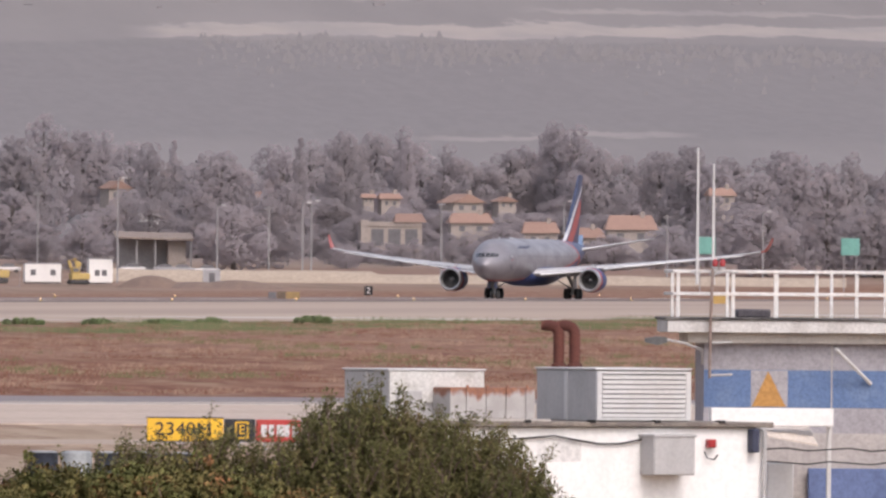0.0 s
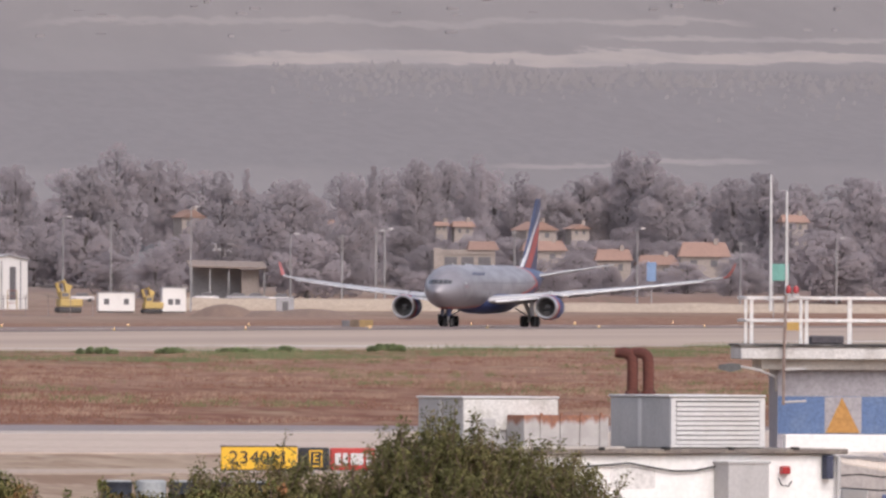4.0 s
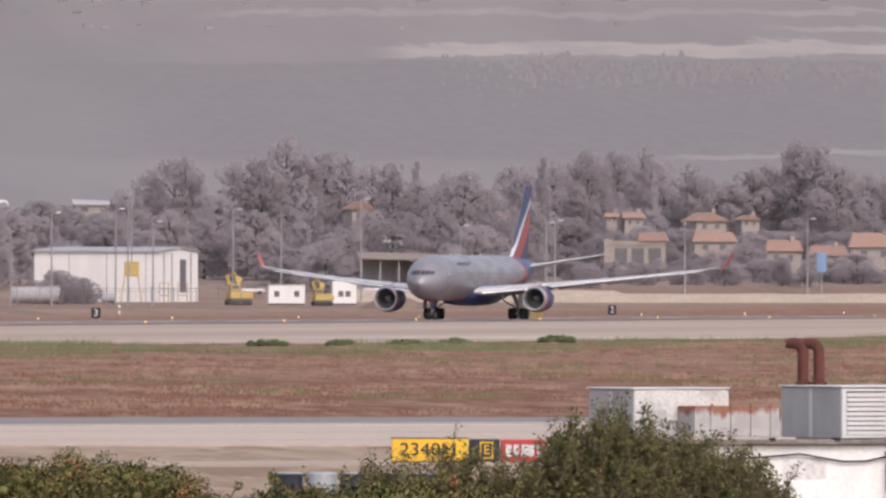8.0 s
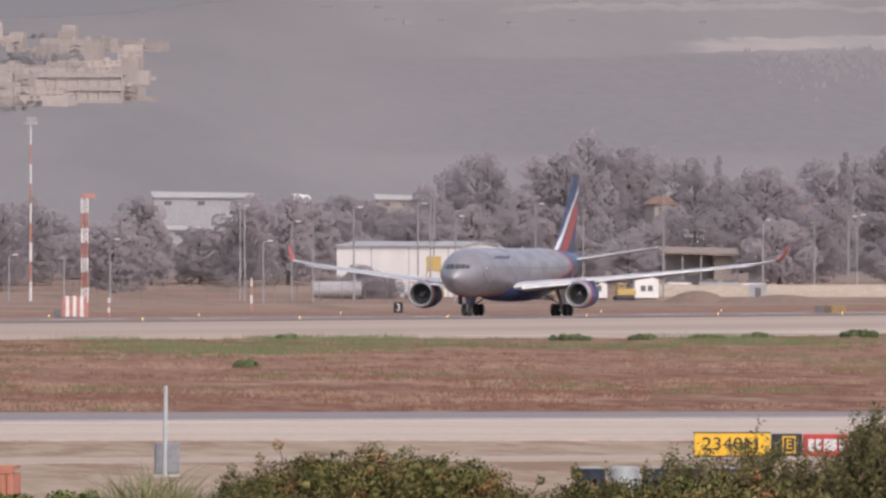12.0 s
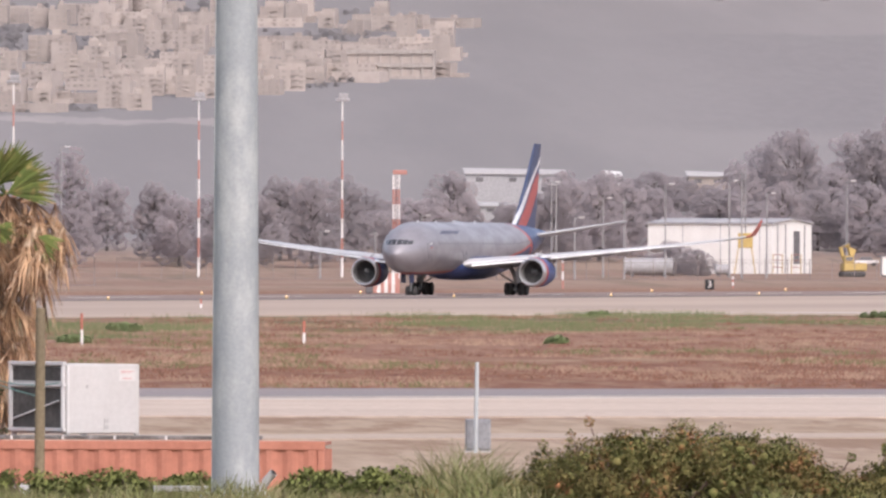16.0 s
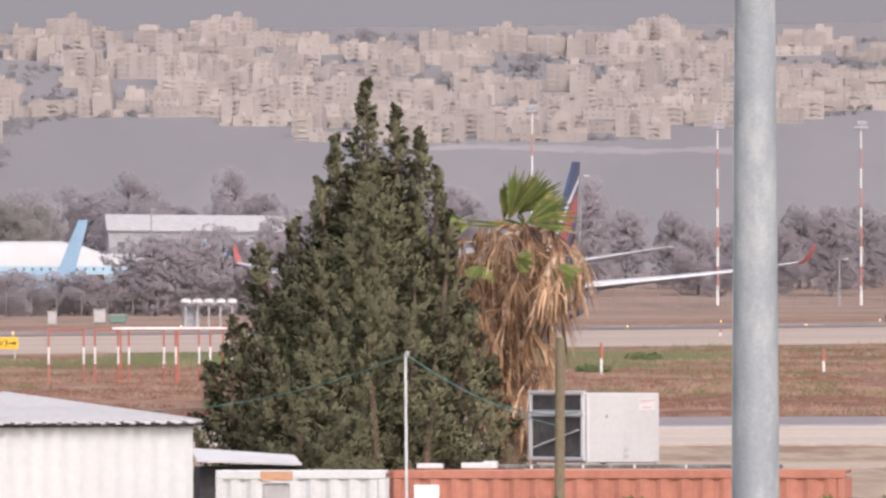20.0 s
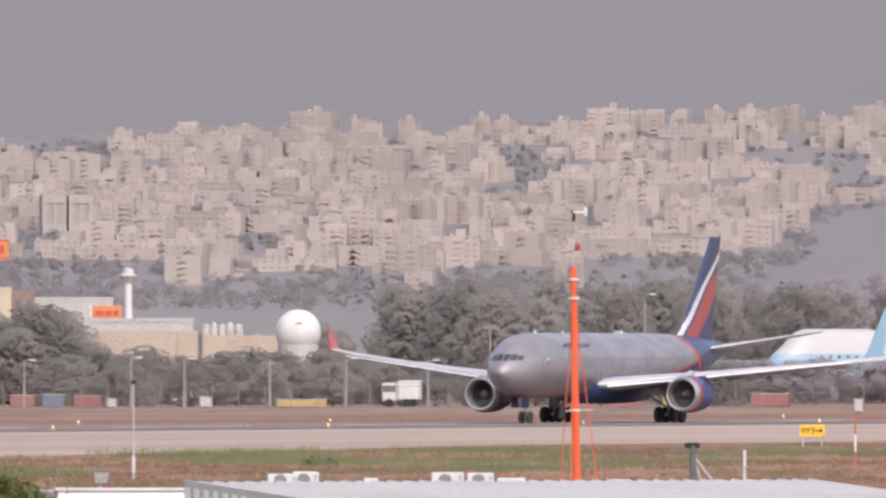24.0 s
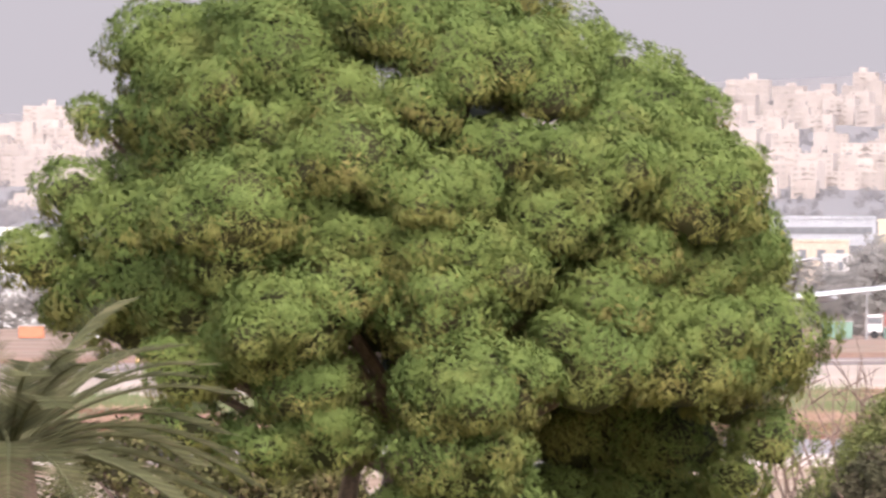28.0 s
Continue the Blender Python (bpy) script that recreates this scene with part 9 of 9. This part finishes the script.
                part("base", Shape().lathe([(0.14, 0), (0.12, 0.1), (0.05, 0.15), (0.05, 0.2)], 10), stem, lamp)
                part("lens", Shape().lathe([(0.05, 0.2), (0.075, 0.23), (0.075, 0.28), (0.03, 0.32)], 10), warm, lamp, "glowing amber lens")
            else:
                copy_thing(lamp, m2)
    yb = thing("yellow_barrier", on(76.0, 2220), "black and yellow barrier box behind the runway", "barrier")
    part("yellow_box", Shape().box(2.2, 0, 0, 3.9, 1.2, 0.95, 0.06), mat("barrier_yellow", (0.30, 0.20, 0.085), (0.22, 0.15, 0.08), 0.7, scale=1), yb)
    part("dark_box", Shape().box(0, 0, 0, 1.0, 1.2, 0.9, 0.06), darkg, yb)
    part("middle_box", Shape().box(1.08, 0, 0, 2.12, 1.2, 0.98, 0.06), mat("barrier_brown", (0.15, 0.11, 0.08), rough=0.8), yb)
    yc = thing("yellow_barrier", on(101.4, 2150), "dull yellow barrier box beside the runway", "barrier")
    part("yellow_box", Shape().box(-0.8, 0, 0, 0.8, 1.2, 1.05, 0.06), mat("barrier_amber", (0.42, 0.27, 0.09), rough=0.7), yc)
    part("foot", Shape().box(-0.7, 0.1, -0.1, 0.7, 1.1, -0.004), darkg, yc)
    for b, d in ((100.6, 2700), (108.7, 2700)):
        q = thing("green_screen", spot(b, d, up_at(b, d)), "teal green signal screen on two posts", "screen", "green screens")
        part("screen", Shape().box(-1.4, 0, 5.6, 1.4, 0.3, 8.2, 0.05), mat("teal_panel", (0.16, 0.36, 0.31), rough=0.7), q)
        for x in (-1.0, 0.9):
            part("post", Shape().box(x, 0.05, 0, x + 0.15, 0.25, 5.59), pole_m, q)
    bl = thing("blue_screen", spot(93.4, 3000, up_at(93.4, 3000)), "light blue signboard by the road", "screen")
    part("board", Shape().box(-0.8, 0, 4.6, 0.8, 0.3, 7.8, 0.05), mat("sign_light_blue", (0.20, 0.29, 0.45), rough=0.7), bl)
    part("post", Shape().box(-0.1, 0.05, 0, 0.1, 0.25, 4.59), pole_m, bl)


def build_fences():
    steel = mat("fence_steel", (0.235, 0.195, 0.185), rough=0.7)

    def run(b0, b1, d, step, h):
        f = thing("perimeter_fence", Matrix(), "grey steel perimeter fence with thin bars", "fence", "perimeter fences")
        p0, p1 = spot(b0, d).translation, spot(b1, d).translation
        n = int((p1 - p0).length / step)
        post = Shape().box(-0.06, -0.06, -0.3, 0.06, 0.06, h, 0.0).tube([(0, 0, h), (0, -0.4, h + 0.45)], 0.06, 5).mesh("post")
        post.materials.append(steel)
        bars = Shape()
        for k in range(n + 1):
            p = p0.lerp(p1, k / n)
            z = gz(p.x, p.y)
            part("post", post, steel, f, m=pose(p.x, p.y, z))
            if k < n:
                q = p0.lerp(p1, (k + 1) / n)
                for r in range(1, 7):
                    v = p.lerp(q, r / 7)
                    bars.box(v.x - 0.013, v.y - 0.012, z, v.x + 0.013, v.y + 0.012, z + h)
                for zz in (0.2, h - 0.1, h + 0.3):
                    bars.tube([(p.x, p.y - (0.3 if zz > h else 0), z + zz), (q.x, q.y - (0.3 if zz > h else 0), z + zz)], 0.03, 4)
        tagged(part("bar_infill", bars, steel, f), kind="stuff")

    run(18, 62, 2600, 3.2, 2.8)
    run(-19, 18, 2300, 3.2, 2.6)
    run(-72, -19, 2080, 3.0, 2.7)


def build_left_district():
    g = np.random.default_rng(600)
    cream = mat("cream_block", (0.50, 0.43, 0.32), (0.44, 0.375, 0.285), 0.85, scale=0.3, fine=3, grain=0.05)
    pale = mat("pale_block", (0.44, 0.415, 0.40), (0.37, 0.345, 0.335), 0.8, scale=0.3, fine=3)
    grey = mat("grey_block", (0.33, 0.33, 0.35), (0.28, 0.28, 0.30), 0.7, scale=0.3, fine=3)
    buff = mat("buff_wall", (0.43, 0.355, 0.285), (0.36, 0.30, 0.245), 0.9, scale=0.25, fine=3, streak=(1, 1, 0.3))
    dark = mat("dark_glass_band", (0.15, 0.15, 0.16), rough=0.3)
    white = mat("radome_white", (0.62, 0.60, 0.58), (0.54, 0.52, 0.50), 0.6, scale=0.6)
    brown = mat("brown_block", (0.27, 0.2, 0.18), rough=0.9)
    orange = mat("billboard_orange", (0.55, 0.22, 0.09), (0.50, 0.20, 0.09), 0.6, scale=0.6)
    redb = mat("billboard_red", (0.55, 0.08, 0.05), rough=0.6)
    blue = mat("pylon_blue", (0.22, 0.33, 0.46), (0.32, 0.42, 0.52), 0.6, scale=0.8, amt=0.8)

    def block(b0, b1, d, z0, z1, dp, paint, label, rows=0, cols=0, rz=0):
        w = d * (b1 - b0) / 1000
        t = thing("office_block", spot((b0 + b1) / 2, d, 0, rz), label, "building", "airport buildings")
        part("wall", Shape().box(-w / 2, 0, -1, w / 2, dp, z1), paint, t)
        part("parapet", Shape().box(-w / 2 - 0.1, -0.1, z1 + 0.003, w / 2 + 0.1, 0.4, z1 + 0.5), paint, t)
        for j in range(rows):
            for i in range(cols):
                x = -w / 2 + (i + 0.3) * w / cols
                z = z0 + (j + 0.35) * (z1 - z0) / rows
                part("window", Shape().box(x, -0.04, z, x + w / cols * 0.45, -0.005, z + (z1 - z0) / rows * 0.4), dark, t)
        return t

    t = block(-65.36, -61.23, 2850, 9.5, 17.0, 12, cream, "cream rendered cube building below a billboard")
    for x, z in ((1.0, 14.6), (2.9, 14.7), (-2.2, 11.4), (-5, 11.2), (1.8, 10.9)):
        part("window", Shape().box(x, -0.05, z, x + 0.7, -0.01, z + 0.8), dark, t)
    t = block(-72.5, -65.5, 2880, 10, 17.6, 14, grey, "modern grey building with dark glass bands")
    for z in (12.2, 15.2):
        part("glass_band", Shape().box(-6, -0.06, z, 9.5, -0.01, z + 1.1), dark, t)
    block(-70.2, -67.0, 2800, 9, 13.6, 8, buff, "small buff annex with a flat roof", 1, 3)
    block(-74.6, -69.8, 2760, 7, 11.6, 9, pale, "white stepped low building", 1, 5)
    block(-68.5, -64.5, 2740, 8, 11.2, 8, pale, "pale low terrace building", 1, 6)
    block(-61.2, -59.9, 2860, 9, 16.4, 9, brown, "brown block beside the cream building", 2, 2)
    block(-59.9, -55.5, 2900, 10, 15.6, 8, pale, "white low roof behind trees")
    block(-79.0, -74.0, 2700, 6, 12.8, 10, pale, "white office building partly behind the pine", 2, 6)
    block(-96.0, -84.0, 2700, 6, 13.6, 10, pale, "pale hall seen past the pine", 2, 9)
    t = block(-118.0, -110.4, 2600, 6, 14.6, 10, white, "white office slab at the edge of the airport", 3, 7)
    block(-112.0, -107.5, 2640, 6, 11.0, 10, grey, "low grey hall at the edge of the airport", 1, 4)
    # billboard on a blue pylon
    d = 2900
    bb = thing("billboard", spot(-62.9, d, 0), "orange billboard on a flared blue pylon above the roofs", "billboard")
    part("pylon", Shape().loft([[(-0.9, 0, 10), (0.9, 0, 10), (0.9, 1, 10), (-0.9, 1, 10)], [(-0.8, 0, 18), (0.8, 0, 18), (0.8, 1, 18), (-0.8, 1, 18)], [(-1.5, 0, 22.4), (1.5, 0, 22.4), (1.5, 1, 22.4), (-1.5, 1, 22.4)]]), blue, bb, "light blue flared pylon")
    for x in (-0.45, 0.45):
        part("pylon_rib", Shape().box(x - 0.12, -0.1, 10, x + 0.12, -0.005, 22.0), grey, bb)
    pn = part("panel", Shape().box(-4.4, -0.3, 22.5, 4.4, 1.3, 25.2, 0.08), orange, bb, "orange panel")
    part("panel_rim", Shape().box(-4.5, -0.34, 25.21, 4.5, 1.34, 25.45).box(-4.5, -0.34, 22.3, 4.5, 1.34, 22.495), redb, bb, "red rim")
    for k, w in enumerate((0.9, 0.7, 0.9, 0.6, 0.8, 0.7)):
        part("writing_bar", Shape().box(-2.3 + k * 1.05, -0.36, 23.2, -2.3 + k * 1.05 + w, -0.305, 24.5), redb, pn, "red writing as a plain bar")
    part("emblem", Shape().lathe([(0.02, -0.34), (0.55, -0.36), (0.6, -0.31), (0.02, -0.305)], 16, "y", (-3.3, 0, 23.8)), white, pn, "pale round emblem")
    b2 = thing("small_billboard", spot(-55.9, 2500, 0), "small orange billboard on the compound roof", "billboard")
    part("panel", Shape().box(-2.2, 0, 11.2, 2.2, 0.4, 13.4, 0.05), orange, b2)
    part("panel_rim", Shape().box(-2.25, -0.05, 11.0, -2.0, -0.005, 13.5), white, b2)
    for x, w in ((-1.5, 1.2), (-0.1, 0.9), (1.0, 0.7)):
        part("writing_bar", Shape().box(x, -0.05, 12.0, x + w, -0.005, 12.7), redb, b2, "red writing as a plain bar")
    for x in (-1.5, 1.4):
        part("post", Shape().box(x, 0.1, 0, x + 0.15, 0.3, 11.19), grey, b2)
    # mushroom-headed tower
    tw = thing("radar_tower", spot(-54.65, 2700, 0), "slim white tower with a wide dish head", "tower")
    part("stem", Shape().lathe([(0.7, 0), (0.62, 12), (0.55, 17.4), (1.1, 18.0)], 16), white, tw, "", True)
    part("head", Shape().lathe([(0.6, 17.6), (1.3, 18.3), (1.4, 18.6), (0.9, 18.9), (0.7, 19.6), (0.3, 19.8)], 24), mat("tower_head", (0.5, 0.47, 0.46), rough=0.6), tw, "grey round head", True)
    part("antenna", Shape().tube([(0, 0, 19.7), (0.2, 0, 21.0)], 0.08, 5).box(-1.0, -0.1, 20.2, 1.0, 0.1, 20.35), grey, tw)
    # compound wall, hall roof and radar dish
    t = thing("compound_wall", spot(-51.7, 2350, 0), "long buff compound wall with pilasters", "wall")
    w = 2350 * 12.1 / 1000
    part("wall", Shape().box(-w / 2, 0, 0, w * 0.08, 1.0, 9.6).box(w * 0.10, 0, 0, w / 2, 1.0, 9.0), buff, t)
    for k in range(9):
        x = -w / 2 + k * w / 8.2
        part("pilaster", Shape().box(x, -0.2, 0, x + 0.3, -0.004, 9.3), buff, t)
    block(-57.6, -51.0, 2365, 9, 10.8, 10, pale, "white hall roof behind the compound wall", 0, 0)
    dm = thing("sheeted_stack", spot(-49.3, 2380, 0), "pale sheeted machinery behind the wall", "machinery")
    for k in range(5):
        x = -2.4 + k * 1.1
        part("drum", Shape().lathe([(0.02, 10.6 + 0.3 * (k % 2)), (0.5, 10.4), (0.6, 9.6), (0.6, 0)], 10, "z", (x, 0, 0)), pale, dm)
    rd = thing("radar_dome", spot(-45.1, 2300, 0), "big white round radar dome on a block base", "radar dome")
    prof = [(2.95 * math.cos(a), 9.3 + 2.95 * math.sin(a)) for a in np.linspace(-0.62, 1.55, 16)]
    part("dome", Shape().lathe(prof, 32), white, rd, "white dome", True)
    part("base", Shape().lathe([(2.62, 0), (2.62, 7.6), (2.3, 7.63)], 24), pale, rd)
    part("hatch", Shape().box(-0.35, -2.75, 8.6, 0.5, -2.6, 10.6), grey, rd)
    # vehicles and stores along the fence
    def truck(b, d, body, cab, n, label):
        v = thing("truck", spot(b, d, 0, g.uniform(-8, 8)), label, "truck", "parked trucks")
        part("cab", Shape().box(0, 0, 0.7, 1.9, 2.3, 2.9, 0.15), cab, v)
        part("windscreen", Shape().box(0.1, -0.03, 1.8, 1.8, -0.004, 2.6), dark, v)
        part("load", Shape().box(2.0, 0, 0.9, 2.0 + n, 2.4, 3.2, 0.06), body, v)
        part("chassis", Shape().box(0.1, 0.3, 0.5, 2.0 + n, 2.0, 0.69), dark, v)
        for x in (0.9, n * 0.7 + 1.2, n + 1.2):
            part("wheel", Shape().lathe([(0.2, -0.15), (0.5, -0.12), (0.5, 0.12), (0.2, 0.15)], 12, "y", (x, 0.1, 0.5)), black, v)

    red = mat("vehicle_red", (0.28, 0.12, 0.11), rough=0.5)
    green = mat("vehicle_green", (0.16, 0.25, 0.2), rough=0.6)
    vor = mat("vehicle_orange", (0.45, 0.18, 0.10), rough=0.5)
    yel = mat("vehicle_yellow", (0.42, 0.31, 0.12), rough=0.5)
    navy = mat("vehicle_blue", (0.14, 0.165, 0.23), rough=0.5)
    truck(-66.0, 2140, red, white, 1.5, "white and red lorry parked behind the fence")
    truck(-40.4, 2150, white, white, 2.6, "white tanker lorry parked behind the fence")
    truck(-52.2, 2150, white, white, 1.2, "white box van parked behind the fence")
    for b, d, w, h, paint, nm in ((-63.9, 2120, 4.6, 1.4, green, "green skip"), (-62.8, 2118, 1.5, 1.9, vor, "orange container"), (-67.6, 2105, 3.4, 2.1, green, "pale green skip"), (-60.6, 2130, 3.0, 1.4, red, "red crate stack"), (-58.9, 2130, 2.6, 1.5, navy, "blue crate stack"), (-57.0, 2135, 3.2, 1.3, red, "red crate stack"),
                                 (-44.9, 2120, 6.0, 0.9, yel, "yellow baggage conveyor"), (-55.6, 2120, 1.2, 1.0, pale, "white crate"), (-50.3, 2125, 1.4, 1.2, pale, "white crate"), (-26.9, 2120, 5.0, 1.2, red, "red and green crates"), (-24.2, 2120, 1.8, 1.6, yel, "yellow tank"), (-22.6, 2125, 1.8, 2.0, pale, "white tank"), (-18.6, 2125, 4.6, 1.6, red, "red and green crates"),
                                 (-113, 2100, 3.0, 1.5, vor, "orange container"), (-106, 2100, 4.0, 1.3, vor, "orange container"), (-109.5, 2100, 2.4, 2.0, pale, "white tank"), (-101, 2100, 2.0, 1.4, red, "red crate stack"), (-98, 2100, 2.2, 1.5, pale, "white crate"), (-10.9, 1950, 1.3, 1.5, pale, "pale switch cabinet"), (-9.9, 1955, 1.8, 0.9, green, "green cabinet"), (-13.6, 1900, 0.9, 1.4, pale, "pale switch cabinet")):
        c = thing(nm.replace(" ", "_"), spot(b, d, 0.0, g.uniform(-10, 10)), nm + " standing on the ground behind the runway", "container")
        part("body", Shape().box(-w / 2, 0, 0.08, w / 2, 1.8, h, 0.06), paint, c)
        part("lid", Shape().box(-w / 2 - 0.05, -0.05, h + 0.003, w / 2 + 0.05, 1.85, h + 0.1), pale, c)
        part("foot", Shape().box(-w / 2 + 0.1, 0.1, 0, w / 2 - 0.1, 1.7, 0.079), dark, c)
    # shelter with a row of white domes
    ls = thing("antenna_shelter", spot(-4.7, 1760, 0), "row of white domed antennas on pale columns", "antenna array")
    part("beam", Shape().box(-2.8, 0, 2.3, 2.4, 0.6, 2.5), grey, ls)
    for k in range(5):
        x = -2.4 + k * 1.15
        part("column", Shape().box(x - 0.08, 0.1, 0, x + 0.08, 0.4, 2.298), pale, ls)
        part("dome", Shape().lathe([(0.5, 2.51), (0.56, 2.65), (0.45, 2.85), (0.2, 2.95), (0.02, 2.97)], 14, "z", (x, 0.3, 0)), white, ls, "white dome", True)
    part("back_panel", Shape().box(-2.8, 0.9, 0, -1.0, 1.0, 2.3), grey, ls)
    # approach light frames, banded red and white
    rr, ww = mat("frame_red", (0.42, 0.14, 0.10), rough=0.6), mat("frame_white", (0.75, 0.72, 0.7), rough=0.6)
    for x0, x1 in ((86, 148), (168, 209), (228, 290), (311, 352), (372, 410)):
        b0, b1 = 8.408 + (x0 - 784) / 31.47, 8.408 + (x1 - 784) / 31.47
        f = thing("approach_light_frame", spot(b0, 870, 0), "red and white banded approach light frame", "light frame", "approach light frames")
        w = 870 * (b1 - b0) / 1000
        for x in (0, w):
            for q, (za, zb) in enumerate(((0, 0.9), (0.9, 1.75), (1.75, 2.6))):
                part("post_band", Shape().tube([(x, 0, za), (x, 0, zb)], 0.05, 8), ww if q == 1 else rr, f)
        part("crossbar", Shape().tube([(-0.05, 0, 2.58), (w + 0.05, 0, 2.58)], 0.045, 8), rr, f)
    lb = thing("light_bar", spot(-6.5, 868, 0), "long white approach light bar on posts", "light bar")
    part("bar", Shape().box(-3.2, 0, 2.6, 2.6, 0.15, 2.72), ww, lb)
    for x in (-2.8, 0, 2.2):
        part("post", Shape().tube([(x, 0.07, 0), (x, 0.07, 2.6)], 0.05, 6), rr, lb)
    ys = thing("taxiway_sign", spot(-16.2, 1100, 0), "yellow taxiway sign with black characters", "sign")
    part("panel", Shape().box(-0.78, 0, 0.7, 0.78, 0.25, 1.43, 0.03), yellow_sign, ys)
    letters("W3", 0.55, black, ys, pose(-0.25, -0.015, 1.06) @ UP)
    part("arrow", Shape().box(0.2, -0.02, 1.03, 0.55, -0.004, 1.1).loft([[(0.5, y, 0.92), (0.5, y, 1.21), (0.68, y, 1.065)] for y in (-0.02, -0.004)]), black, ys, "black arrow")
    for x in (-0.6, 0.55):
        part("leg", Shape().box(x, 0.08, 0, x + 0.08, 0.16, 0.698), grey_metal, ys)
    for b, d, h in ((17.3, 930, 1.7), (29.8, 950, 1.25), (-7.3, 1000, 0.9), (24.0, 1500, 0.8)):
        mp = thing("short_post", spot(b, d, 0), "short white and red marker post in the soil", "post", "short posts")
        part("lower", Shape().tube([(0, 0, 0), (0, 0, h * 0.5)], 0.07, 8), ww, mp)
        part("upper", Shape().tube([(0, 0, h * 0.5), (0, 0, h)], 0.07, 8), rr, mp)


def build_parked_jets():
    white = mat("jet_white", (0.46, 0.442, 0.43), (0.41, 0.395, 0.385), 0.4, scale=0.2, grain=0.04)
    n = Nodes("jet_stripe")
    p = n.where()
    s = n.add("ShaderNodeSeparateXYZ")
    n.put(s.inputs[0], p)
    c = n.mix(n.step(s.outputs[2], 7.3, 7.45, 1.0, 0.0), (0.46, 0.442, 0.425), (0.25, 0.37, 0.45))
    stripe = n.end(n.mix(n.step(n.noise(p, 0.4), 0.4, 0.6, 0.0, 0.2), c, (0.5, 0.5, 0.52)), 0.4, 0, 0.5)
    blue = mat("jet_blue", (0.27, 0.40, 0.51), (0.23, 0.34, 0.44), 0.5, scale=0.3)
    dark = mat("jet_window", (0.1, 0.1, 0.11), rough=0.3)

    def jet(m, length, r, zc, hump, label):
        j = thing("parked_jet", m, label, "airplane", "parked jets")
        rings = fuselage_rings(length, 0.0, r, zc, 32)
        if hump:
            for ring in rings:
                x = -ring[0][0]
                up = 1.9 * smooth01((x - 2.2) / 4.0) * smooth01((27 - x) / 8.0)
                for k, v in enumerate(ring):
                    if v[2] > zc:
                        ring[k] = (v[0], v[1] * (1 - 0.12 * up * (v[2] - zc) / r), zc + (v[2] - zc) * (1 + up / r))
        part("fuselage", Shape().loft(rings), stripe, j, "white fuselage with a light blue lower half", True)
        k = length / 58.8
        fin = [(-43 * k, 0, zc + r * 0.7, (11 if hump else 4.0) * k, 0.5), (-48 * k, 0, zc + r + (2.5 if hump else 11.4) * k, (4.6 if hump else 2.2) * k, 0.5)]
        part("fin", Shape().loft(wing_rings(fin, True)), blue, j, "light blue tail fin", True)
        for side in (1, -1):
            wg = [(-16 * k, 1.5 * side, zc - r * 0.6, 13 * k, 0.8), (-35 * k, 28 * k * side, zc + 1.2, 3 * k, 0.8)]
            part("wing", Shape().loft(wing_rings(wg)), white, j, "", True)
            tp = [(-48 * k, 0.8 * side, zc + r * 0.4, 6 * k, 0.7), (-52.5 * k, 9.5 * k * side, zc + r * 0.9, 2.2 * k, 0.7)]
            part("tailplane", Shape().loft(wing_rings(tp)), white, j, "", True)
            for y, x in ((10 * k, -20 * k), (18.5 * k, -27 * k)) if hump else ((8 * k, -17 * k),):
                part("engine", Shape().lathe([(1.0, 0), (1.3, -0.3), (1.35, -2), (0.9, -4.6)], 20, "x", (x, y * side, zc - r * 0.9)), white, j, "", True)
            part("main_gear", Shape().tube([(-27 * k, 3 * side, 0.6), (-27 * k, 3 * side, zc - r * 0.5)], 0.2, 6).lathe([(0.3, -0.5), (0.6, -0.45), (0.6, 0.45), (0.3, 0.5)], 12, "y", (-27 * k, 3 * side, 0.6)), dark, j)
            for q in range(20):
                x = -8 - q * length / 34
                part("cabin_window", Shape().box(x - 0.15, r * 0.96 * side - 0.02, zc + 0.75, x + 0.15, r * 0.99 * side + 0.02, zc + 1.1), dark, j)
        part("nose_gear", Shape().tube([(-7 * k, 0, 0.5), (-7 * k, 0, zc - r * 0.8)], 0.15, 6).lathe([(0.2, -0.4), (0.5, -0.35), (0.5, 0.35), (0.2, 0.4)], 12, "y", (-7 * k, 0, 0.5)), dark, j)
        return j

    jet(spot(-18.8, 2380, 0, 213) @ Matrix.Diagonal((0.89, 0.89, 0.89, 1)), 54.0, 3.2, 6.0, True, "white four-engine jumbo jet with light blue belly, parked")
    jet(spot(-24.5, 2352, 0, 172), 36.0, 1.95, 3.7, False, "small white and blue jet parked behind bushes")


build_far_trees()
build_airfield_edge()
build_fences()
build_left_district()
build_parked_jets()
build_city()


def motions():
    rows = []
    for t, s in ROLL:
        p = RN * RUNWAY + RU * s
        rows.append((t, pose(p.x, p.y, 0.06, 0, 0, -90 - math.degrees(PSI))))
    walk(airliner, rows)


motions()
